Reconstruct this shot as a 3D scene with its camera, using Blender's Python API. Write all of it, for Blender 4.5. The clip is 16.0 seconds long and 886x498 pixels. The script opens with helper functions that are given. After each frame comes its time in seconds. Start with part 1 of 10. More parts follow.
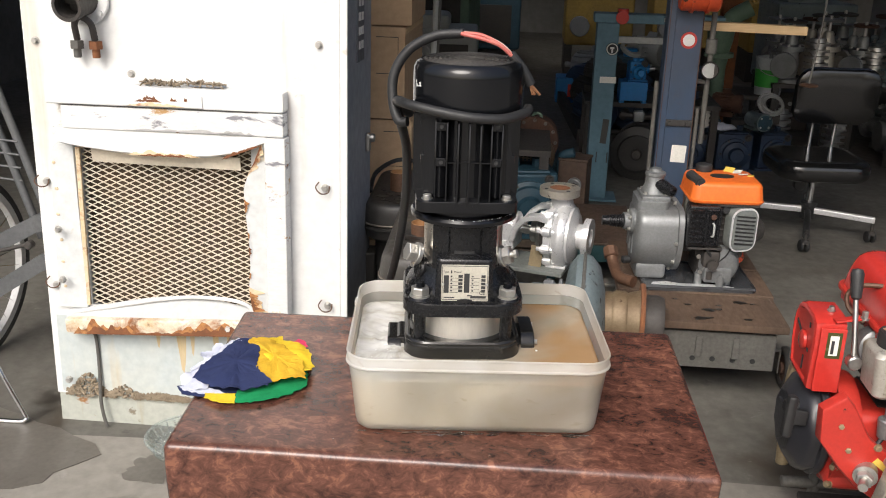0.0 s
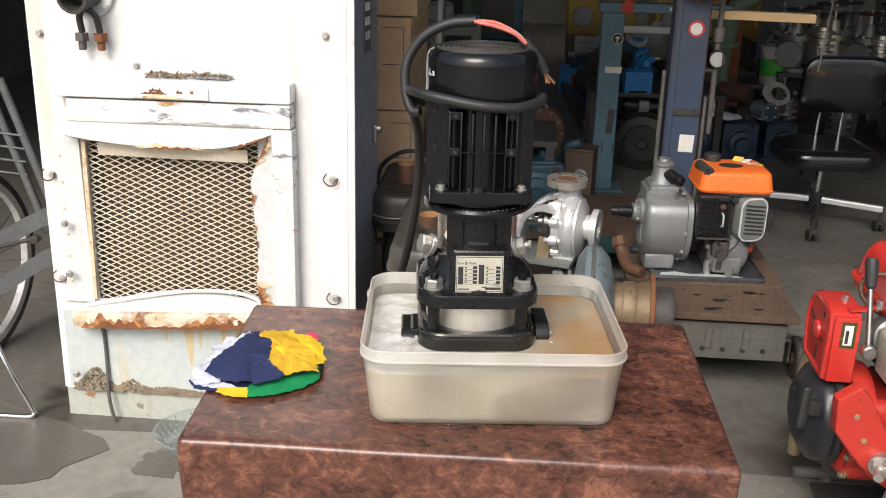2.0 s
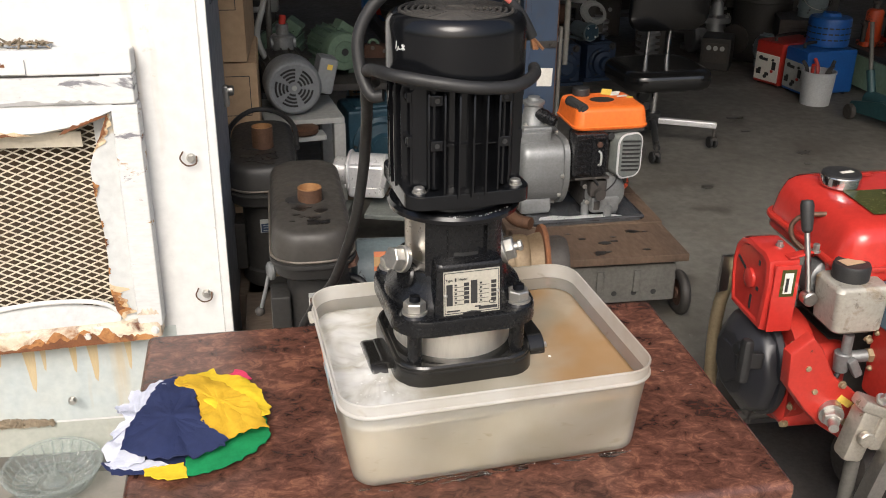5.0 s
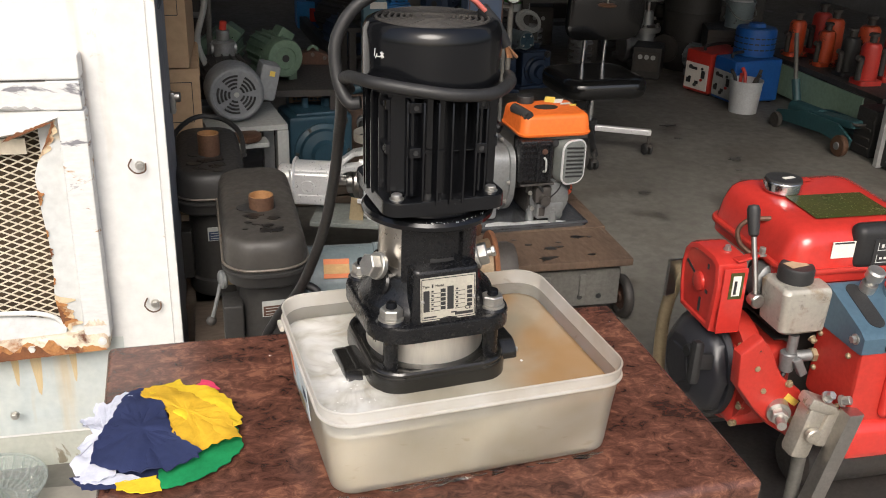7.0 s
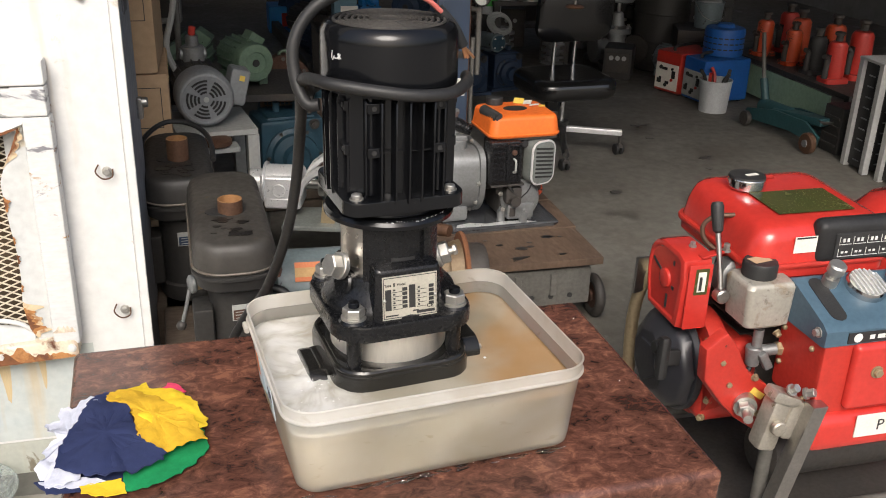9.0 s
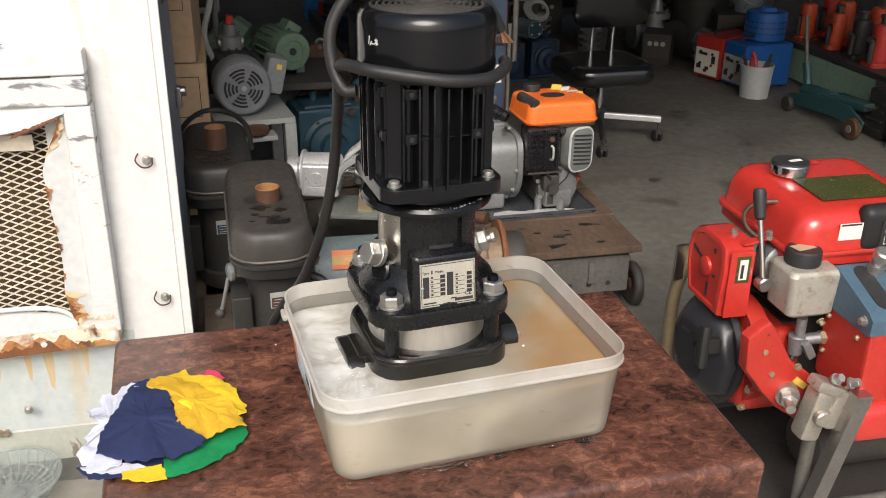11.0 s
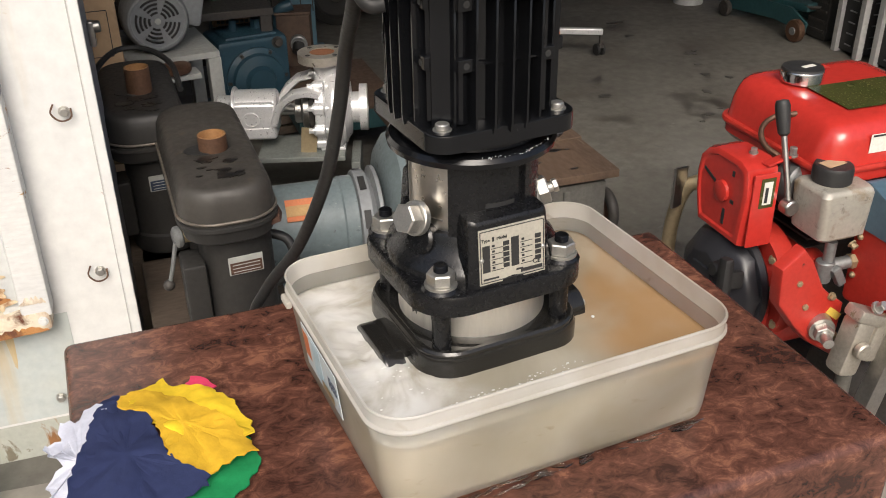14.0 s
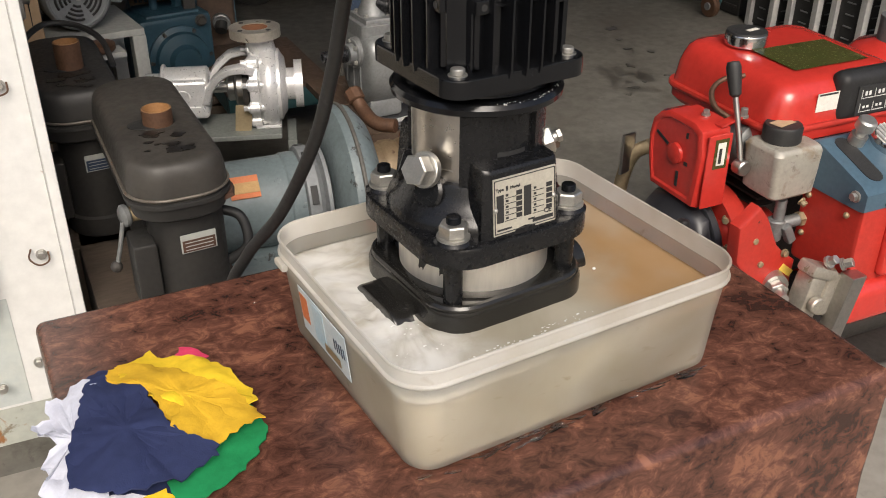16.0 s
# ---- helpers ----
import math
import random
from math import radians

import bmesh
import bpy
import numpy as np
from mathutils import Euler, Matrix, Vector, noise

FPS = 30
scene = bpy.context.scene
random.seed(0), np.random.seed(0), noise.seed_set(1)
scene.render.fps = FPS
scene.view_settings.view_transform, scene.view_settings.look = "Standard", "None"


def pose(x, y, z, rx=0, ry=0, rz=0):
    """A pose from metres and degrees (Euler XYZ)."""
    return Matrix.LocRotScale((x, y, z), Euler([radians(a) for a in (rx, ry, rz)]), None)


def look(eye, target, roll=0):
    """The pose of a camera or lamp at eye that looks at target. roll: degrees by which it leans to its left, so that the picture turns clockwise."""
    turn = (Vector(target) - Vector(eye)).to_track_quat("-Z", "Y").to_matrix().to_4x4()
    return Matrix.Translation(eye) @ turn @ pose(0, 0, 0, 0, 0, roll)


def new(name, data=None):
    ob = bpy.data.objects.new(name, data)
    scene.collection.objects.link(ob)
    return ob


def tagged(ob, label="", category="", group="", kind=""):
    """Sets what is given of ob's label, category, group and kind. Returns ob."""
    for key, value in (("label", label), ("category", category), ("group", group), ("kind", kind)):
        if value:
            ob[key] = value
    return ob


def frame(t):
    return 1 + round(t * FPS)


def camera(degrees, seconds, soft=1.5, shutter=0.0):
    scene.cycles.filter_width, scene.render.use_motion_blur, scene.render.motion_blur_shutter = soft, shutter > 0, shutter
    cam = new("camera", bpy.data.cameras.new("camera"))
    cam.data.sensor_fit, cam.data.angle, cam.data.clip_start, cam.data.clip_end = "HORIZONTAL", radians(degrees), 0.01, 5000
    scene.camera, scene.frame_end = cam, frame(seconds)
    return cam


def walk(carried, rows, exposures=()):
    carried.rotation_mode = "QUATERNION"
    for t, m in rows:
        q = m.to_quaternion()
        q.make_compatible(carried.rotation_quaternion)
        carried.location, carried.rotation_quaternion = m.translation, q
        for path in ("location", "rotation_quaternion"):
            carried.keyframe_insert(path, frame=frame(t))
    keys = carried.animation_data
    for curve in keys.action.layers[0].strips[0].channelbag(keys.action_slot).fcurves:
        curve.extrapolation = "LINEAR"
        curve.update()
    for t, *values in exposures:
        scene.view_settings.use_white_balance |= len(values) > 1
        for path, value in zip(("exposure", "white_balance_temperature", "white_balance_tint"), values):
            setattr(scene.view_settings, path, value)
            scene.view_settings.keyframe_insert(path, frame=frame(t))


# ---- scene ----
# the camera and its walk
LENS = 50.2
PATH = [
    (0, 0.153, -0.0531, 1.5802, 70.655, -1.508, 5.356),
    (0.5, 0.166, -0.0611, 1.5812, 70.929, -1.511, 5.394),
    (1, 0.158, -0.0831, 1.5803, 71.282, -0.96, 4.905),
    (1.5, 0.1548, -0.0875, 1.5705, 71.151, -0.504, 4.242),
    (2, 0.1318, -0.0384, 1.5721, 70.183, -1.118, 5.347),
    (2.5, 0.0686, 0.0693, 1.5624, 69.322, -1.634, 3.92),
    (3, -0.0963, 0.1914, 1.5668, 66.914, 1.237, -5.023),
    (3.5, -0.1561, 0.2507, 1.5719, 65.602, 0.416, -9.069),
    (4, -0.141, 0.2919, 1.5769, 65.762, -0.57, -8.204),
    (4.2, -0.1331, 0.2958, 1.5736, 65.578, -0.642, -7.765),
    (6.5, -0.1908, 0.2972, 1.584, 66.59, -1.085, -11.226),
    (7, -0.205, 0.3019, 1.5771, 66.342, -1.799, -12.654),
    (7.5, -0.188, 0.3028, 1.5747, 66.211, -1.848, -15.875),
    (8, -0.185, 0.2878, 1.5762, 66.494, -1.375, -15.643),
    (8.5, -0.185, 0.2819, 1.5774, 66.622, -1.428, -14.707),
    (10.8, -0.185, 0.2878, 1.5752, 65.998, -0.68, -12.775),
    (11, -0.1851, 0.2907, 1.5721, 65.848, -0.56, -12.198),
    (11.5, -0.1842, 0.3036, 1.5685, 65.374, -0.492, -10.78),
    (12, -0.1742, 0.3205, 1.5676, 65.324, -0.547, -9.924),
    (12.5, -0.1603, 0.3304, 1.5649, 65.22, -0.425, -9.277),
    (13, -0.1354, 0.3443, 1.5597, 64.615, -0.475, -8.445),
    (13.5, -0.1595, 0.4316, 1.5158, 63.159, -1.444, -10.161),
    (14, -0.2742, 0.6084, 1.4836, 61.411, 0.807, -18.928),
    (14.5, -0.3369, 0.6783, 1.4554, 59.843, 0.134, -23.85),
    (15, -0.3642, 0.6768, 1.4431, 59.787, -0.075, -24.53),
    (15.5, -0.3674, 0.6606, 1.4378, 60.112, -0.004, -24.89),
    (16, -0.3713, 0.6507, 1.4413, 60.596, -0.173, -24.643),
]
cam = camera(LENS, 16.0, soft=1.0)
walk(cam, [(t, pose(*p)) for t, *p in PATH], exposures=[(0.0, 0.48, 6200, 10), (2.0, 0.48, 6200, 10), (4.0, 0.42, 6300, 10), (13.2, 0.42, 6300, 10), (14.5, 0.22, 6500, 10), (16.0, 0.22, 6500, 10)])

# overcast daylight from the open yard behind the camera
world = bpy.data.worlds.new("overcast_sky")
scene.world = world
world.use_nodes = True
_sky = world.node_tree.nodes.new("ShaderNodeTexSky")
_sky.sky_type, _sky.sun_disc = "NISHITA", False
_sky.sun_elevation, _sky.sun_rotation = radians(44), radians(196)
_sky.air_density, _sky.dust_density, _sky.ozone_density = 1.0, 6.0, 0.6
world.node_tree.links.new(_sky.outputs["Color"], world.node_tree.nodes["Background"].inputs["Color"])
world.node_tree.nodes["Background"].inputs["Strength"].default_value = 0.13
sun = new("sun", bpy.data.lights.new("sun", "SUN"))
sun.data.energy, sun.data.angle, sun.data.color = 1.95, radians(32), (1.0, 0.96, 0.9)
sun.matrix_basis = look((-1.4, -4.0, 5.3), (0.2, 1.5, 0.0))


# ---------- building blocks ----------
def _rot(v):
    return Euler([radians(a) for a in v]).to_matrix()


class Geo:
    """Collects solid shapes into one mesh."""

    def __init__(self):
        self.v, self.f = [], []

    def add(self, verts, faces):
        n = len(self.v)
        self.v += [tuple(p) for p in verts]
        self.f += [tuple(i + n for i in q) for q in faces]
        return self

    def box(self, at, size, r=0.0, rot=(0, 0, 0), seg=2, taper=1.0, shear=0.0):
        bm = bmesh.new()
        bmesh.ops.create_cube(bm, size=1.0)
        for p in bm.verts:
            k = taper if p.co.z > 0 else 1.0
            p.co = Vector((p.co.x * size[0] * k + (shear if p.co.z > 0 else 0), p.co.y * size[1] * k, p.co.z * size[2]))
        if r > 0:
            bmesh.ops.bevel(bm, geom=bm.edges[:], offset=min(r, min(size) * 0.49), segments=seg, profile=0.5, affect="EDGES")
        m = _rot(rot)
        bm.verts.index_update()
        self.add([m @ p.co + Vector(at) for p in bm.verts], [[p.index for p in q.verts] for q in bm.faces])
        bm.free()
        return self

    def ring(self, loops, close=False, cap=True):
        """Joins rings of equal length into a skin."""
        n = len(loops[0])
        verts = [p for lo in loops for p in lo]
        faces = []
        rows = len(loops) if close else len(loops) - 1
        for a in range(rows):
            b = (a + 1) % len(loops)
            for i in range(n):
                j = (i + 1) % n
                faces.append((a * n + i, a * n + j, b * n + j, b * n + i))
        if cap and not close:
            faces.append(tuple(reversed(range(n))))
            faces.append(tuple((len(loops) - 1) * n + i for i in range(n)))
        return self.add(verts, faces)

    def cyl(self, a, b, r, r2=None, n=20, bev=0.0, cap=True, turn=0.0):
        a, b = Vector(a), Vector(b)
        r2 = r if r2 is None else r2
        d = b - a
        ln = d.length
        q = Vector((0, 0, 1)).rotation_difference(d.normalized()).to_matrix()
        prof = [(r, 0), (r2, ln)]
        if bev > 0:
            prof = [(r - bev, 0), (r, bev), (r2, ln - bev), (r2 - bev, ln)]
        return self._spin(prof, a, q, n, cap, turn)

    def _spin(self, prof, at, q, n, cap=True, turn=0.0):
        loops = []
        for r, z in prof:
            loops.append([q @ Vector((max(r, 1e-5) * math.cos(2 * math.pi * i / n + turn), max(r, 1e-5) * math.sin(2 * math.pi * i / n + turn), z)) + Vector(at) for i in range(n)])
        return self.ring(loops, cap=cap)

    def lathe(self, prof, at=(0, 0, 0), axis=(0, 0, 1), n=32, cap=True):
        q = Vector((0, 0, 1)).rotation_difference(Vector(axis).normalized()).to_matrix()
        return self._spin(prof, at, q, n, cap)

    def pipe(self, prof_in, prof_out, at=(0, 0, 0), axis=(0, 0, 1), n=32):
        """A hollow turned part: outer profile up, inner profile down."""
        q = Vector((0, 0, 1)).rotation_difference(Vector(axis).normalized()).to_matrix()
        prof = list(prof_out) + list(reversed(prof_in))
        loops = [[q @ Vector((r * math.cos(2 * math.pi * i / n), r * math.sin(2 * math.pi * i / n), z)) + Vector(at) for i in range(n)] for r, z in prof]
        return self.ring(loops, close=True)

    def torus(self, at, R, r, axis=(0, 0, 1), n=28, m=8):
        q = Vector((0, 0, 1)).rotation_difference(Vector(axis).normalized()).to_matrix()
        loops = []
        for i in range(n):
            a = 2 * math.pi * i / n
            loops.append([q @ Vector(((R + r * math.cos(2 * math.pi * j / m)) * math.cos(a), (R + r * math.cos(2 * math.pi * j / m)) * math.sin(a), r * math.sin(2 * math.pi * j / m))) + Vector(at) for j in range(m)])
        return self.ring(loops, close=True)

    def tube(self, pts, r, n=10, smooth=6, r2=None):
        pts = [Vector(p) for p in pts]
        if smooth > 1 and len(pts) > 2:
            out = []
            ext = [2 * pts[0] - pts[1]] + pts + [2 * pts[-1] - pts[-2]]
            for i in range(1, len(ext) - 2):
                p0, p1, p2, p3 = ext[i - 1 : i + 3]
                for k in range(smooth):
                    t = k / smooth
                    out.append(0.5 * (2 * p1 + (p2 - p0) * t + (2 * p0 - 5 * p1 + 4 * p2 - p3) * t * t + (3 * p1 - p0 - 3 * p2 + p3) * t**3))
            out.append(pts[-1])
            pts = out
        loops, up = [], None
        for i, p in enumerate(pts):
            d = (pts[min(i + 1, len(pts) - 1)] - pts[max(i - 1, 0)]).normalized()
            if up is None:
                up = d.orthogonal().normalized()
            up = (up - d * up.dot(d)).normalized()
            s = d.cross(up)
            rr = r if r2 is None else r + (r2 - r) * i / (len(pts) - 1)
            loops.append([p + (up * math.cos(2 * math.pi * j / n) + s * math.sin(2 * math.pi * j / n)) * rr for j in range(n)])
        return self.ring(loops)

    def ball(self, at, r, n=16, m=10, flat=(1, 1, 1)):
        prof = [(r * math.sin(math.pi * k / m), -r * math.cos(math.pi * k / m)) for k in range(m + 1)]
        g = Geo().lathe(prof, n=n)
        return self.add([(p[0] * flat[0] + at[0], p[1] * flat[1] + at[1], p[2] * flat[2] + at[2]) for p in g.v], g.f)

    def slab(self, outline, z0, z1, at=(0, 0, 0), rot=(0, 0, 0), bev=0.0, grow=0.0):
        """An outline (x, y) raised from z0 to z1, with its top edge eased."""
        m = _rot(rot)
        cx, cy = sum(p[0] for p in outline) / len(outline), sum(p[1] for p in outline) / len(outline)

        def lift(z, inset):
            out = []
            for x, y in outline:
                d = Vector((x - cx, y - cy))
                k = 1 - inset / max(d.length, 1e-6)
                out.append(m @ Vector((cx + d.x * k, cy + d.y * k, z)) + Vector(at))
            return out

        loops = [lift(z0, grow)]
        if bev > 0:
            s = 1 if z1 > z0 else -1
            loops += [lift(z1 - s * bev, 0), lift(z1 - s * bev * 0.3, bev * 0.3), lift(z1, bev)]
        else:
            loops.append(lift(z1, 0))
        return self.ring(loops)

    def bolt(self, at, axis, r, h, n=6):
        a, d = Vector(at), Vector(axis).normalized()
        self.cyl(a, a + d * h * 0.25, r * 1.35, n=16)
        self.cyl(a + d * h * 0.25, a + d * h, r, n=n, bev=r * 0.12)
        return self

    def turn(self, m):
        self.v = [tuple(m @ Vector(p)) for p in self.v]
        return self

    def mesh(self, name, sharp=38):
        me = bpy.data.meshes.new(name)
        me.from_pydata(self.v, [], self.f)
        me.update()
        bm = bmesh.new()
        bm.from_mesh(me)
        bmesh.ops.recalc_face_normals(bm, faces=bm.faces[:])
        bm.to_mesh(me)
        bm.free()
        me.polygons.foreach_set("use_smooth", [True] * len(me.polygons))
        me.set_sharp_from_angle(angle=radians(sharp))
        return me


def round_rect(w, h, r, n=5, cx=0.0, cy=0.0):
    out = []
    for sx, sy, a0 in ((1, 1, 0), (-1, 1, 90), (-1, -1, 180), (1, -1, 270)):
        for k in range(n + 1):
            a = radians(a0 + 90 * k / n)
            out.append((cx + sx * (w / 2 - r) + r * math.cos(a), cy + sy * (h / 2 - r) + r * math.sin(a)))
    return out


def stadium(length, r, n=12):
    """A long outline with round ends, along y."""
    out = []
    for k in range(n + 1):
        a = math.pi * k / n
        out.append((r * math.cos(a), length / 2 + r * math.sin(a)))
    for k in range(n + 1):
        a = math.pi + math.pi * k / n
        out.append((r * math.cos(a), -length / 2 + r * math.sin(a)))
    return out


def thing(name, at, label, category, rz=0.0, rx=0.0, ry=0.0, group="", kind=""):
    ob = new(name)
    ob.matrix_basis = pose(*at, rx, ry, rz)
    ob.empty_display_size = 0.05
    return tagged(ob, label, category, group, kind)


def part(name, geo, material, parent, label="", sharp=38, weigh=True):
    ob = new(name, geo.mesh(name, sharp))
    ob.data.materials.append(material)
    if weigh and len(geo.f) > 6:
        wn = ob.modifiers.new("even_normals", "WEIGHTED_NORMAL")
        wn.keep_sharp, wn.weight = True, 60
    if parent is not None:
        ob.parent = parent
    if label:
        ob["label"] = label
    return ob


def setting(name, geo, material, label, category):
    return tagged(part(name, geo, material, None), label, category, kind="structure")


def writing(name, text, size, at, rot, material, parent, label="", depth=0.0004, align="CENTER"):
    """Letters in the built-in face, turned into a mesh."""
    cu = bpy.data.curves.new(name, "FONT")
    cu.body, cu.size, cu.extrude, cu.align_x, cu.align_y, cu.resolution_u = text, size, depth, align, "CENTER", 2
    tmp = bpy.data.objects.new(name, cu)
    me = bpy.data.meshes.new_from_object(tmp)
    bpy.data.objects.remove(tmp)
    bpy.data.curves.remove(cu)
    ob = new(name, me)
    me.materials.clear()
    me.materials.append(material)
    ob.matrix_basis = pose(*at, *rot)
    ob.parent = parent
    if label:
        ob["label"] = label
    return ob


# ---------- materials ----------
def surf(name, c1, c2=None, rough=0.5, metal=0.0, scale=12.0, amount=0.5, bump=0.15, fine=120.0, spots=None, coat=0.0, spec=0.5, stretch=(1, 1, 1), streaks=None, world=False, trans=0.0, tone=0.0, edge=0.02):
    """A worn surface: two tones at two scales, spots of another colour (colour, scale, share, roughness), fine relief."""
    m = bpy.data.materials.new(name)
    m.use_nodes = True
    nt = m.node_tree
    N, L = nt.nodes, nt.links
    bs = N["Principled BSDF"]
    tc = N.new("ShaderNodeTexCoord")
    if world:
        src = N.new("ShaderNodeNewGeometry").outputs["Position"]
    else:
        src = tc.outputs["Object"]
    mp = N.new("ShaderNodeMapping")
    mp.inputs["Scale"].default_value = stretch
    L.new(src, mp.inputs["Vector"])

    def nz(sc, det=6.0, ro=0.6, dist=0.0, vec=mp):
        n = N.new("ShaderNodeTexNoise")
        n.inputs["Scale"].default_value, n.inputs["Detail"].default_value = sc, det
        n.inputs["Roughness"].default_value, n.inputs["Distortion"].default_value = ro, dist
        L.new(vec.outputs["Vector"], n.inputs["Vector"])
        return n.outputs["Fac"]

    def ramp(fac, a, b):
        r = N.new("ShaderNodeMapRange")
        r.inputs["From Min"].default_value, r.inputs["From Max"].default_value = a, b
        L.new(fac, r.inputs["Value"])
        return r.outputs["Result"]

    def mix(fac, a, b, kind="RGBA"):
        x = N.new("ShaderNodeMix")
        x.data_type = kind
        i = {"RGBA": (6, 7, 2), "FLOAT": (2, 3, 0)}[kind]
        for k, val in ((i[0], a), (i[1], b)):
            if hasattr(val, "links"):
                L.new(val, x.inputs[k])
            else:
                x.inputs[k].default_value = (*val, 1) if kind == "RGBA" else val
        if hasattr(fac, "links"):
            L.new(fac, x.inputs[0])
        else:
            x.inputs[0].default_value = fac
        return x.outputs[i[2]]

    c2 = c2 or tuple(c * 0.7 for c in c1)
    big = ramp(nz(scale), 0.5 - 0.5 * (1 - amount) - 0.05, 0.75)
    col = mix(big, c1, c2)
    small = ramp(nz(scale * 9, 4), 0.35, 0.75)
    col = mix(mix(small, 0.0, 0.35, "FLOAT"), col, tuple(c * 0.6 for c in c2))
    ro = mix(small, rough, min(1.0, rough * 1.35), "FLOAT")
    me = metal
    for sp in spots or ():
        c, sc, share, srough = sp[:4]
        mask = ramp(nz(sc, 8, 0.65, 0.4), 0.75 - edge - share * 0.45, 0.75 + edge - share * 0.45)
        col = mix(mask, col, mix(nz(sc * 5), c, tuple(x * 0.5 for x in c)))
        ro = mix(mask, ro, srough, "FLOAT")
        if metal > 0:
            me = mix(mask, me, 0.0, "FLOAT")
    if streaks:
        sm = N.new("ShaderNodeMapping")
        sm.inputs["Scale"].default_value = (1, 1, 0.08)
        L.new(src, sm.inputs["Vector"])
        mask = ramp(nz(streaks[1], 5, 0.6, 0.0, sm), 0.72 - streaks[2] * 0.4, 0.85 - streaks[2] * 0.4)
        col = mix(mix(mask, 0.0, streaks[3] if len(streaks) > 3 else 0.7, "FLOAT"), col, streaks[0])
    if tone:
        oi = N.new("ShaderNodeObjectInfo")
        col = mix(mix(oi.outputs["Random"], 0.0, tone, "FLOAT"), col, tuple(c * 0.45 for c in c1))
    L.new(col, bs.inputs["Base Color"])
    for key, val in (("Roughness", ro), ("Metallic", me)):
        if hasattr(val, "links"):
            L.new(val, bs.inputs[key])
        else:
            bs.inputs[key].default_value = val
    bs.inputs["Specular IOR Level"].default_value = spec
    bs.inputs["Coat Weight"].default_value = coat
    bs.inputs["Coat Roughness"].default_value = 0.12
    bs.inputs["Transmission Weight"].default_value = trans
    if bump:
        bp = N.new("ShaderNodeBump")
        bp.inputs["Strength"].default_value, bp.inputs["Distance"].default_value = bump, 0.002
        hh = mix(0.6, nz(fine, 5), nz(scale * 1.5, 6), "FLOAT")
        L.new(hh, bp.inputs["Height"])
        L.new(bp.outputs["Normal"], bs.inputs["Normal"])
    return m

M = {}
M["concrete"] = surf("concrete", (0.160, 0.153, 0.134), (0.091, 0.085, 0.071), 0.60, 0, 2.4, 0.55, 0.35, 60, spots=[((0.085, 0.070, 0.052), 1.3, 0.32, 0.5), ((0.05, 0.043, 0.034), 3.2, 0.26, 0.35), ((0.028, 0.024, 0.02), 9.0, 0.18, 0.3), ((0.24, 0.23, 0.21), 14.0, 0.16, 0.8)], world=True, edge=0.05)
# Yard concrete, with the outdoor brightness put into its paler colour.
M["yard_concrete_lit"] = surf("yard_concrete_lit", (0.285, 0.268, 0.235), (0.20, 0.186, 0.16), 0.7, 0, 2.2, 0.5, 0.3, 60, spots=[((0.12, 0.11, 0.095), 3.0, 0.24, 0.5), ((0.36, 0.34, 0.30), 9.0, 0.22, 0.8)], world=True, edge=0.06)
M["copper_tan"] = surf("copper_tan", (0.42, 0.23, 0.10), (0.30, 0.16, 0.07), 0.45, 0.3, 16, 0.5, 0.15)
M["oil_film"] = surf("oil_film", (0.040, 0.036, 0.031), (0.060, 0.055, 0.047), 0.38, 0, 20, 0.5, 0.1)
M["soffit"] = surf("soffit", (0.22, 0.22, 0.215), (0.14, 0.14, 0.135), 0.8, 0, 2.0)
M["shed_wall"] = surf("shed_wall", (0.27, 0.265, 0.25), (0.17, 0.165, 0.155), 0.8, 0, 1.2)
M["white_paint"] = surf("white_paint", (0.72, 0.715, 0.69), (0.64, 0.65, 0.645), 0.32, 0, 3.0, 0.4, 0.04, 40, spots=[((0.62, 0.52, 0.36), 2.2, 0.20, 0.6), ((0.30, 0.13, 0.045), 9.0, 0.13, 0.85)], streaks=((0.50, 0.37, 0.22), 6.0, 0.27, 0.6))
M["white_scuffed"] = surf("white_scuffed", (0.72, 0.71, 0.68), (0.60, 0.61, 0.61), 0.35, 0, 4.0, 0.4, 0.08, 50, spots=[((0.25, 0.25, 0.27), 6.0, 0.27, 0.6), ((0.50, 0.30, 0.12), 5.0, 0.22, 0.8), ((0.30, 0.12, 0.04), 10.0, 0.20, 0.9)], stretch=(1, 1, 3.0))
M["rusted_edge"] = surf("rusted_edge", (0.78, 0.75, 0.67), (0.66, 0.56, 0.40), 0.55, 0, 7.0, 0.5, 0.4, 80, spots=[((0.62, 0.44, 0.22), 5.0, 0.34, 0.8), ((0.34, 0.14, 0.05), 9.0, 0.36, 0.9), ((0.14, 0.05, 0.025), 22.0, 0.30, 0.95)], edge=0.07)
M["rust_dark"] = surf("rust_dark", (0.10, 0.045, 0.026), (0.05, 0.026, 0.018), 0.8, 0, 12, 0.5, 0.4)
M["rust_wash"] = surf("rust_wash", (0.56, 0.40, 0.21), (0.70, 0.60, 0.43), 0.5, 0, 22, 0.5, 0.1, spots=[((0.34, 0.14, 0.05), 30.0, 0.30, 0.9)], edge=0.09)
M["label_blue"] = surf("label_blue", (0.42, 0.56, 0.66), (0.62, 0.68, 0.70), 0.45, 0, 25, 0.5, 0)
M["foam"] = surf("foam", (0.80, 0.80, 0.77), (0.66, 0.65, 0.60), 0.25, 0, 60, 0.5, 0.1)
M["rust"] = surf("rust", (0.26, 0.10, 0.035), (0.12, 0.05, 0.025), 0.9, 0, 20, 0.5, 0.5)
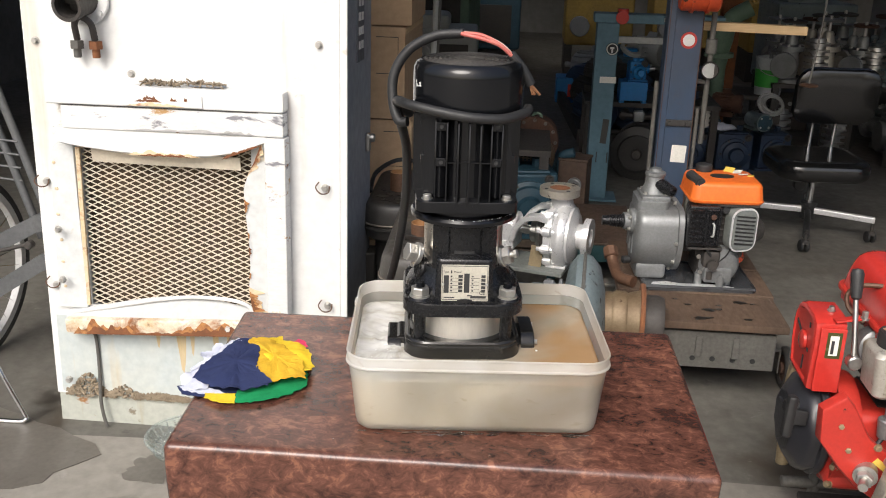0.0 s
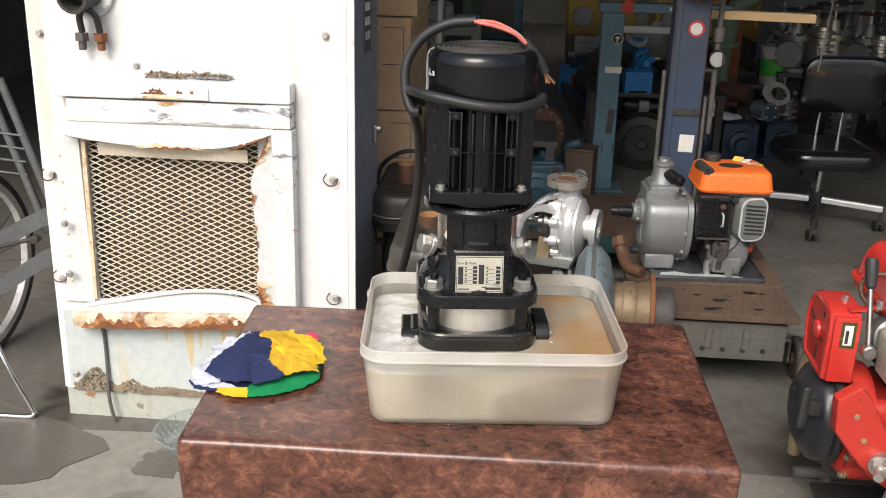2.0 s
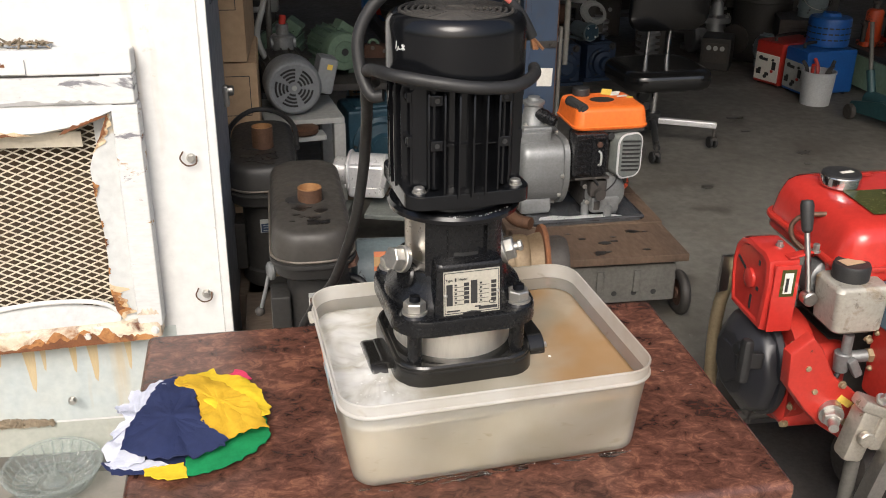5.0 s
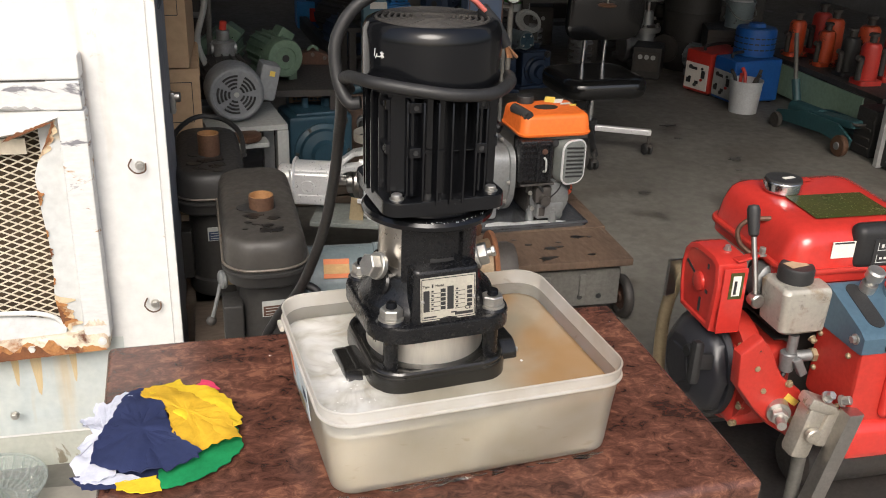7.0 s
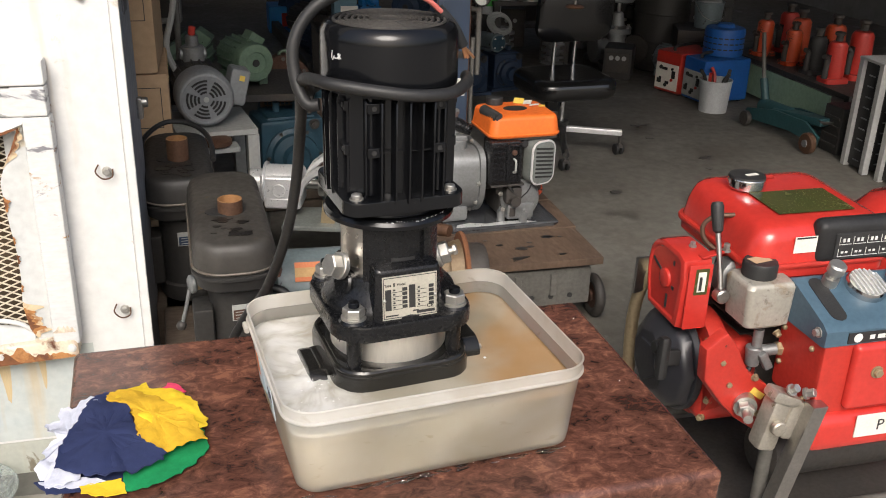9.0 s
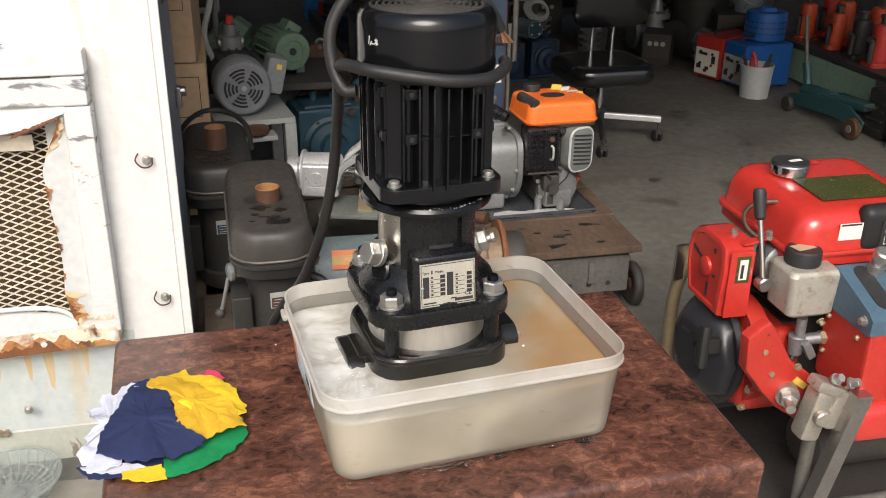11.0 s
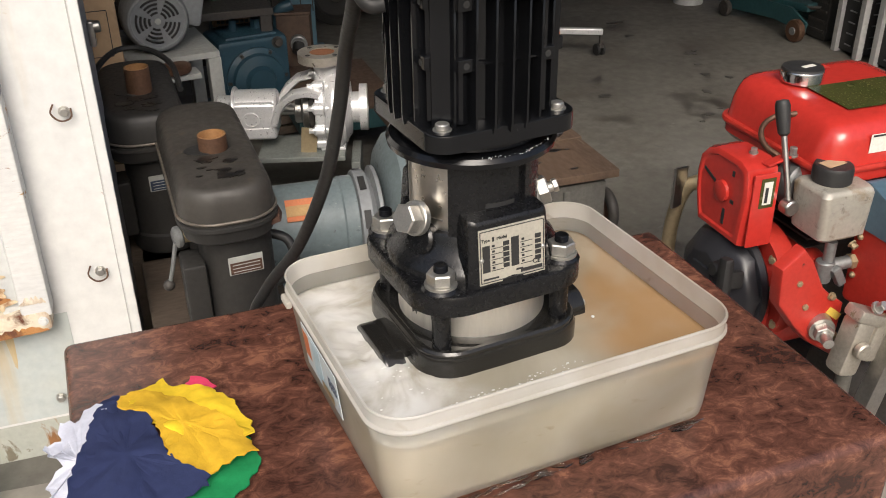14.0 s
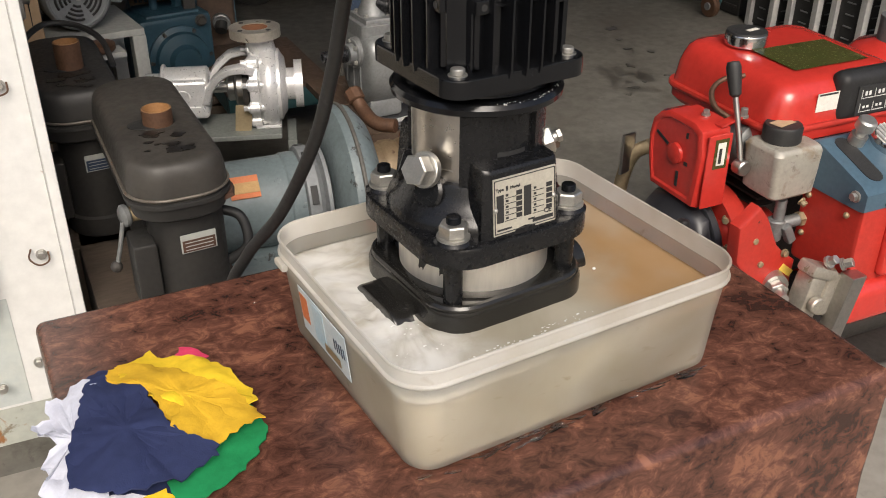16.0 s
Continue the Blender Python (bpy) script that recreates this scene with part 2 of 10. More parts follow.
M["mesh_paint"] = surf("mesh_paint", (0.72, 0.67, 0.55), (0.58, 0.50, 0.38), 0.6, 0, 8.0, 0.5, 0.1, spots=[((0.28, 0.13, 0.05), 6.0, 0.1, 0.9)])
M["core"] = surf("core", (0.050, 0.040, 0.030), (0.105, 0.068, 0.036), 0.9, 0, 4.0, 0.5, 0.4, streaks=((0.26, 0.13, 0.05), 5.0, 0.30, 0.8))
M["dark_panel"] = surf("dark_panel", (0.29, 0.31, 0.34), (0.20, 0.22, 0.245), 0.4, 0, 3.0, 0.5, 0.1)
M["trim_white"] = surf("trim_white", (0.54, 0.55, 0.55), (0.42, 0.43, 0.43), 0.5, 0, 6.0, 0.4, 0.1, spots=[((0.36, 0.16, 0.06), 10.0, 0.14, 0.9)])
M["trim_grey"] = surf("trim_grey", (0.5, 0.5, 0.49), (0.36, 0.36, 0.35), 0.4, 0.2, 6.0)
M["dirt"] = surf("dirt", (0.36, 0.30, 0.21), (0.17, 0.13, 0.09), 1.0, 0, 40, 0.5, 1.0, 200)
M["steel"] = surf("steel", (0.55, 0.54, 0.52), (0.42, 0.41, 0.39), 0.32, 1.0, 14, 0.4, 0.05)
M["stainless"] = surf("stainless", (0.66, 0.63, 0.58), (0.54, 0.51, 0.47), 0.27, 1.0, 10, 0.4, 0.0)
M["chrome"] = surf("chrome", (0.72, 0.72, 0.72), (0.6, 0.6, 0.6), 0.14, 1.0, 8, 0.3, 0.02)
M["zinc"] = surf("zinc", (0.60, 0.59, 0.56), (0.45, 0.44, 0.41), 0.38, 0.9, 60, 0.4, 0.1)
M["black_paint"] = surf("black_paint", (0.004, 0.0044, 0.0055), (0.007, 0.0074, 0.0085), 0.15, 0, 16, 0.5, 0.03, 200, spec=0.42, spots=[((0.05, 0.05, 0.05), 40, 0.05, 0.7)])
M["black_cast"] = surf("black_cast", (0.0045, 0.0048, 0.0058), (0.009, 0.0092, 0.010), 0.23, 0, 22, 0.5, 0.18, 220, spec=0.42, spots=[((0.15, 0.15, 0.145), 90, 0.05, 0.8)])
M["black_wet"] = surf("black_wet", (0.009, 0.009, 0.009), (0.018, 0.017, 0.015), 0.13, 0, 22, 0.5, 0.2, 180)
M["cowl_top"] = surf("cowl_top", (0.05, 0.045, 0.038), (0.022, 0.02, 0.018), 0.7, 0, 25, 0.6, 0.4)
M["rubber"] = surf("rubber", (0.012, 0.012, 0.0125), (0.024, 0.024, 0.024), 0.45, 0, 20, 0.5, 0.3, spec=0.4, spots=[((0.06, 0.06, 0.06), 60, 0.12, 0.7)], edge=0.06)
M["red_wire"] = surf("red_wire", (0.5, 0.06, 0.05), (0.55, 0.2, 0.16), 0.5, 0, 40)
M["white_wire"] = surf("white_wire", (0.7, 0.66, 0.58), (0.55, 0.5, 0.42), 0.5, 0, 40)
M["copper"] = surf("copper", (0.6, 0.3, 0.16), (0.4, 0.2, 0.1), 0.4, 0.9, 40)
M["plate_metal"] = surf("plate_metal", (0.66, 0.63, 0.54), (0.55, 0.52, 0.44), 0.42, 0.5, 30, 0.4, 0.03)
M["ink"] = surf("ink", (0.015, 0.015, 0.015), (0.025, 0.025, 0.025), 0.5, 0, 40, 0.4, 0)
M["chalk"] = surf("chalk", (0.75, 0.74, 0.7), (0.6, 0.6, 0.58), 0.8, 0, 80)
M["red_paint"] = surf("red_paint", (0.56, 0.040, 0.030), (0.47, 0.032, 0.024), 0.20, 0, 6, 0.4, 0.05, coat=0.4)
M["red_dull"] = surf("red_dull", (0.50, 0.035, 0.024), (0.40, 0.030, 0.020), 0.36, 0, 10, 0.5, 0.15, spots=[((0.35, 0.2, 0.15), 25, 0.08, 0.7), ((0.05, 0.03, 0.022), 14, 0.13, 0.6)])
M["aluminium"] = surf("aluminium", (0.60, 0.58, 0.53), (0.42, 0.38, 0.31), 0.42, 0.75, 14, 0.5, 0.3, 160, spots=[((0.24, 0.18, 0.11), 16, 0.2, 0.8), ((0.10, 0.08, 0.055), 28, 0.12, 0.8)])
M["oil_enamel"] = surf("oil_enamel", (0.50, 0.48, 0.43), (0.37, 0.345, 0.29), 0.40, 0.35, 14, 0.55, 0.4, 140, spots=[((0.27, 0.20, 0.12), 16, 0.30, 0.6), ((0.12, 0.095, 0.07), 40, 0.20, 0.7)], edge=0.07)
M["cast_grey"] = surf("cast_grey", (0.29, 0.30, 0.30), (0.19, 0.195, 0.195), 0.40, 0.5, 14, 0.5, 0.4, 200)
M["silver_paint"] = surf("silver_paint", (0.84, 0.84, 0.84), (0.68, 0.68, 0.68), 0.27, 0.5, 12, 0.4, 0.2, 160)
M["blue_console"] = surf("blue_console", (0.075, 0.135, 0.185), (0.055, 0.10, 0.14), 0.35, 0, 10, 0.5, 0.1)
# Dark green sticker; the yellow-green mottle paints in reflected grass.
M["mottled_green_sticker"] = surf("mottled_green_sticker", (0.032, 0.048, 0.010), (0.085, 0.080, 0.026), 0.22, 0.1, 16, 0.6, 0.2, spots=[((0.20, 0.17, 0.07), 30, 0.16, 0.4), ((0.014, 0.022, 0.005), 20, 0.22, 0.2)], edge=0.06)
M["white_label"] = surf("white_label", (0.78, 0.76, 0.70), (0.68, 0.65, 0.58), 0.5, 0, 20, 0.4, 0)
M["orange_plastic"] = surf("orange_plastic", (0.80, 0.17, 0.025), (0.70, 0.14, 0.02), 0.35, 0, 8, 0.4, 0.05)
M["orange_label"] = surf("orange_label", (0.68, 0.16, 0.05), (0.55, 0.2, 0.08), 0.55, 0, 25)
M["gold_label"] = surf("gold_label", (0.55, 0.36, 0.14), (0.40, 0.22, 0.08), 0.5, 0, 40, 0.6, 0)
M["yellow_sticker"] = surf("yellow_sticker", (0.80, 0.55, 0.08), (0.7, 0.5, 0.1), 0.5, 0, 25)
M["grey_blue"] = surf("grey_blue", (0.18, 0.225, 0.235), (0.115, 0.145, 0.155), 0.42, 0, 9, 0.5, 0.25, spots=[((0.06, 0.062, 0.06), 22, 0.24, 0.7), ((0.32, 0.34, 0.33), 30, 0.12, 0.6)])
M["blue_machine"] = surf("blue_machine", (0.026, 0.075, 0.11), (0.016, 0.045, 0.066), 0.4, 0, 9, 0.5, 0.2, spots=[((0.10, 0.06, 0.035), 18, 0.07, 0.8)])
M["post_blue"] = surf("post_blue", (0.11, 0.205, 0.26), (0.075, 0.15, 0.195), 0.5, 0, 4, 0.5, 0.15, spots=[((0.12, 0.11, 0.08), 9, 0.08, 0.8)])
M["notice_dark"] = surf("notice_dark", (0.10, 0.11, 0.125), (0.075, 0.08, 0.09), 0.45, 0, 8, 0.5, 0.1)
M["grease_black"] = surf("grease_black", (0.007, 0.0075, 0.009), (0.013, 0.013, 0.014), 0.24, 0, 26, 0.5, 0.3, 160, spots=[((0.14, 0.14, 0.135), 34, 0.03, 0.6)])
M["rust_plate"] = surf("rust_plate", (0.115, 0.072, 0.048), (0.062, 0.042, 0.032), 0.6, 0.2, 6, 0.6, 0.3, 90, spots=[((0.20, 0.15, 0.11), 12, 0.1, 0.7)])
M["tan_cover"] = surf("tan_cover", (0.21, 0.145, 0.088), (0.12, 0.08, 0.05), 0.6, 0.1, 14, 0.5, 0.3)
M["post_navy"] = surf("post_navy", (0.026, 0.058, 0.115), (0.052, 0.060, 0.080), 0.42, 0, 3.5, 0.6, 0.2, spots=[((0.095, 0.085, 0.085), 5, 0.22, 0.7), ((0.13, 0.065, 0.04), 8, 0.18, 0.9)], stretch=(1, 1, 0.5), edge=0.07)
M["wood_board"] = surf("wood_board", (0.100, 0.076, 0.055), (0.055, 0.040, 0.029), 0.75, 0, 7, 0.5, 0.5, 60, stretch=(0.5, 1.6, 1), spots=[((0.016, 0.012, 0.009), 9, 0.24, 0.4)])
M["pine"] = surf("pine", (0.62, 0.45, 0.24), (0.52, 0.36, 0.18), 0.6, 0, 6, 0.5, 0.2, stretch=(0.3, 3, 3))
M["cardboard"] = surf("cardboard", (0.52, 0.37, 0.23), (0.42, 0.29, 0.17), 0.85, 0, 4, 0.5, 0.2)
M["cart_steel"] = surf("cart_steel", (0.16, 0.155, 0.14), (0.10, 0.095, 0.085), 0.6, 0.3, 9, 0.5, 0.3, spots=[((0.16, 0.08, 0.04), 12, 0.12, 0.9)])
M["brass_dull"] = surf("brass_dull", (0.26, 0.20, 0.12), (0.16, 0.11, 0.065), 0.5, 0.4, 14, 0.5, 0.3, spots=[((0.10, 0.05, 0.025), 16, 0.25, 0.8)])
M["guard_grey"] = surf("guard_grey", (0.20, 0.215, 0.20), (0.13, 0.14, 0.13), 0.5, 0.1, 14, 0.5, 0.15)
M["deck_wood"] = surf("deck_wood", (0.120, 0.076, 0.048), (0.060, 0.038, 0.025), 0.7, 0, 5, 0.6, 0.5, 60, stretch=(1.6, 0.5, 1), spots=[((0.018, 0.012, 0.009), 7, 0.22, 0.4), ((0.16, 0.12, 0.09), 10, 0.2, 0.7)])
M["brass_brown"] = surf("brass_brown", (0.15, 0.078, 0.043), (0.08, 0.042, 0.026), 0.5, 0.35, 18, 0.5, 0.3)
M["brass"] = surf("brass", (0.45, 0.36, 0.22), (0.33, 0.26, 0.16), 0.45, 0.6, 12, 0.5, 0.3)
M["sooty"] = surf("sooty", (0.060, 0.055, 0.048), (0.034, 0.031, 0.027), 0.46, 0, 7, 0.5, 0.18, spots=[((0.016, 0.013, 0.010), 15.0, 0.26, 0.3), ((0.13, 0.105, 0.075), 24.0, 0.20, 0.7)], edge=0.05)
M["worn_bead"] = surf("worn_bead", (0.20, 0.18, 0.15), (0.09, 0.075, 0.06), 0.45, 0.3, 20, 0.5, 0.2, spots=[((0.20, 0.10, 0.05), 22.0, 0.24, 0.8)])
M["sooty_dark"] = surf("sooty_dark", (0.020, 0.020, 0.020), (0.030, 0.028, 0.025), 0.48, 0, 9, 0.5, 0.2)
M["motor_grey"] = surf("motor_grey", (0.24, 0.255, 0.265), (0.18, 0.19, 0.2), 0.45, 0, 8, 0.4, 0.15)
M["light_grey"] = surf("light_grey", (0.42, 0.43, 0.41), (0.32, 0.33, 0.31), 0.5, 0, 8, 0.4, 0.1)
M["green_pale"] = surf("green_pale", (0.16, 0.24, 0.165), (0.10, 0.16, 0.11), 0.5, 0, 6, 0.5, 0.2, spots=[((0.12, 0.07, 0.04), 10, 0.1, 0.8)])
M["teal_jack"] = surf("teal_jack", (0.025, 0.085, 0.095), (0.018, 0.055, 0.06), 0.45, 0, 8, 0.5, 0.2)
M["bright_blue"] = surf("bright_blue", (0.014, 0.11, 0.40), (0.012, 0.08, 0.30), 0.4, 0, 8)
M["jack_orange"] = surf("jack_orange", (0.62, 0.085, 0.02), (0.42, 0.055, 0.02), 0.38, 0, 9, 0.5, 0.1, spots=[((0.04, 0.022, 0.015), 12, 0.36, 0.6)])
M["sky_blue"] = surf("sky_blue", (0.012, 0.20, 0.52), (0.012, 0.15, 0.40), 0.38, 0, 8)
M["green_panel"] = surf("green_panel", (0.30, 0.43, 0.31), (0.22, 0.33, 0.23), 0.5, 0, 5, 0.5, 0.15, spots=[((0.10, 0.08, 0.05), 8, 0.12, 0.8)])
M["starter_black"] = surf("starter_black", (0.018, 0.019, 0.024), (0.028, 0.028, 0.032), 0.30, 0, 10, 0.5, 0.08, spots=[((0.10, 0.095, 0.09), 30, 0.06, 0.7)])
M["dome_glass"] = surf("dome_glass", (0.66, 0.65, 0.60), (0.5, 0.5, 0.46), 0.15, 0.2, 20, 0.4, 0)
M["oil"] = surf("oil", (0.009, 0.008, 0.007), (0.014, 0.012, 0.010), 0.30, 0, 30)
M["wet_floor"] = surf("wet_floor", (0.150, 0.138, 0.117), (0.105, 0.096, 0.081), 0.34, 0, 6, 0.5, 0.25, 60)
M["vinyl_black"] = surf("vinyl_black", (0.006, 0.006, 0.007), (0.010, 0.010, 0.010), 0.16, 0, 5, 0.5, 0.06, 260, spec=0.85)
M["white_pail"] = surf("white_pail", (0.46, 0.475, 0.48), (0.36, 0.37, 0.375), 0.5, 0, 10)
M["green_pail"] = surf("green_pail", (0.06, 0.42, 0.05), (0.05, 0.33, 0.05), 0.45, 0, 10)
M["iron_dark"] = surf("iron_dark", (0.047, 0.047, 0.047), (0.070, 0.061, 0.053), 0.55, 0.4, 10, 0.5, 0.3)
M["navy_machine"] = surf("navy_machine", (0.02, 0.045, 0.10), (0.015, 0.03, 0.06), 0.45, 0, 9, 0.5, 0.2)
M["ochre"] = surf("ochre", (0.38, 0.25, 0.05), (0.2, 0.14, 0.04), 0.6, 0, 5)
M["cloth_navy"] = surf("cloth_navy", (0.022, 0.030, 0.085), (0.03, 0.04, 0.10), 0.95, 0, 12, 0.5, 0.5, 600, spec=0.15)
M["cloth_yellow"] = surf("cloth_yellow", (0.83, 0.60, 0.035), (0.74, 0.50, 0.03), 0.95, 0, 12, 0.5, 0.5, 600, spec=0.15)
M["cloth_ochre"] = surf("cloth_ochre", (0.72, 0.44, 0.03), (0.62, 0.38, 0.03), 0.95, 0, 12, 0.5, 0.5, 600, spec=0.15)
M["cloth_green"] = surf("cloth_green", (0.015, 0.27, 0.09), (0.015, 0.2, 0.07), 0.95, 0, 12, 0.5, 0.5, 600, spec=0.15)
M["cloth_white"] = surf("cloth_white", (0.66, 0.68, 0.76), (0.54, 0.56, 0.66), 0.95, 0, 14, 0.5, 0.6, 600, spec=0.15)
M["cloth_pink"] = surf("cloth_pink", (0.72, 0.06, 0.14), (0.6, 0.05, 0.12), 0.95, 0, 12, 0.5, 0.5, 600, spec=0.15)
M["rim_alloy"] = surf("rim_alloy", (0.62, 0.62, 0.60), (0.50, 0.50, 0.49), 0.38, 0.3, 10, 0.4, 0.05)
M["frame_grey"] = surf("frame_grey", (0.13, 0.135, 0.14), (0.08, 0.083, 0.085), 0.5, 0.2, 8, 0.5, 0.15)
M["tyre"] = surf("tyre", (0.02, 0.02, 0.02), (0.04, 0.038, 0.035), 0.8, 0, 20, 0.5, 0.4)


def vinyl_material():
    """Marbled red-brown vinyl: clouded light patches and dark veins, with a soft sheen."""
    m = bpy.data.materials.new("brown_vinyl")
    m.use_nodes = True
    nt = m.node_tree
    N, L = nt.nodes, nt.links
    bs = N["Principled BSDF"]
    pos = N.new("ShaderNodeNewGeometry").outputs["Position"]
    mp = N.new("ShaderNodeMapping")
    mp.inputs["Scale"].default_value, mp.inputs["Rotation"].default_value = (0.82, 1.12, 1.0), (0, 0, 0.6)
    L.new(pos, mp.inputs["Vector"])

    def nz(s, d, r, w):
        n = N.new("ShaderNodeTexNoise")
        n.inputs["Scale"].default_value, n.inputs["Detail"].default_value = s, d
        n.inputs["Roughness"].default_value, n.inputs["Distortion"].default_value = r, w
        L.new(mp.outputs["Vector"], n.inputs["Vector"])
        return n.outputs["Fac"]

    fine, broad = nz(46, 10, 0.74, 0.7), nz(9.0, 4, 0.6, 0.5)
    add = N.new("ShaderNodeMath")
    add.operation = "MULTIPLY_ADD"
    L.new(broad, add.inputs[0])
    add.inputs[1].default_value = 0.55
    L.new(fine, add.inputs[2])
    cr = N.new("ShaderNodeValToRGB")
    e = cr.color_ramp.elements
    e[0].position, e[0].color = 0.62, (0.040, 0.0172, 0.0130, 1)
    e[1].position, e[1].color = 0.92, (0.225, 0.098, 0.060, 1)
    for p, c in ((0.70, (0.078, 0.032, 0.022, 1)), (0.80, (0.114, 0.048, 0.033, 1))):
        k = e.new(p)
        k.color = c
    sc = N.new("ShaderNodeMath")
    sc.operation = "MULTIPLY"
    sc.inputs[1].default_value = 0.98
    L.new(add.outputs[0], sc.inputs[0])
    L.new(sc.outputs[0], cr.inputs["Fac"])
    L.new(cr.outputs["Color"], bs.inputs["Base Color"])
    bs.inputs["Roughness"].default_value = 0.27
    bp = N.new("ShaderNodeBump")
    bp.inputs["Strength"].default_value, bp.inputs["Distance"].default_value = 0.12, 0.002
    L.new(nz(9, 4, 0.6, 0.2), bp.inputs["Height"])
    L.new(bp.outputs["Normal"], bs.inputs["Normal"])
    return m


def translucent_plastic(clear, rough=0.30):
    """Milky plastic: a cloudy skin that lets blurred shapes through, with brown scuffs."""
    m = bpy.data.materials.new("milky_plastic")
    m.use_nodes = True
    nt = m.node_tree
    N, L = nt.nodes, nt.links
    bs, out = N["Principled BSDF"], N["Material Output"]
    tc = N.new("ShaderNodeTexCoord")

    def nz(s, d, w, stretch=(1, 1, 1)):
        mp = N.new("ShaderNodeMapping")
        mp.inputs["Scale"].default_value = stretch
        L.new(tc.outputs["Object"], mp.inputs["Vector"])
        n = N.new("ShaderNodeTexNoise")
        n.inputs["Scale"].default_value, n.inputs["Detail"].default_value, n.inputs["Distortion"].default_value = s, d, w
        L.new(mp.outputs["Vector"], n.inputs["Vector"])
        return n.outputs["Fac"]

    def ramp(fac, a, ca, b, cb):
        cr = N.new("ShaderNodeValToRGB")
        e = cr.color_ramp.elements
        e[0].position, e[0].color, e[1].position, e[1].color = a, (*ca, 1), b, (*cb, 1)
        L.new(fac, cr.inputs["Fac"])
        return cr.outputs["Color"]

    base = ramp(nz(10, 7, 0.3), 0.34, (0.82, 0.80, 0.74), 0.60, (0.94, 0.935, 0.915))
    scuff = ramp(nz(26, 9, 0.6, (1, 1, 2.2)), 0.66, (0, 0, 0), 0.76, (0.42, 0.42, 0.42))
    haze = N.new("ShaderNodeMix")
    haze.data_type = "RGBA"
    L.new(ramp(nz(4.5, 4, 0.4), 0.48, (0, 0, 0), 0.74, (0.62, 0.62, 0.62)), haze.inputs[0])
    L.new(base, haze.inputs[6])
    haze.inputs[7].default_value = (0.52, 0.43, 0.29, 1)
    mixc = N.new("ShaderNodeMix")
    mixc.data_type = "RGBA"
    L.new(scuff, mixc.inputs[0])
    L.new(haze.outputs[2], mixc.inputs[6])
    mixc.inputs[7].default_value = (0.36, 0.24, 0.12, 1)
    col = mixc.outputs[2]
    L.new(col, bs.inputs["Base Color"])
    bs.inputs["Roughness"].default_value = rough
    bp = N.new("ShaderNodeBump")
    bp.inputs["Strength"].default_value, bp.inputs["Distance"].default_value = 0.08, 0.002
    L.new(nz(30, 5, 0.2), bp.inputs["Height"])
    L.new(bp.outputs["Normal"], bs.inputs["Normal"])
    tr = N.new("ShaderNodeBsdfTranslucent")
    L.new(col, tr.inputs["Color"])
    mx = N.new("ShaderNodeMixShader")
    mx.inputs[0].default_value = 0.50
    L.new(bs.outputs[0], mx.inputs[1])
    L.new(tr.outputs[0], mx.inputs[2])
    rf = N.new("ShaderNodeBsdfRefraction")
    rf.inputs["Roughness"].default_value, rf.inputs["IOR"].default_value = 0.40, 1.4
    rf.inputs["Color"].default_value = (0.97, 0.955, 0.91, 1)
    tp = N.new("ShaderNodeBsdfTransparent")
    tp.inputs["Color"].default_value = (0.97, 0.955, 0.91, 1)
    m1 = N.new("ShaderNodeMixShader")
    m1.inputs[0].default_value = 0.12
    L.new(rf.outputs[0], m1.inputs[2])
    L.new(tp.outputs[0], m1.inputs[1])
    m2 = N.new("ShaderNodeMixShader")
    m2.inputs[0].default_value = clear
    L.new(mx.outputs[0], m2.inputs[1])
    L.new(m1.outputs[0], m2.inputs[2])
    L.new(m2.outputs[0], out.inputs["Surface"])
    return m


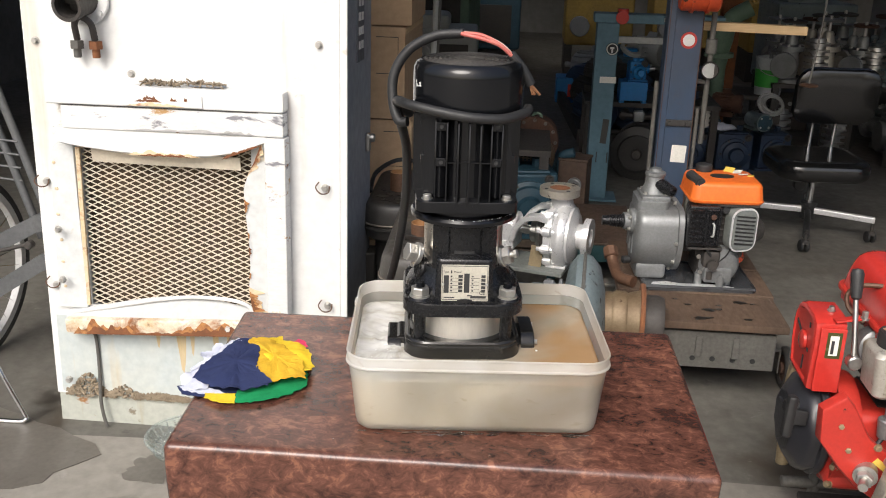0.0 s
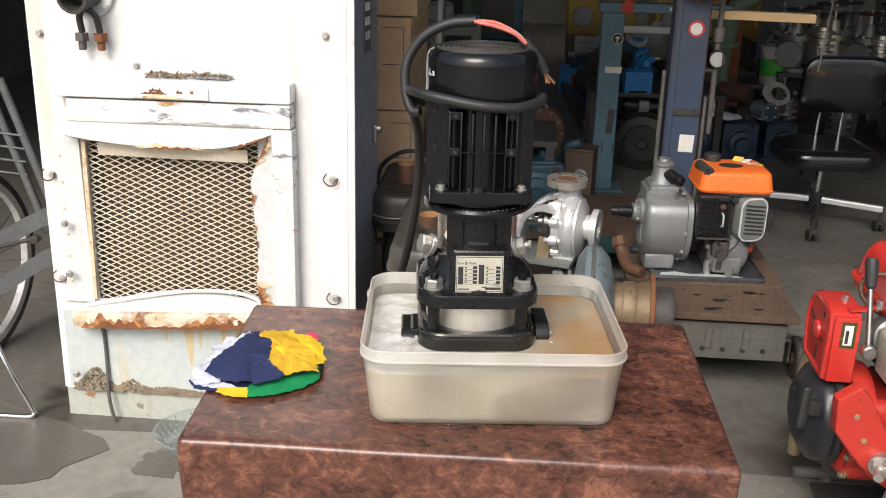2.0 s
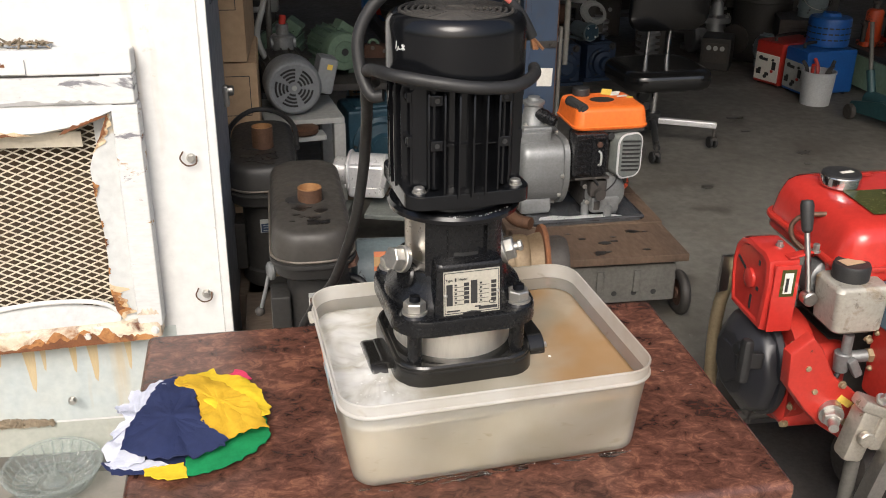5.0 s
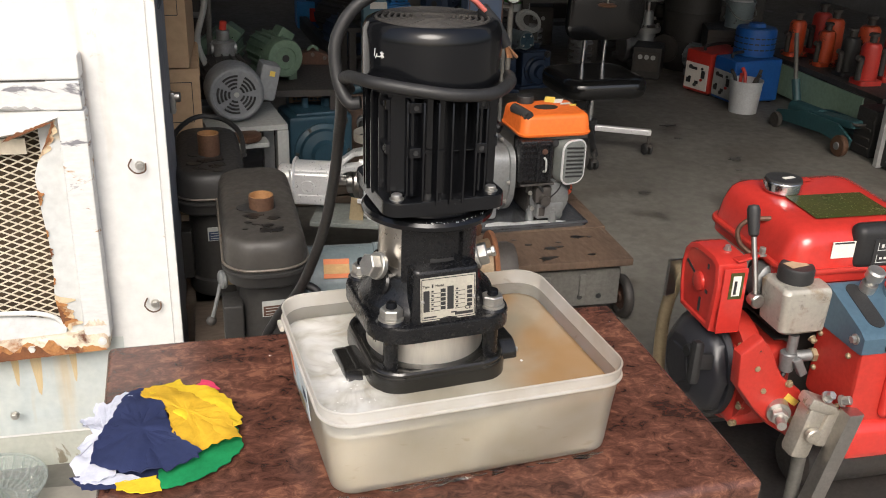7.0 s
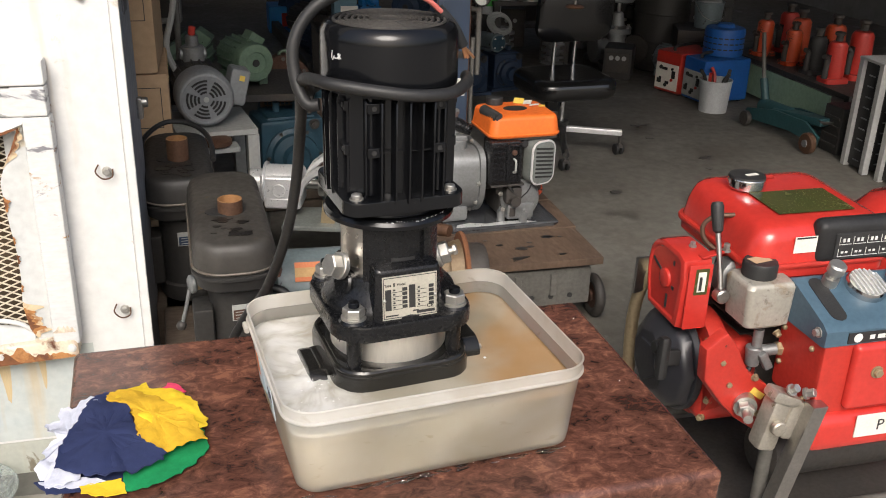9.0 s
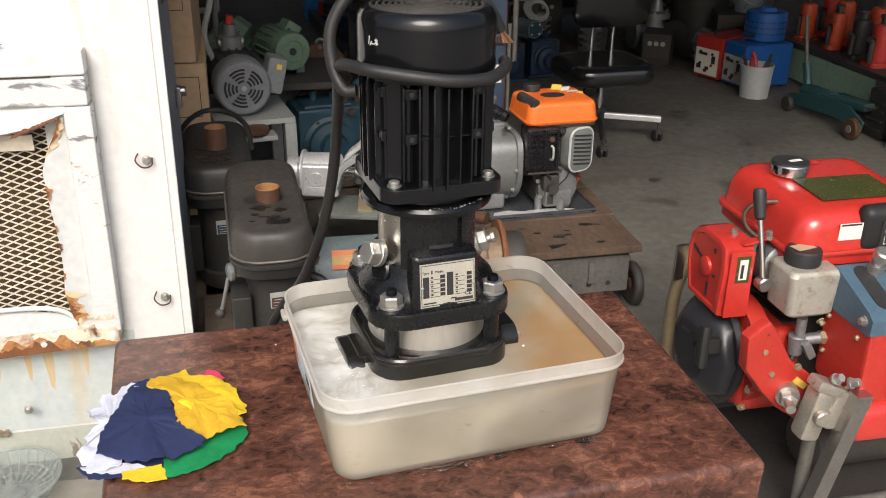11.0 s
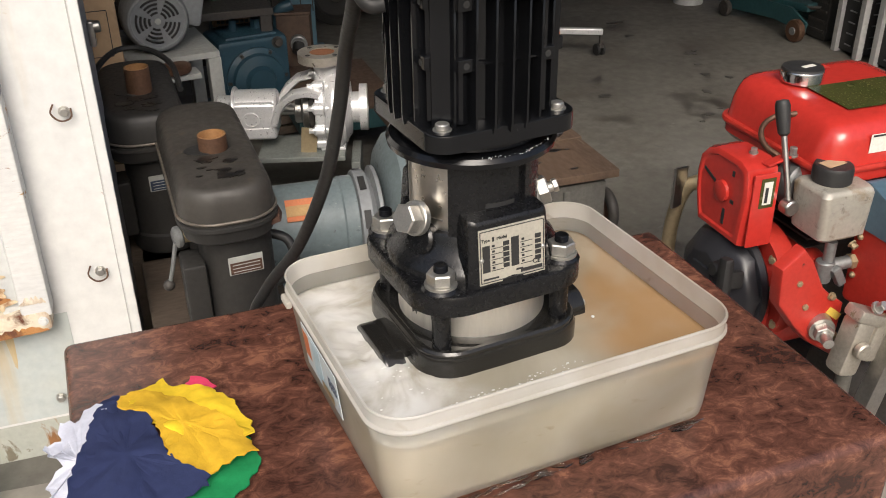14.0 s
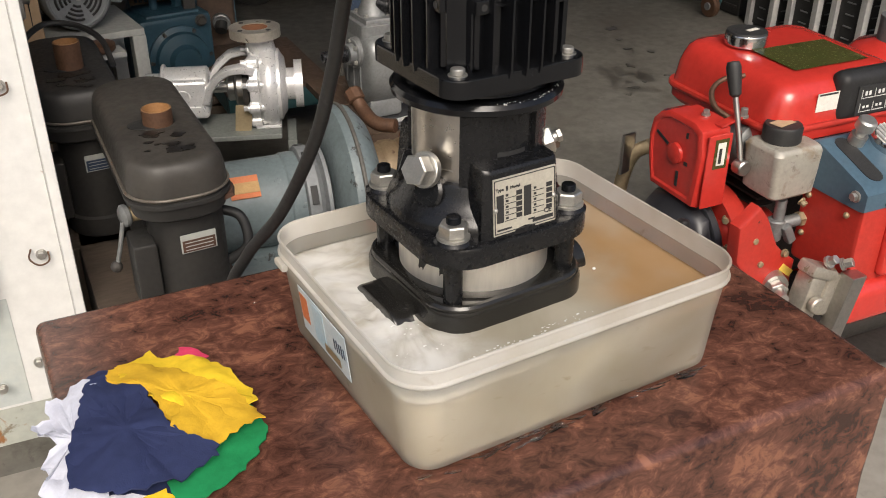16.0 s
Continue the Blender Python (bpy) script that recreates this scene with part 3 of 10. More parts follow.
def murky_water(clear, churn, lift=1.0, base_shadow=0.0):
    """Grey-brown water, clouded, with a rust-coloured drift and, where churned, a milky end that includes painted
    glints.
    """
    m = bpy.data.materials.new("murky_water")
    m.use_nodes = True
    nt = m.node_tree
    N, L = nt.nodes, nt.links
    bs = N["Principled BSDF"]
    tc = N.new("ShaderNodeTexCoord")
    sep = N.new("ShaderNodeSeparateXYZ")
    L.new(tc.outputs["Object"], sep.inputs[0])

    def nz(s, d, w, stretch=(1, 1, 1)):
        mp = N.new("ShaderNodeMapping")
        mp.inputs["Scale"].default_value = stretch
        L.new(tc.outputs["Object"], mp.inputs["Vector"])
        n = N.new("ShaderNodeTexNoise")
        n.inputs["Scale"].default_value, n.inputs["Detail"].default_value, n.inputs["Distortion"].default_value = s, d, w
        L.new(mp.outputs["Vector"], n.inputs["Vector"])
        return n.outputs["Fac"]

    def rng(v, a, b, hi=1.0):
        r = N.new("ShaderNodeMapRange")
        r.interpolation_type = "SMOOTHSTEP"
        r.inputs["From Min"].default_value, r.inputs["From Max"].default_value, r.inputs["To Max"].default_value = a, b, hi
        L.new(v, r.inputs["Value"])
        return r.outputs["Result"]

    def mul(a, b):
        k = N.new("ShaderNodeMath")
        k.operation = "MULTIPLY"
        L.new(a, k.inputs[0])
        L.new(b, k.inputs[1])
        return k.outputs[0]

    def mix(f, a, b):
        x = N.new("ShaderNodeMix")
        x.data_type = "RGBA"
        L.new(f, x.inputs[0])
        for k, v in ((6, a), (7, b)):
            if hasattr(v, "links"):
                L.new(v, x.inputs[k])
            else:
                x.inputs[k].default_value = (*v, 1)
        return x.outputs[2]

    col = mix(rng(nz(9, 4, 0.5), 0.3, 0.7), tuple(lift * c for c in (0.33, 0.30, 0.23)), tuple(lift * c for c in (0.45, 0.415, 0.335)))
    drift = mul(rng(sep.outputs["X"], 0.03, 0.12, 0.78), rng(nz(6, 3, 0.8, (1, 0.7, 1)), 0.26, 0.62))
    col = mix(drift, col, (0.38, 0.205, 0.072))
    # Dark patches painted into the water for the pump base's shadow behind the wall.
    if base_shadow:
        col = mix(rng(nz(5, 2, 0.6, (0.9, 0.8, 0.7)), 0.40, 0.66, base_shadow), col, (0.15, 0.145, 0.14))
    if churn:
        # White for the churned water, raised further to stand for sky glints on ripples.
        milk_and_glint = mul(rng(sep.outputs["X"], -0.05, -0.17), rng(nz(11, 5, 1.6), 0.22, 0.62))
        col = mix(milk_and_glint, col, (0.76, 0.765, 0.74))
    L.new(col, bs.inputs["Base Color"])
    bs.inputs["Roughness"].default_value = 0.05
    bs.inputs["IOR"].default_value = 1.33
    bp = N.new("ShaderNodeBump")
    bp.inputs["Strength"].default_value, bp.inputs["Distance"].default_value = 0.10, 0.003
    L.new(nz(26, 2, 0.8), bp.inputs["Height"])
    L.new(bp.outputs["Normal"], bs.inputs["Normal"])
    tp = N.new("ShaderNodeBsdfTransparent")
    tp.inputs["Color"].default_value = (0.88, 0.81, 0.68, 1)
    mx = N.new("ShaderNodeMixShader")
    mx.inputs[0].default_value = clear
    L.new(bs.outputs[0], mx.inputs[1])
    L.new(tp.outputs[0], mx.inputs[2])
    L.new(mx.outputs[0], N["Material Output"].inputs["Surface"])
    return m


def clear_glass(name, tint=(1, 1, 1), rough=0.02):
    m = bpy.data.materials.new(name)
    m.use_nodes = True
    bs = m.node_tree.nodes["Principled BSDF"]
    bs.inputs["Base Color"].default_value = (*tint, 1)
    bs.inputs["Roughness"].default_value = rough
    bs.inputs["Transmission Weight"].default_value = 1.0
    bs.inputs["IOR"].default_value = 1.45
    return m


M["vinyl"] = vinyl_material()
M["tub"] = translucent_plastic(0.76)
M["tub_rim"] = translucent_plastic(0.42, 0.15)
M["sleeve_steel"] = surf("sleeve_steel", (0.88, 0.85, 0.79), (0.80, 0.77, 0.71), 0.48, 1.0, 10, 0.4, 0.02, stretch=(1, 1, 0.2))
M["sticker_sky"] = surf("sticker_sky", (0.30, 0.52, 0.66), (0.55, 0.64, 0.68), 0.45, 0, 30, 0.5, 0)
M["water"] = murky_water(0.20, True)
M["water_depth"] = murky_water(0.54, False, 2.0, 0.75)


def thin_glass():
    """Scuffed clear glass: mostly see-through, with a bright hard gloss and a trace of haze."""
    m = bpy.data.materials.new("thin_glass")
    m.use_nodes = True
    N, L = m.node_tree.nodes, m.node_tree.links
    bs = N["Principled BSDF"]
    bs.inputs["Base Color"].default_value = (0.50, 0.53, 0.52, 1)
    bs.inputs["Roughness"].default_value = 0.07
    bs.inputs["IOR"].default_value = 1.6
    tp = N.new("ShaderNodeBsdfTransparent")
    tp.inputs["Color"].default_value = (0.93, 0.95, 0.94, 1)
    mx = N.new("ShaderNodeMixShader")
    mx.inputs[0].default_value = 0.16
    L.new(tp.outputs[0], mx.inputs[1])
    L.new(bs.outputs[0], mx.inputs[2])
    L.new(mx.outputs[0], N["Material Output"].inputs["Surface"])
    return m


M["bowl_glass"] = thin_glass()
M["rust_orange"] = surf("rust_orange", (0.52, 0.27, 0.09), (0.34, 0.14, 0.05), 0.8, 0, 26, 0.5, 0.3, spots=[((0.16, 0.06, 0.03), 24.0, 0.40, 0.9)], edge=0.08)
M["sheet_white"] = surf("sheet_white", (0.66, 0.67, 0.65), (0.54, 0.56, 0.56), 0.45, 0, 5.0, 0.5, 0.06, 40, spots=[((0.60, 0.50, 0.34), 6.0, 0.20, 0.6)], streaks=((0.50, 0.40, 0.24), 9.0, 0.25, 0.6), edge=0.06)
M["plinth_paint"] = surf("plinth_paint", (0.46, 0.47, 0.41), (0.36, 0.38, 0.34), 0.5, 0, 5.0, 0.5, 0.15, 60, spots=[((0.34, 0.16, 0.06), 7.0, 0.20, 0.9), ((0.25, 0.22, 0.16), 12.0, 0.25, 0.8)], streaks=((0.32, 0.27, 0.17), 12.0, 0.3, 0.7))
M["wet_steel"] = surf("wet_steel", (0.20, 0.21, 0.22), (0.10, 0.10, 0.11), 0.18, 0.7, 14, 0.6, 0.1)
M["rust_faint"] = surf("rust_faint", (0.50, 0.36, 0.16), (0.55, 0.46, 0.30), 0.5, 0, 12, 0.5, 0.05, stretch=(3, 3, 0.4))
# Base tone set darker than white_paint, with rusty streaks.
M["streaked_paint"] = surf("streaked_paint", (0.53, 0.54, 0.48), (0.43, 0.50, 0.53), 0.36, 0, 4.0, 0.6, 0.05, 50, spots=[((0.66, 0.56, 0.38), 3.0, 0.20, 0.6), ((0.32, 0.22, 0.12), 14.0, 0.10, 0.8)], streaks=((0.48, 0.36, 0.18), 9.0, 0.34, 0.6))
M["foam"] = surf("water_foam", (0.82, 0.82, 0.80), (0.7, 0.7, 0.67), 0.12, 0, 30, 0.5, 0.0)
M["droplet"] = clear_glass("droplet_water", (1, 1, 1), 0.0)

# ---------- the setting ----------
def floor_z(y):
    """The concrete rises a little from the yard into the shed."""
    return 0.03 * min(max(y - 2.5, 0.0), 2.0)


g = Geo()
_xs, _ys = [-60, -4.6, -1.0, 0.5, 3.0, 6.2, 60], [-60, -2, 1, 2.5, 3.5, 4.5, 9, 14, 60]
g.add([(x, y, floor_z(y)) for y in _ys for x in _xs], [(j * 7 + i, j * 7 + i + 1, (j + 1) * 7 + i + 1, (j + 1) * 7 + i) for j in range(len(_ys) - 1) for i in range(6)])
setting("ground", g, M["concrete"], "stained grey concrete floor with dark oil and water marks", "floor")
# The gap between the two roof pieces is added to brighten the back aisle.
setting("ceiling", Geo().box((0.8, 5.25, 3.35), (10.9, 5.9, 0.1)).box((0.8, 11.4, 3.35), (10.9, 5.0, 0.1)), M["soffit"], "dark roof underside of an open workshop shed, with a made-up gap that lets in sky light", "ceiling")
# Board out of view, added to limit how far daylight reaches inside.
setting("fascia", Geo().box((0.8, 2.27, 2.88), (10.9, 0.06, 1.02)), M["soffit"], "unseen dark board added over the shed opening to hold back sun and sky", "fascia")
setting("wall_north", Geo().box((0.8, 13.85, 1.7), (10.9, 0.12, 3.3)), M["shed_wall"], "dim grey back wall of the workshop", "wall")
setting("wall_west", Geo().box((-4.6, 8.1, 1.7), (0.12, 11.4, 3.3)), M["shed_wall"], "dim grey side wall of the workshop", "wall")
setting("wall_east", Geo().box((6.2, 8.1, 1.7), (0.12, 11.4, 3.3)), M["shed_wall"], "dim grey side wall of the workshop", "wall")


# Thin sheet over the ground; its paler tone stands for daylight outside the shed.
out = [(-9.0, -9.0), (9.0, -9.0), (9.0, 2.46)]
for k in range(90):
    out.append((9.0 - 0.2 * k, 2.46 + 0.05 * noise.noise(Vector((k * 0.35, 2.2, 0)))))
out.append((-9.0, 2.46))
setting("yard_slab", Geo().slab(out, 0.0, 0.0016), M["yard_concrete_lit"], "dry concrete of the yard, toned paler for the stronger daylight there", "yard")


def floor_mark(name, x, y, rx, ry, mat, label, seed, lift=0.0):
    """An uneven film lying on the concrete."""
    out = []
    for k in range(40):
        a = 2 * math.pi * k / 40
        q = 1 + 0.55 * noise.noise(Vector((2.2 * math.cos(a), 2.2 * math.sin(a), seed))) + 0.2 * noise.noise(Vector((7 * math.cos(a), 7 * math.sin(a), seed)))
        out.append((rx * q * math.cos(a), ry * q * math.sin(a)))
    ob = setting(name, Geo().slab(out, 0.001, 0.0026), mat, label, "floor stain")
    ob.matrix_basis = pose(x, y, floor_z(y) + lift, math.degrees(math.atan(0.03)) if 2.5 < y < 4.5 else 0, 0, 0)


for k, (x, y, rx, ry) in enumerate(((-1.72, 2.30, 0.56, 0.34), (-0.895, 2.305, 0.085, 0.075), (-2.3, 1.7, 0.4, 0.30))):
    floor_mark("wet_patch", x, y, rx, ry, M["wet_floor"], "dark wet patch on the concrete floor", k * 3.1, 0.0018)
for k, (x, y, rx, ry) in enumerate(((2.30, 5.24, 0.06, 0.03), (2.25, 4.98, 0.03, 0.02), (2.38, 4.59, 0.035, 0.03), (2.32, 4.43, 0.022, 0.018), (1.70, 4.20, 0.04, 0.03), (2.42, 4.62, 0.02, 0.016), (2.28, 4.30, 0.03, 0.018), (2.36, 4.22, 0.018, 0.02), (2.16, 4.10, 0.022, 0.03), (2.02, 3.86, 0.03, 0.022), (1.95, 3.80, 0.014, 0.012), (2.24, 3.93, 0.018, 0.012), (2.1, 3.9, 0.012, 0.01))):
    floor_mark("oil_spot", x, y, rx * 0.8, ry * 0.8, M["oil_film"], "small dark oil spot on the concrete floor", 40 + k * 1.7)


# ---------- the white machine with the mesh grille ----------
def white_machine():
    W, H, D = 0.945, 1.72, 0.42
    t = thing("machine_cabinet", (-0.831, 2.551, 0.0), "tall white painted steel machine cabinet, rusty round its mesh grille", "machine", rx=-2.2)
    # front skin with the grille opening: local x -0.33..0.19, z 0.41..0.93
    x0, x1, z0, z1 = -0.33, 0.19, 0.41, 0.94
    def hole(y, e):
        return [[(xa, y, za) for xa, za in ((-W / 2 + e, 0.10), (W / 2 - e, 0.10), (W / 2 - e, H), (-W / 2 + e, H))], [(xa, y, za) for xa, za in ((x0, z0), (x1, z0), (x1, z1), (x0, z1))]]

    (o1, i1), (o2, i2) = hole(0.0, 0.001), hole(0.008, 0.001)
    part("front_panel", Geo().ring([o1, i1, i2, o2], close=True), M["white_paint"], t)
    part("left_side", Geo().box((-W / 2 + 0.004, D / 2 + 0.005, H / 2 + 0.05), (0.008, D - 0.01, H - 0.1), 0.002), M["white_paint"], t)
    part("top_panel", Geo().box((0, D / 2 + 0.005, H - 0.004), (W - 0.018, D - 0.01, 0.008), 0.002), M["white_paint"], t)
    part("plinth", Geo().box((0, D / 2 + 0.003, 0.05), (W - 0.008, D, 0.10), 0.004), M["plinth_paint"], t, "lower plinth with peeling paint and rust")
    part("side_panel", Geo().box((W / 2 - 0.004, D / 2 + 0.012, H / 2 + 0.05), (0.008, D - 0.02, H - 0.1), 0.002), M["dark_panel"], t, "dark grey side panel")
    part("corner_trim", Geo().box((W / 2 - 0.006, -0.004, H / 2 + 0.05), (0.022, 0.012, H - 0.11), 0.004), M["white_paint"], t)
    g = Geo().box((W / 2 + 0.008, 0.33, 0.90), (0.016, 0.03, 0.06), 0.006)
    g.cyl((W / 2, 0.33, 0.915), (W / 2 + 0.03, 0.33, 0.915), 0.014, n=16, bev=0.003)
    part("latch", g, M["steel"], t, "steel turn latch")
    g = Geo().box((W / 2 + 0.002, 0.215, 1.27), (0.004, 0.115, 0.20), 0.001)
    s = part("sign", g, M["notice_dark"], t, "dark notice with pale unreadable writing")
    for k in range(8):
        part("bar", Geo().box((W / 2 + 0.0045, 0.192 + 0.046 * (k % 2), 1.345 - 0.042 * (k // 2)), (0.001, 0.030 + 0.004 * (k % 3), 0.024)), M["chalk"], s)
    part("core", Geo().box((-0.07, 0.075, (z0 + z1) / 2), (0.56, 0.02, 0.56), 0.002), M["core"], t, "dirty brown radiator core behind the mesh")
    # expanded metal: crossing strands
    g = Geo()
    zx, zz = 0.0405, 0.0188
    nx, nz = int((x1 - x0) / zx) + 1, int((z1 - z0) / zz) + 1
    for k in range(-nz, nx + 1):
        for s in (1, -1):
            # zigzag strands cut to the opening
            xa, za = x0 + k * zx, (z0 if s > 0 else z1)
            xb, zb = xa + nz * zx, (z1 if s > 0 else z0)
            ta = max(0.0, (x0 - xa) / (xb - xa))
            tb = min(1.0, (x1 - xa) / (xb - xa))
            if tb - ta < 0.01:
                continue
            p, q = Vector((xa + (xb - xa) * ta, 0.012 + 0.002 * s, za + (zb - za) * ta)), Vector((xa + (xb - xa) * tb, 0.012 + 0.002 * s, za + (zb - za) * tb))
            d = (q - p).normalized()
            n = Vector((-d.z, 0, d.x)) * 0.00155
            u = Vector((0, 0.0012, 0))
            g.ring([[p + n - u, p + n + u, p - n + u, p - n - u], [q + n - u, q + n + u, q - n + u, q - n - u]])
    part("mesh_grille", g, M["mesh_paint"], t, "cream expanded metal mesh", sharp=60)
    # raised surround of the grille
    side = [(-0.432, 0.398), (-0.427, 0.62), (-0.4215, 0.86), (-0.416, 0.893), (-0.405, 0.915), (-0.388, 0.928), (-0.345, 0.932), (-0.340, 0.398)]
    part("bent_sheet", Geo().slab([(a + 0.385, b - 0.66) for a, b in side], 0.0, 0.010, (-0.385, -0.001, 0.66), (90, 0, 0), bev=0.006), M["sheet_white"], t, "bent white sheet with a rounded upper corner")
    for zr in (0.47, 0.55, 0.62, 0.70, 0.78, 0.86):
        part("tack", Geo().ball((-0.408 - 0.006 * math.sin(zr * 40), -0.0115, zr), 0.006, 10, 6, (1, 0.4, 0.8)), M["rust_wash"], t, "rusty tack in the bent sheet")
    part("edge_strip", Geo().box((-0.336, -0.006, 0.66), (0.014, 0.010, 0.50), 0.003, rot=(0, 0.6, 0)), M["rust_wash"], t, "cream strip with rusty edges beside the mesh")
    f = Geo()
    f.box((0.2755, -0.0285, 0.6835), (0.062, 0.057, 0.577), 0.006)
    part("right_frame", f, M["white_scuffed"], t)
    f = Geo()
    prof = [(-0.385, 0.950), (-0.368, 0.926), (-0.30, 0.915), (-0.2, 0.905), (-0.05, 0.8975), (0.08, 0.903), (0.16, 0.917), (0.22, 0.940), (0.25, 0.952)]
    lo = [[(x, y, z + dz) for y, dz in ((-0.035, 0.0), (-0.055, 0.008), (-0.052, 0.975 - z), (-0.008, 0.976 - z), (-0.004, 0.02))] for x, z in prof]
    f.ring(lo)
    part("hood_lip", f, M["white_paint"], t, "bent hood lip with rusted edge")
    f = Geo()
    f.box((-0.0245, -0.030, 1.008), (0.655, 0.054, 0.070), 0.007)
    part("hood_rail", f, M["white_scuffed"], t, "hood rail with dark scuffs")
    part("hood_rail", Geo().box((-0.045, -0.030, 1.073), (0.70, 0.060, 0.058), 0.007), M["white_paint"], t)
    def flake(x0, x1, z, y, hgt, seed, bow=0.0):
        """A thin ragged rust patch along an edge."""
        fg, lo = Geo(), []
        for k in range(25):
            u = k / 24
            x = x0 + (x1 - x0) * u
            h = hgt * (0.35 + 0.65 * abs(noise.noise(Vector((u * 7, seed, 0.3)))) * 2) * min(1, 6 * u, 6 * (1 - u)) + 0.0006
            zb = z + bow * (u - 0.5) + 0.002 * noise.noise(Vector((u * 11, seed, 5)))
            lo.append([(x, y, zb), (x, y - 0.0014, zb + 0.0005), (x, y - 0.0014, zb + h), (x, y, zb + h)])
        return fg.ring(lo)

    part("lip_rust", flake(-0.16, 0.06, 0.9040, -0.0553, 0.016, 1.0), M["rust_wash"], t, "rust along the hood lip")
    part("lip_rust", flake(-0.13, 0.03, 0.9040, -0.0570, 0.007, 2.0), M["rust"], t)
    part("lip_rust", flake(0.12, 0.235, 0.925, -0.0556, 0.012, 3.0, 0.045), M["rust"], t)
    part("hood_plate", Geo().box((-0.04, -0.0625, 1.066), (0.225, 0.006, 0.034), 0.002), M["white_paint"], t, "small cover plate with rust bubbles")
    for xa, xb, za in ((-0.125, -0.045, 1.062), (-0.10, -0.06, 1.070), (-0.02, 0.0, 1.066), (0.02, 0.03, 1.067)):
        part("rust_bubble", flake(xa, xb, za, -0.0654, 0.009, xa * 40), M["rust"], t)
    part("plate_rust", flake(-0.145, 0.02, 1.050, -0.0656, 0.013, 4.4), M["rust_wash"], t)
    part("frame_rust", flake(0.245, 0.30, 0.43, -0.0575, 0.020, 8.1), M["rusted_edge"], t, "rust at the foot of the frame")
    torn_line = [(0.40, 0.215), (0.44, 0.195), (0.507, 0.184), (0.58, 0.190), (0.65, 0.189), (0.723, 0.182), (0.78, 0.179), (0.819, 0.177), (0.862, 0.193), (0.90, 0.212), (0.952, 0.233)]

    def torn_x(z):
        for (za, xa), (zb, xb) in zip(torn_line, torn_line[1:]):
            if z <= zb:
                return xa + (xb - xa) * max(0.0, z - za) / (zb - za)
        return torn_line[-1][1]

    def edge_flake(za, zb, w, y, seed):
        """A ragged rust strip that follows the torn edge."""
        lo = []
        for k in range(27):
            u = k / 26
            z = za + (zb - za) * u
            q = w * (0.35 + 1.3 * abs(noise.noise(Vector((u * 6, seed, 1.7))))) * min(1, 5 * u, 5 * (1 - u)) + 0.0008
            x = torn_x(z) + 0.0015 * noise.noise(Vector((u * 13, seed, 4)))
            lo.append([(x, y, z), (x, y - 0.0012, z), (x + q, y - 0.0012, z), (x + q, y, z)])
        return Geo().ring(lo)

    for za, zb, w, mt in ((0.855, 0.955, 0.020, "rust_wash"), (0.880, 0.950, 0.010, "rust"), (0.415, 0.515, 0.046, "rust_wash"), (0.425, 0.500, 0.030, "rust_orange"), (0.435, 0.480, 0.016, "rust"), (0.745, 0.785, 0.012, "rust_orange"), (0.755, 0.772, 0.007, "rust"), (0.615, 0.640, 0.007, "rust"), (0.665, 0.685, 0.005, "rust_orange"), (0.54, 0.56, 0.006, "rust_orange")):
        part("edge_rust", edge_flake(za, zb, w, -0.0415 - 0.0015 * (mt == "rust_orange") - 0.003 * (mt == "rust"), za * 30), M[mt], t, "rust along the torn sheet")
    part("panel_seam", Geo().box((W / 2 - 0.0185, -0.0008, H / 2 + 0.05), (0.0022, 0.0016, H - 0.115), 0), M["trim_grey"], t, "dark seam beside the corner trim")
    part("rail_gap", Geo().box((-0.06, -0.0572, 1.0435), (0.58, 0.003, 0.0022), 0), M["sooty"], t, "dark gap between the rails")
    for xa, xb in ((-0.17, 0.19), (0.12, 0.22)):
        part("rail_scuff", flake(xa, xb, 0.9765, -0.0565, 0.010, xb * 30), M["trim_grey"], t, "grey scrape along the rail")
    part("hinge_flap", Geo().box((0.075, -0.018, 1.108), (0.1, 0.03, 0.006), 0.002, rot=(0, 0, -3)), M["dark_panel"], t)
    part("strip", Geo().box((-0.063, -0.012, 0.886), (0.45, 0.005, 0.040), 0.001, rot=(10, 0.8, 0)), M["mesh_paint"], t, "beige strip above the mesh")
    f = Geo()
    lo = []
    for k in range(13):
        u = k / 12
        x = -0.40 + 0.60 * u
        z = 0.388 + 0.066 * math.sin(math.pi * min(1.0, u * 0.78)) ** 1.3
        lo.append([(x, y, zz2) for y, zz2 in ((-0.004, z), (-0.014, z + 0.006), (-0.020, z), (-0.044, 0.372 + 0.03 * u), (-0.046, 0.362 + 0.03 * u), (-0.004, 0.356 + 0.03 * u))])
    f.ring(lo)
    part("sill", f, M["trim_white"], t, "bent lower sill of the grille")
    part("sill_strip", Geo().tube([(-0.385, -0.022, 0.390), (-0.25, -0.024, 0.418), (-0.10, -0.026, 0.450), (0.005, -0.026, 0.464), (0.11, -0.025, 0.463), (0.165, -0.023, 0.450), (0.195, -0.020, 0.425)], 0.0062, 8), M["white_paint"], t, "bright bent strip along the sill")
    part("sill_bar", Geo().box((-0.048, -0.032, 0.372), (0.700, 0.055, 0.050), 0.010, rot=(0, -2.6, 0)), M["rusted_edge"], t, "white lower bar eaten by rust")
    for xa, xb, hh, sd in ((-0.37, -0.16, 0.046, 1.0), (-0.33, -0.18, 0.036, 7.0), (-0.07, 0.22, 0.044, 2.0), (-0.02, 0.17, 0.034, 5.0), (-0.18, 0.04, 0.014, 9.0), (0.13, 0.295, 0.030, 3.0)):
        za = 0.3475 + 0.0454 * ((xa + xb) / 2 + 0.048)
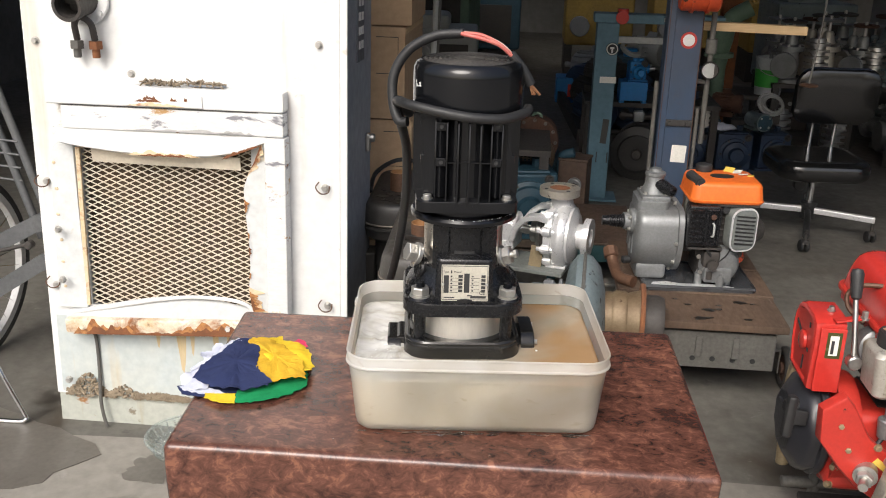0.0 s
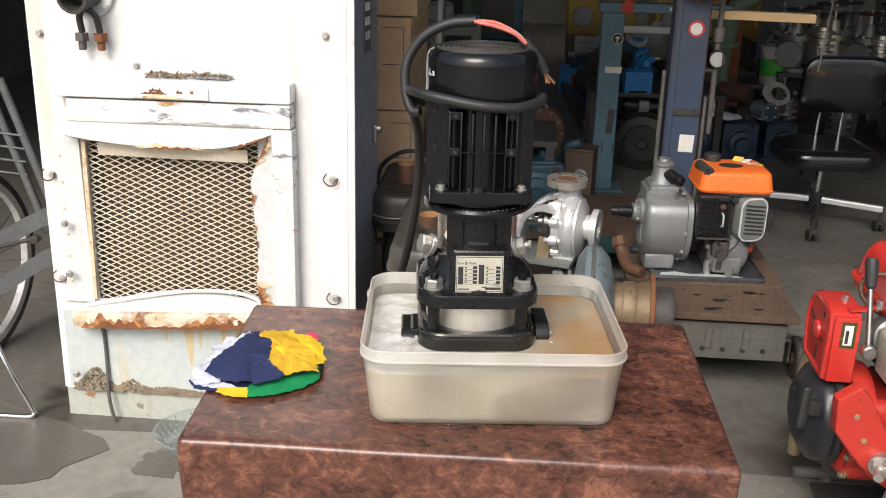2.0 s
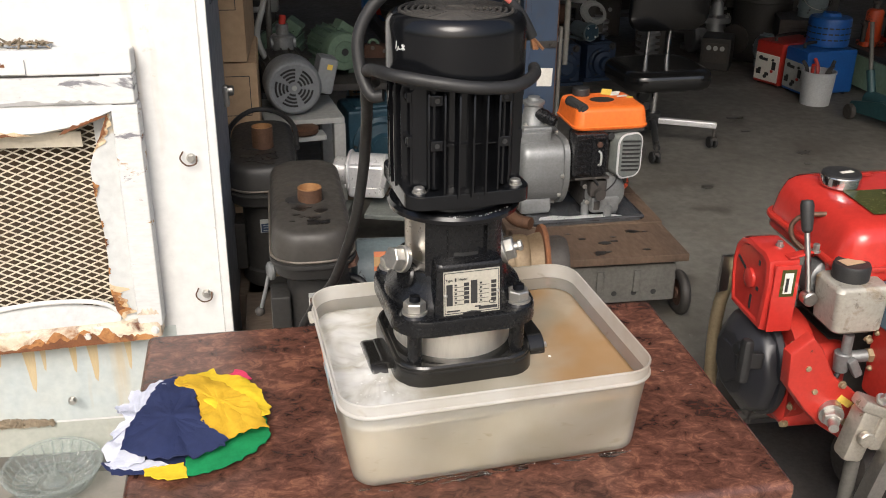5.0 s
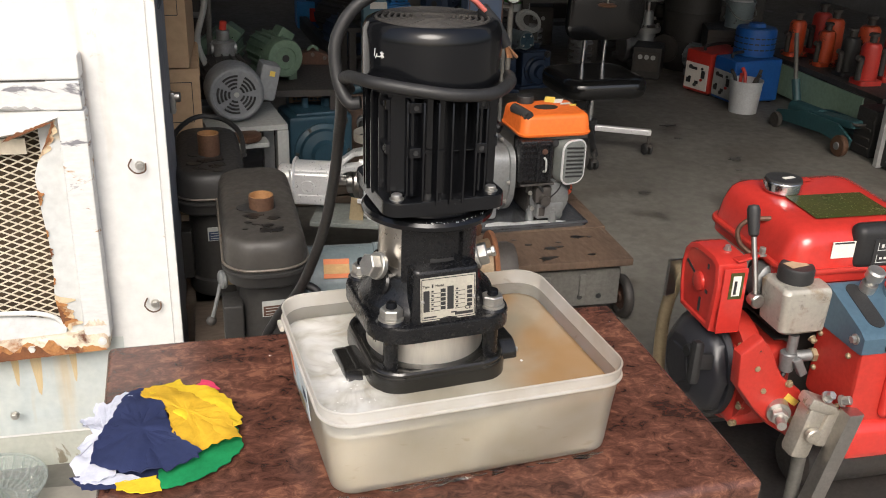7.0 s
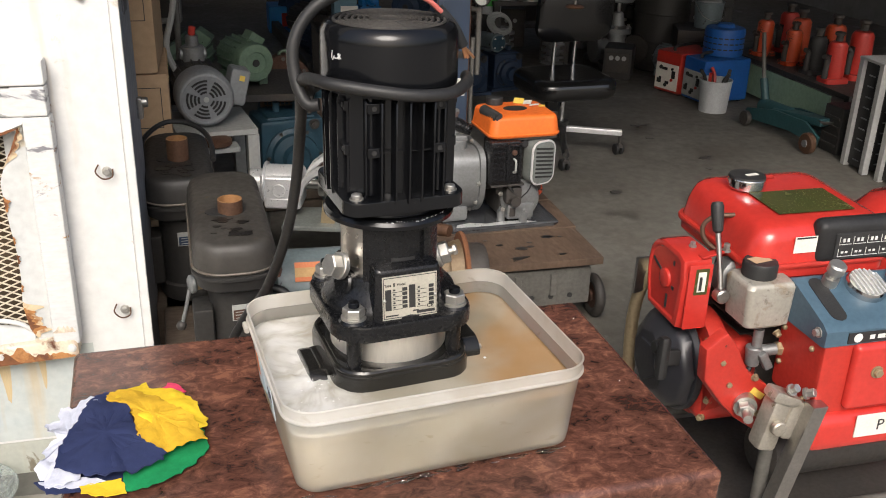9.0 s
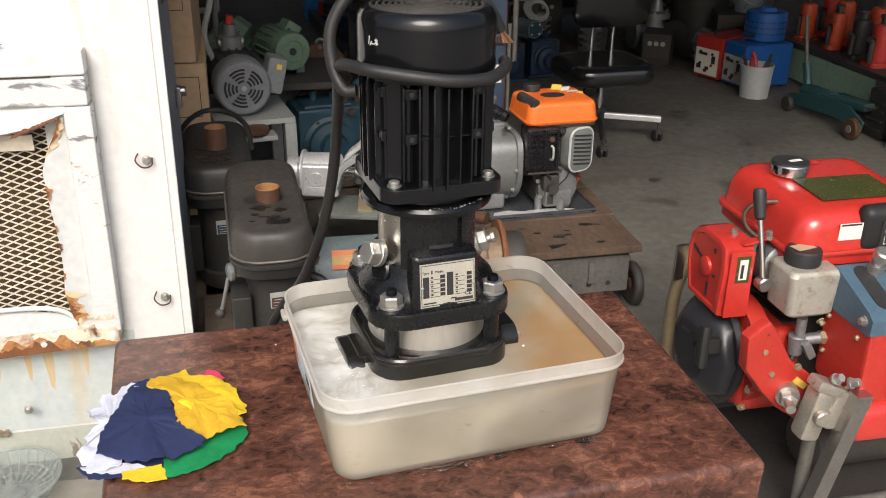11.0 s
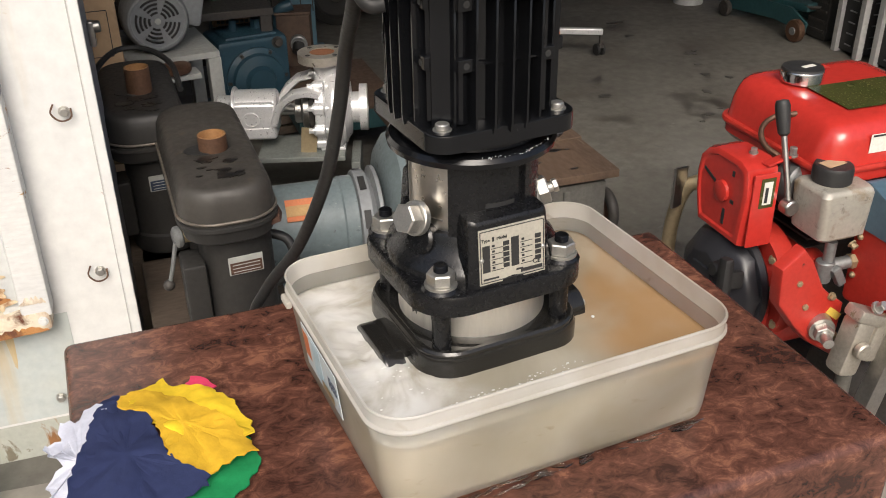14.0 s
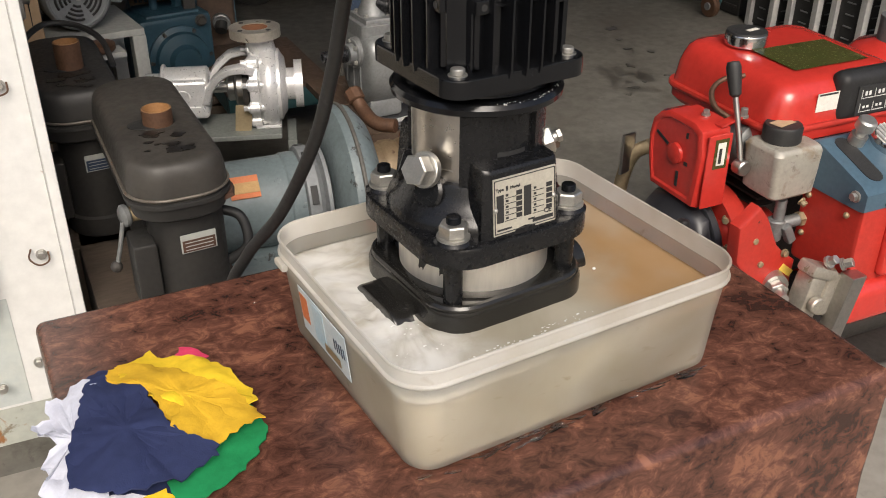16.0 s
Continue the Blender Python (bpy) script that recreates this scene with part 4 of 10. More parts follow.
        part("sill_rust", flake(xa, xb, za, -0.0592 - 0.0002 * sd, hh, sd, 0.0454 * (xb - xa)), M["rust" if sd in (7.0, 5.0, 9.0) else "rust_orange"], t)
    for xb in (-0.34, 0.12, 0.285):
        part("bar_bolt", Geo().bolt((xb, -0.0595, 0.372 + 0.0454 * (xb + 0.048)), (0, -1, 0), 0.008, 0.006), M["rusted_edge" if xb < 0 else "white_paint"], t)
    lo = []
    for k in range(41):
        z = 0.40 + 0.552 * k / 40
        x, bow = torn_x(z), 0.006 * math.sin(z * 16)
        lo.append([(0.249, -0.006, z), (0.249, -0.030, z), (0.225, -0.036 - bow * 0.5, z), (x + 0.012, -0.0385 - bow * 0.3, z), (x, -0.0410, z), (x, -0.0385, z), (x + 0.012, -0.034, z), (0.225, -0.028, z)])
    part("torn_edge", Geo().ring(lo), M["sheet_white"], t, "torn curling sheet edge beside the mesh")
    # exhaust stub with shackle
    f = Geo().cyl((-0.275, -0.004, 1.335), (-0.275, -0.016, 1.335), 0.072, n=32, bev=0.003)
    for k in range(6):
        a = math.pi * k / 3 + 0.4
        f.cyl((-0.275 + 0.06 * math.cos(a), -0.016, 1.335 + 0.06 * math.sin(a)), (-0.275 + 0.06 * math.cos(a), -0.024, 1.335 + 0.06 * math.sin(a)), 0.007, n=6)
    part("pipe_flange", f, M["white_paint"], t)
    f = Geo().pipe([(0.034, 0), (0.034, 0.10)], [(0.043, 0), (0.043, 0.10)], (-0.275, -0.012, 1.335), (-0.05, -1, -0.15), 28)
    part("outlet_pipe", f, M["iron_dark"], t, "dark rusted outlet pipe stub")
    part("pipe_vanes", Geo().box((-0.277, -0.05, 1.33), (0.066, 0.01, 0.012), 0.001).box((-0.277, -0.05, 1.345), (0.058, 0.01, 0.008), 0.001).box((-0.277, -0.03, 1.335), (0.064, 0.01, 0.064), 0.004), M["iron_dark"], t)
    f = Geo().tube([(-0.295, -0.03, 1.225), (-0.292, -0.045, 1.27), (-0.27, -0.055, 1.29), (-0.245, -0.045, 1.27), (-0.243, -0.03, 1.225)], 0.0095, 10)
    part("shackle", f, M["iron_dark"], t, "rusty bow shackle")
    f = Geo()
    for x, mt in ((-0.296, "cart_steel"), (-0.241, "rust")):
        part("shackle_bolt", Geo().cyl((x, -0.032, 1.175), (x, -0.032, 1.222), 0.011, n=14, bev=0.002).cyl((x, -0.032, 1.200), (x, -0.032, 1.222), 0.020, n=6), M[mt], t, "rusty shackle bolt")
    # wing nuts, clips, bolts
    for x, z in ((-0.435, 1.215), (0.395, 1.233), (0.41, 0.822), (0.415, 0.455), (0.26, 0.745), (0.255, 1.06), (-0.14, 1.135), (-0.44, 0.80), (-0.40, 0.66), (-0.40, 0.50), (0.28, 0.845), (-0.44, 0.47), (0.255, 0.50), (0.25, 0.39), (-0.05, 0.385), (-0.36, 0.37), (0.36, 0.20), (0.28, 0.175), (0.05, 0.185), (-0.41, 0.165)):
        y = -0.035 if -0.3 < x < 0.3 or abs(x + 0.4) < 0.03 else 0.0
        f = Geo().bolt((x, y, z), (0, -1, 0), 0.0085, 0.013)
        part("bolt", f, M["zinc"], t)
    for x, z in ((0.41, 0.822), (0.415, 0.455), (-0.445, 0.80), (-0.44, 0.48), (0.26, 0.53)):
        f = Geo().tube([(x - 0.018, -0.006, z + 0.018), (x - 0.024, -0.022, z + 0.004), (x - 0.008, -0.026, z - 0.012), (x + 0.012, -0.018, z - 0.01), (x + 0.014, -0.006, z + 0.006)], 0.0020, 8)
        part("clip", f, M["brass_brown"], t, "rusty wire clip")
    f = Geo().tube([(-0.324, -0.03, 0.345), (-0.322, -0.012, 0.30), (-0.321, -0.010, 0.2), (-0.318, -0.024, 0.1), (-0.310, -0.03, 0.045), (-0.300, -0.032, 0.006)], 0.0058, 8)
    part("drain_hose", f, M["cart_steel"], t, "thin grey drain hose")
    # packed dirt on the ledge and the hood
    rnd = random.Random(3)
    f = Geo()
    for k in range(700):
        x = -0.435 + 0.42 * rnd.random()
        top = 0.012 + 0.070 * math.exp(-((x + 0.365) / 0.042) ** 2) + 0.034 * math.exp(-((x + 0.245) / 0.03) ** 2) + 0.010 * math.exp(-((x + 0.12) / 0.06) ** 2)
        z = 0.098 + top * rnd.random()
        y0 = -0.004 - 0.012 * top / 0.09 * rnd.random()
        w = rnd.uniform(0.006, 0.022)
        f.box((x, y0, z), (w * 0.7, 0.006, w * rnd.uniform(0.15, 0.4)), 0.0, rot=(rnd.uniform(-25, 25), rnd.uniform(-60, 60), rnd.uniform(-25, 25)))
    tagged(part("dirt_crust", f, M["dirt"], t, "crust of dried mud and dead leaves"), kind="stuff")
    part("lower_panel", Geo().box((-0.062, -0.0012, 0.238), (0.78, 0.0024, 0.262), 0.001), M["streaked_paint"], t, "blue-white lower panel with rust runs, toned darker than the front panel")
    for x, h, w in ((-0.050, 0.17, 0.034), (-0.015, 0.11, 0.018), (-0.125, 0.09, 0.020), (0.06, 0.12, 0.022), (0.11, 0.15, 0.030), (0.20, 0.12, 0.020)):
        part("rust_run", Geo().slab([(-w / 2, 0), (w / 2, 0), (w * 0.42, -h * 0.5), (w * 0.30, -h * 0.8), (w * 0.12, -h), (-w * 0.1, -h * 0.93), (-w * 0.2, -h * 0.7), (-w * 0.45, -h * 0.3)], 0, 0.0006, (x, -0.0025, 0.368), (90, 0, 0)), M["rust_faint"], t, "faint rust run below the sill")
    f = Geo()
    for k in range(120):
        x = -0.115 + 0.23 * rnd.random()
        f.box((x, -0.022 + rnd.uniform(-0.012, 0.012), 1.108 + 0.009 * rnd.random()), (0.03 * rnd.random() + 0.006, 0.004, 0.003), 0.0, rot=(rnd.uniform(-30, 30), rnd.uniform(-40, 40), rnd.uniform(-180, 180)))
    part("leaf_litter", f, M["dirt"], t, "dry leaf litter on the hood")
    return t


white_machine()


# ---------- the covered table ----------
def covered_table():
    t = thing("table", (0.04, 1.505, 0.0), "low table covered in marbled red-brown vinyl sheet", "table", rz=1.2)
    W, D, H = 0.885, 0.55, 0.775
    bm = bmesh.new()
    bmesh.ops.create_cube(bm, size=1.0)
    for p in bm.verts:
        p.co = Vector((p.co.x * W, p.co.y * D, (p.co.z + 0.5) * (H - 0.02) + 0.02))
    bmesh.ops.bevel(bm, geom=[e for e in bm.edges if max(v.co.z for v in e.verts) > H - 0.01 or abs(e.verts[0].co.z - e.verts[1].co.z) > 0.1], offset=0.012, segments=4, profile=0.5, affect="EDGES")
    bmesh.ops.subdivide_edges(bm, edges=[e for e in bm.edges if e.calc_length() > 0.1], cuts=24, use_grid_fill=True)
    for p in bm.verts:
        n = noise.noise(p.co * 6.0) * 0.0022 + noise.noise(p.co * 17.0) * 0.0007
        if p.co.z > H - 0.02:
            p.co.z += n * 0.6
        else:
            k = min(1.0, (H - p.co.z) / 0.15)
            p.co.x += (n * 3.0 * k) * (1 if p.co.x > 0 else -1) * (abs(p.co.x) > W / 2 - 0.02)
            p.co.y += (n * 3.0 * k) * (1 if p.co.y > 0 else -1) * (abs(p.co.y) > D / 2 - 0.02)
    # the cover is a little wider along the back
    for p in bm.verts:
        p.co.x -= 0.017 * max(0.0, 0.5 - p.co.x / W) * max(0.0, p.co.y / D + 0.5)
    g = Geo()
    bm.verts.index_update()
    g.add([v.co.copy() for v in bm.verts], [[v.index for v in f.verts] for f in bm.faces])
    bm.free()
    part("vinyl_cover", g, M["vinyl"], t, sharp=60)
    # folded corner flap
    part("corner_fold", Geo().slab([(0, 0), (0.10, -0.005), (0.012, -0.5), (0, -0.5)], 0, 0.003, (W / 2 + 0.004, -D / 2 + 0.10, H - 0.03), (90, 0, 90)), M["vinyl"], t)
    for sx in (-1, 1):
        for sy in (-1, 1):
            part("leg", Geo().box((sx * (W / 2 - 0.06), sy * (D / 2 - 0.06), 0.02), (0.05, 0.05, 0.04), 0.003), M["wood_board"], t)
    return t


covered_table()


# ---------- the tub with water ----------
TUB = (0.0846, 1.4845, 0.7768, 5.7)


def plastic_tub():
    x, y, z, rz = TUB
    t = thing("plastic_tub", (x, y, z), "milky translucent plastic tub, scuffed, half full of murky water", "tub", rz=rz)
    H = 0.137

    def lo(w, d, r, zz):
        return [(a, b, zz) for a, b in round_rect(w, d, r, 8)]

    out = [lo(0.372, 0.296, 0.020, 0.0), lo(0.392, 0.316, 0.027, 0.0012), lo(0.4000, 0.3235, 0.031, 0.005), lo(0.4040, 0.3270, 0.034, 0.013), lo(0.4160, 0.3345, 0.039, 0.070), lo(0.4265, 0.3420, 0.042, H - 0.0225)]
    inn = [lo(0.4225, 0.3380, 0.040, H - 0.0225), lo(0.4120, 0.3305, 0.037, 0.070), lo(0.4000, 0.3230, 0.032, 0.013), lo(0.3925, 0.3160, 0.027, 0.0045), lo(0.370, 0.294, 0.019, 0.003)]
    part("body", Geo().ring(out + inn), M["tub"], t, sharp=60)
    # thin upright band over a narrow ledge, with a small bead on top
    rim = [lo(0.4265, 0.3420, 0.042, H - 0.0220), lo(0.4345, 0.3500, 0.0450, H - 0.0215), lo(0.4358, 0.3513, 0.0455, H - 0.0200), lo(0.4352, 0.3507, 0.0452, H - 0.0180), lo(0.4305, 0.3460, 0.043, H - 0.0168), lo(0.4302, 0.3457, 0.043, H - 0.0042), lo(0.4330, 0.3485, 0.044, H - 0.0034), lo(0.4334, 0.3489, 0.044, H - 0.0014), lo(0.4315, 0.3470, 0.0435, H)]
    rim += [lo(0.4275, 0.3430, 0.0415, H - 0.0006), lo(0.4262, 0.3417, 0.041, H - 0.0150), lo(0.4225, 0.3380, 0.040, H - 0.0220)]
    part("rim", Geo().ring(rim, close=True), M["tub_rim"], t, "pale thin stepped rim of the tub", sharp=60)
    part("grip", Geo().box((-0.2195, 0.125, H - 0.026), (0.008, 0.026, 0.010), 0.003), M["tub_rim"], t, "small grip under the rim")
    lb = part("sticker", Geo().box((-0.2088, 0.035, 0.066), (0.0010, 0.125, 0.060), 0.0, rot=(0, -5.6, 0)), M["label_blue"], t, "worn colour sticker on the tub's end")
    part("print", Geo().box((-0.2096, 0.085, 0.070), (0.0006, 0.022, 0.036), 0, rot=(0, -5.6, 0)), M["orange_label"], lb)
    part("print", Geo().box((-0.2096, 0.045, 0.068), (0.0006, 0.030, 0.048), 0, rot=(0, -5.6, 0)), M["sticker_sky"], lb)
    for k in range(5):
        part("print", Geo().box((-0.2096, 0.004 - 0.006 * k, 0.069), (0.0006, 0.003, 0.014 + 0.003 * (k % 2)), 0, rot=(0, -5.6, 0)), M["navy_machine"], lb)
    part("print", Geo().box((-0.2096, 0.010, 0.050), (0.0006, 0.040, 0.010), 0, rot=(0, -5.6, 0)), M["brass"], lb)
    return t


plastic_tub()


def tub_water():
    x, y, z, rz = TUB
    t = thing("water", (x, y, z), "murky grey-brown water, one end churned white with sky glints put into its colour", "water", rz=rz)
    top = 0.0960
    out = round_rect(0.4165, 0.3335, 0.036, 8)
    part("water_body", Geo().ring([[(a * 0.925, b * 0.925, 0.0045) for a, b in out], [(a * 0.957, b * 0.963, 0.014) for a, b in out], [(a * 0.985, b * 0.987, 0.068) for a, b in out], [(a * 0.996, b * 0.996, top - 0.006) for a, b in out]]), M["water_depth"], t, sharp=80)
    # rippled skin: even steps round the outline, fine rings inward
    fine = []
    for i in range(len(out)):
        a, b = Vector(out[i]), Vector(out[(i + 1) % len(out)])
        n = max(1, int((b - a).length / 0.007))
        fine += [a.lerp(b, k / n) for k in range(n)]
    loops = [[(p.x * 0.5, p.y * 0.5, top - 0.0045) for p in fine], [(p.x, p.y, top - 0.004) for p in fine]]
    for j in range(34):
        k = 1.0 - 0.95 * j / 33
        ring = []
        for q in fine:
            px, py = q.x * k, q.y * k
            rough = min(1.0, max(0.0, (-px - 0.04) / 0.12))
            h = 0.0009 * noise.noise(Vector((px * 30, py * 30, 2.0)))
            near = math.exp(-((px + 0.145) ** 2 + (py - 0.0) ** 2) / 0.0022)
            h += near * (0.004 * noise.noise(Vector((px * 70, py * 70, 3.0))) + 0.003 * noise.noise(Vector((px * 160, py * 160, 7.0))))
            h += rough * (0.0024 * noise.noise(Vector((px * 38, py * 52, 4.0))) + 0.0014 * noise.noise(Vector((px * 95, py * 95, 9.0))) + 0.0012 * noise.noise(Vector((px * 210, py * 210, 1.0))))
            ring.append((px, py, top + h * (0 if j == 0 else 1)))
        loops.append(ring)
    part("water_skin", Geo().ring(loops), M["water"], t, sharp=120, weigh=False)
    rnd = random.Random(5)
    g = Geo()
    # a few fine bubbles where the water is churned
    for cx, cy, sx, sy, n, r1 in ((-0.165, -0.085, 0.018, 0.014, 14, 0.0012), (-0.150, -0.045, 0.012, 0.012, 12, 0.0013), (-0.06, -0.1245, 0.03, 0.002, 34, 0.0011), (0.01, -0.1165, 0.02, 0.002, 20, 0.0010)):
        for k in range(n):
            a, b = cx + rnd.gauss(0, sx), cy + rnd.gauss(0, sy)
            if abs(a) > 0.2 or abs(b) > 0.158:
                continue
            g.ball((a, b, top + 0.0005), r1 * rnd.random() ** 1.6 + 0.0003, 8, 5, (1.6, 1.0, 0.5))
    for a, b, r in ((-0.115, -0.03, 0.007), (-0.105, -0.022, 0.005), (-0.128, 0.02, 0.006), (-0.12, 0.045, 0.004), (0.105, -0.045, 0.0022)):
        g.ball((a, b, top + 0.0005), r, 12, 8, (1, 1, 0.6))
    tagged(part("foam", g, M["foam"], t, "bubbles on the water"), kind="stuff")
    return t


tub_water()


# ---------- the upright pump ----------
def upright_pump():
    t = thing("pump", (0.0565, 1.497, 0.7835), "black upright multistage pump with finned motor standing in the tub", "pump", rz=7.0)
    zz = 0.7835

    def Z(w):
        return w - zz

    # base casting, mostly under water
    g = Geo().slab(round_rect(0.186, 0.186, 0.035, 6), 0, Z(0.872), bev=0.004)
    g.slab(round_rect(0.200, 0.200, 0.042, 6), Z(0.855), Z(0.898), bev=0.008)
    g.lathe([(0.096, Z(0.889)), (0.094, Z(0.900)), (0.084, Z(0.903)), (0.07, Z(0.903))], n=48)
    part("base", g, M["black_wet"], t, "wet black cast base")
    part("base_bead", Geo().tube([(a, b, Z(0.8985)) for a, b in round_rect(0.188, 0.188, 0.040, 6)] + [(0.094, 0.0545, Z(0.8985))], 0.0048, 8, smooth=1), M["black_wet"], t)
    for s in (-1, 1):
        g = Geo().box((s * 0.100, 0, Z(0.840)), (0.03, 0.075, 0.090), 0.008)
        f = part("port_flange", g.slab([(p[0], p[1]) for p in round_rect(0.118, 0.104, 0.026, 6)], -0.012, 0.012, (s * 0.117, 0, Z(0.8385 if s > 0 else 0.8240)), (0, 90 * s, 0), bev=0.004), M["black_wet"], t, "wet black port flange at the waterline")
        for yy in (-0.037, 0.037) if s > 0 else ():
            part("flange_bolt", Geo().bolt((s * 0.1285, yy, Z(0.878)), (s, 0, 0), 0.0045, 0.006), M["zinc"], f)
    sl = part("stage_sleeve", Geo().lathe([(0.080, Z(0.900)), (0.0850, Z(0.901)), (0.0850, Z(0.953)), (0.080, Z(0.955))], n=72), M["sleeve_steel"], t, "bright stainless sleeve")
    for a in (196, 214):
        part("stain", Geo().slab([(0.006 * math.cos(q) * (1 + 0.4 * math.sin(3 * q + a)), 0.010 * math.sin(q) * (1 + 0.3 * math.sin(5 * q))) for q in [2 * math.pi * k / 18 for k in range(18)]], 0, 0.0006).turn(pose(0.0849 * math.cos(radians(a)), 0.0849 * math.sin(radians(a)), Z(0.928), 0, 0, a) @ pose(0, 0, 0, 90, 0, 90)), M["oil"], sl)
    for sx in (-1, 1):
        for sy in (-1, 1):
            part("tie_rod", Geo().cyl((sx * 0.0735, sy * 0.0735, Z(0.889)), (sx * 0.0735, sy * 0.0735, Z(0.953)), 0.0105, n=16), M["black_cast"], t)
    # head casting with square flange and domed shoulder
    g = Geo().slab(round_rect(0.205, 0.205, 0.05, 8), Z(0.951), Z(0.975), bev=0.006)
    g.lathe([(0.0985, Z(0.966)), (0.0975, Z(0.980)), (0.0945, Z(0.987)), (0.0880, Z(0.9935)), (0.0815, Z(1.001)), (0.0775, Z(1.010)), (0.0755, Z(1.0185)), (0.0735, Z(1.0215)), (0.066, Z(1.0215))], n=64)
    for sx in (-1, 1):
        for sy in (-1, 1):
            part("nut_seat", Geo().cyl((sx * 0.0735, sy * 0.0735, Z(0.97)), (sx * 0.0735, sy * 0.0735, Z(0.978)), 0.021, n=20, bev=0.003), M["black_cast"], t)
    for a in (199, 341, 35, 145):
        d = Vector((math.cos(radians(a)), math.sin(radians(a)), 0))
        part("plug_boss", Geo().cyl(Vector((0, 0, Z(1.0))) + d * 0.045, Vector((0, 0, Z(1.012))) + d * (0.082 if a != 341 else 0.070), 0.022, 0.019, n=20, bev=0.003), M["black_cast"], t)
    part("head", g, M["black_cast"], t, "black cast pump head")
    for a in (199, 341):
        d = Vector((math.cos(radians(a)), math.sin(radians(a)), 0.32)) * (1.0 if a == 199 else 0.84)
        b = Vector((0, 0, Z(1.010)))
        part("vent_plug", Geo().cyl(b + d * 0.08, b + d * 0.088, 0.019, n=20, bev=0.001).cyl(b + d * 0.088, b + d * 0.103, 0.0165, n=6, bev=0.0015), M["zinc"], t, "large hexagonal steel plug")
        if a == 341:
            part("vent_screw", Geo().cyl(b + d * 0.103, b + d * 0.109, 0.006, n=12).cyl(b + d * 0.109, b + d * 0.116, 0.008, n=6, bev=0.001), M["zinc"], t)
    for sx in (-1, 1):
        for sy in (-1, 1):
            x, y = sx * 0.0735, sy * 0.0735
            n = part("nut", Geo().cyl((x, y, Z(0.978)), (x, y, Z(0.981)), 0.0175, n=24).cyl((x, y, Z(0.981)), (x, y, Z(0.9945)), 0.0155, n=6, bev=0.0015, turn=sx * 0.3), M["zinc"], t, "zinc nut on a threaded stud")
            s = Geo()
            for k in range(5):
                s.lathe([(0.0068, Z(0.9945) + k * 0.0016), (0.0078, Z(0.9945) + k * 0.0016 + 0.0008), (0.0068, Z(0.9945) + k * 0.0016 + 0.0016)], (x, y, 0), n=14)
            part("stud", s, M["black_paint"], n, "black threaded stud end")
    # motor stool: two curved columns with a pocket, over sloping pads; steel guards between them

    def arc(a0, a1, r0, r1, z0, z1, n=12):
        lo = []
        for k in range(n + 1):
            a = radians(a0 + (a1 - a0) * k / n)
            c, q = math.cos(a), math.sin(a)
            lo.append([(r * c, r * q, Z(z)) for r, z in ((r0, z0), (r1, z0), (r1, z1), (r0, z1))])
        return Geo().ring(lo)

    for s in (-1, 1):
        mid = 90 * s
        lo = []
        for w, d0, d1, z in ((0.101, 0.045, 0.0965, 0.970), (0.099, 0.045, 0.0955, 0.980), (0.091, 0.045, 0.0897, 1.0435), (0.090, 0.045, 0.0860, 1.0478), (0.088, 0.045, 0.070, 1.0500)):
            lo.append([(-w / 2, s * d0, Z(z)), (-w / 2, s * (d1 - 0.007), Z(z)), (-w / 2 + 0.007, s * d1, Z(z)), (w / 2 - 0.007, s * d1, Z(z)), (w / 2, s * (d1 - 0.007), Z(z)), (w / 2, s * d0, Z(z))])
        part("plate_pad", Geo().ring(lo), M["black_cast"], t, "sloping black cast pad")
        col = part("stool_column", arc(mid - 46, mid - 22, 0.054, 0.0745, 1.012, 1.104, 8), M["black_cast"], t, "black cast column of the motor stool")
        part("rib", arc(mid + 22, mid + 46, 0.054, 0.0745, 1.012, 1.104, 8), M["black_cast"], col)
        part("pocket", arc(mid - 23, mid + 23, 0.054, 0.0698, 1.012, 1.104, 10), M["black_cast"], col)
        part("top_band", arc(mid - 23, mid + 23, 0.060, 0.0745, 1.0935, 1.104, 10), M["black_cast"], col)
        part("slot", arc(mid - 15, mid + 13, 0.066, 0.0703, 1.0515, 1.0565, 8), M["ink"], col)
    for a0, a1 in ((133, 227), (-47, 47)):
        gd = part("coupling_guard", arc(a0, a1, 0.0655, 0.0675, 1.006, 1.102, 20), M["stainless"], t, "curved stainless coupling guard")
        part("tongue", arc(a0 + 40, a1 - 10, 0.0670, 0.0690, 1.0330, 1.0345, 10), M["steel"], gd)
        part("seam", arc(a0 + 16, a0 + 17, 0.0670, 0.0688, 1.012, 1.1005, 2), M["steel"], gd)
        ab = radians(a0 + 8)
        part("guard_screw", Geo().bolt((0.0675 * math.cos(ab), 0.0675 * math.sin(ab), Z(1.092)), (math.cos(ab), math.sin(ab), 0), 0.0038, 0.005), M["zinc"], gd)
    # name plate on the front pad
    p = part("name_plate", Geo().box((0, -0.0934, Z(1.0095)), (0.078, 0.0012, 0.062), 0.0, rot=(-5.0, 0, 0)), M["plate_metal"], t, "pale metal name plate with black table")

    def on(x, z, w, h, up=0.0):
        return Geo().box((x, -0.0937 - up + (z - 1.0095) * 0.0875, Z(z)), (w, 0.0008, h), 0, rot=(-5.0, 0, 0))

    for z in (1.0385, 0.981):
        part("border", on(0, z, 0.075, 0.0008, 0.0006), M["ink"], p)
    for x in (-0.0375, 0.0375):
        part("border", on(x, 1.0095, 0.0008, 0.058, 0.0006), M["ink"], p)
    part("ink_field", on(-0.031, 1.0075, 0.0085, 0.030, 0.0006), M["ink"], p)
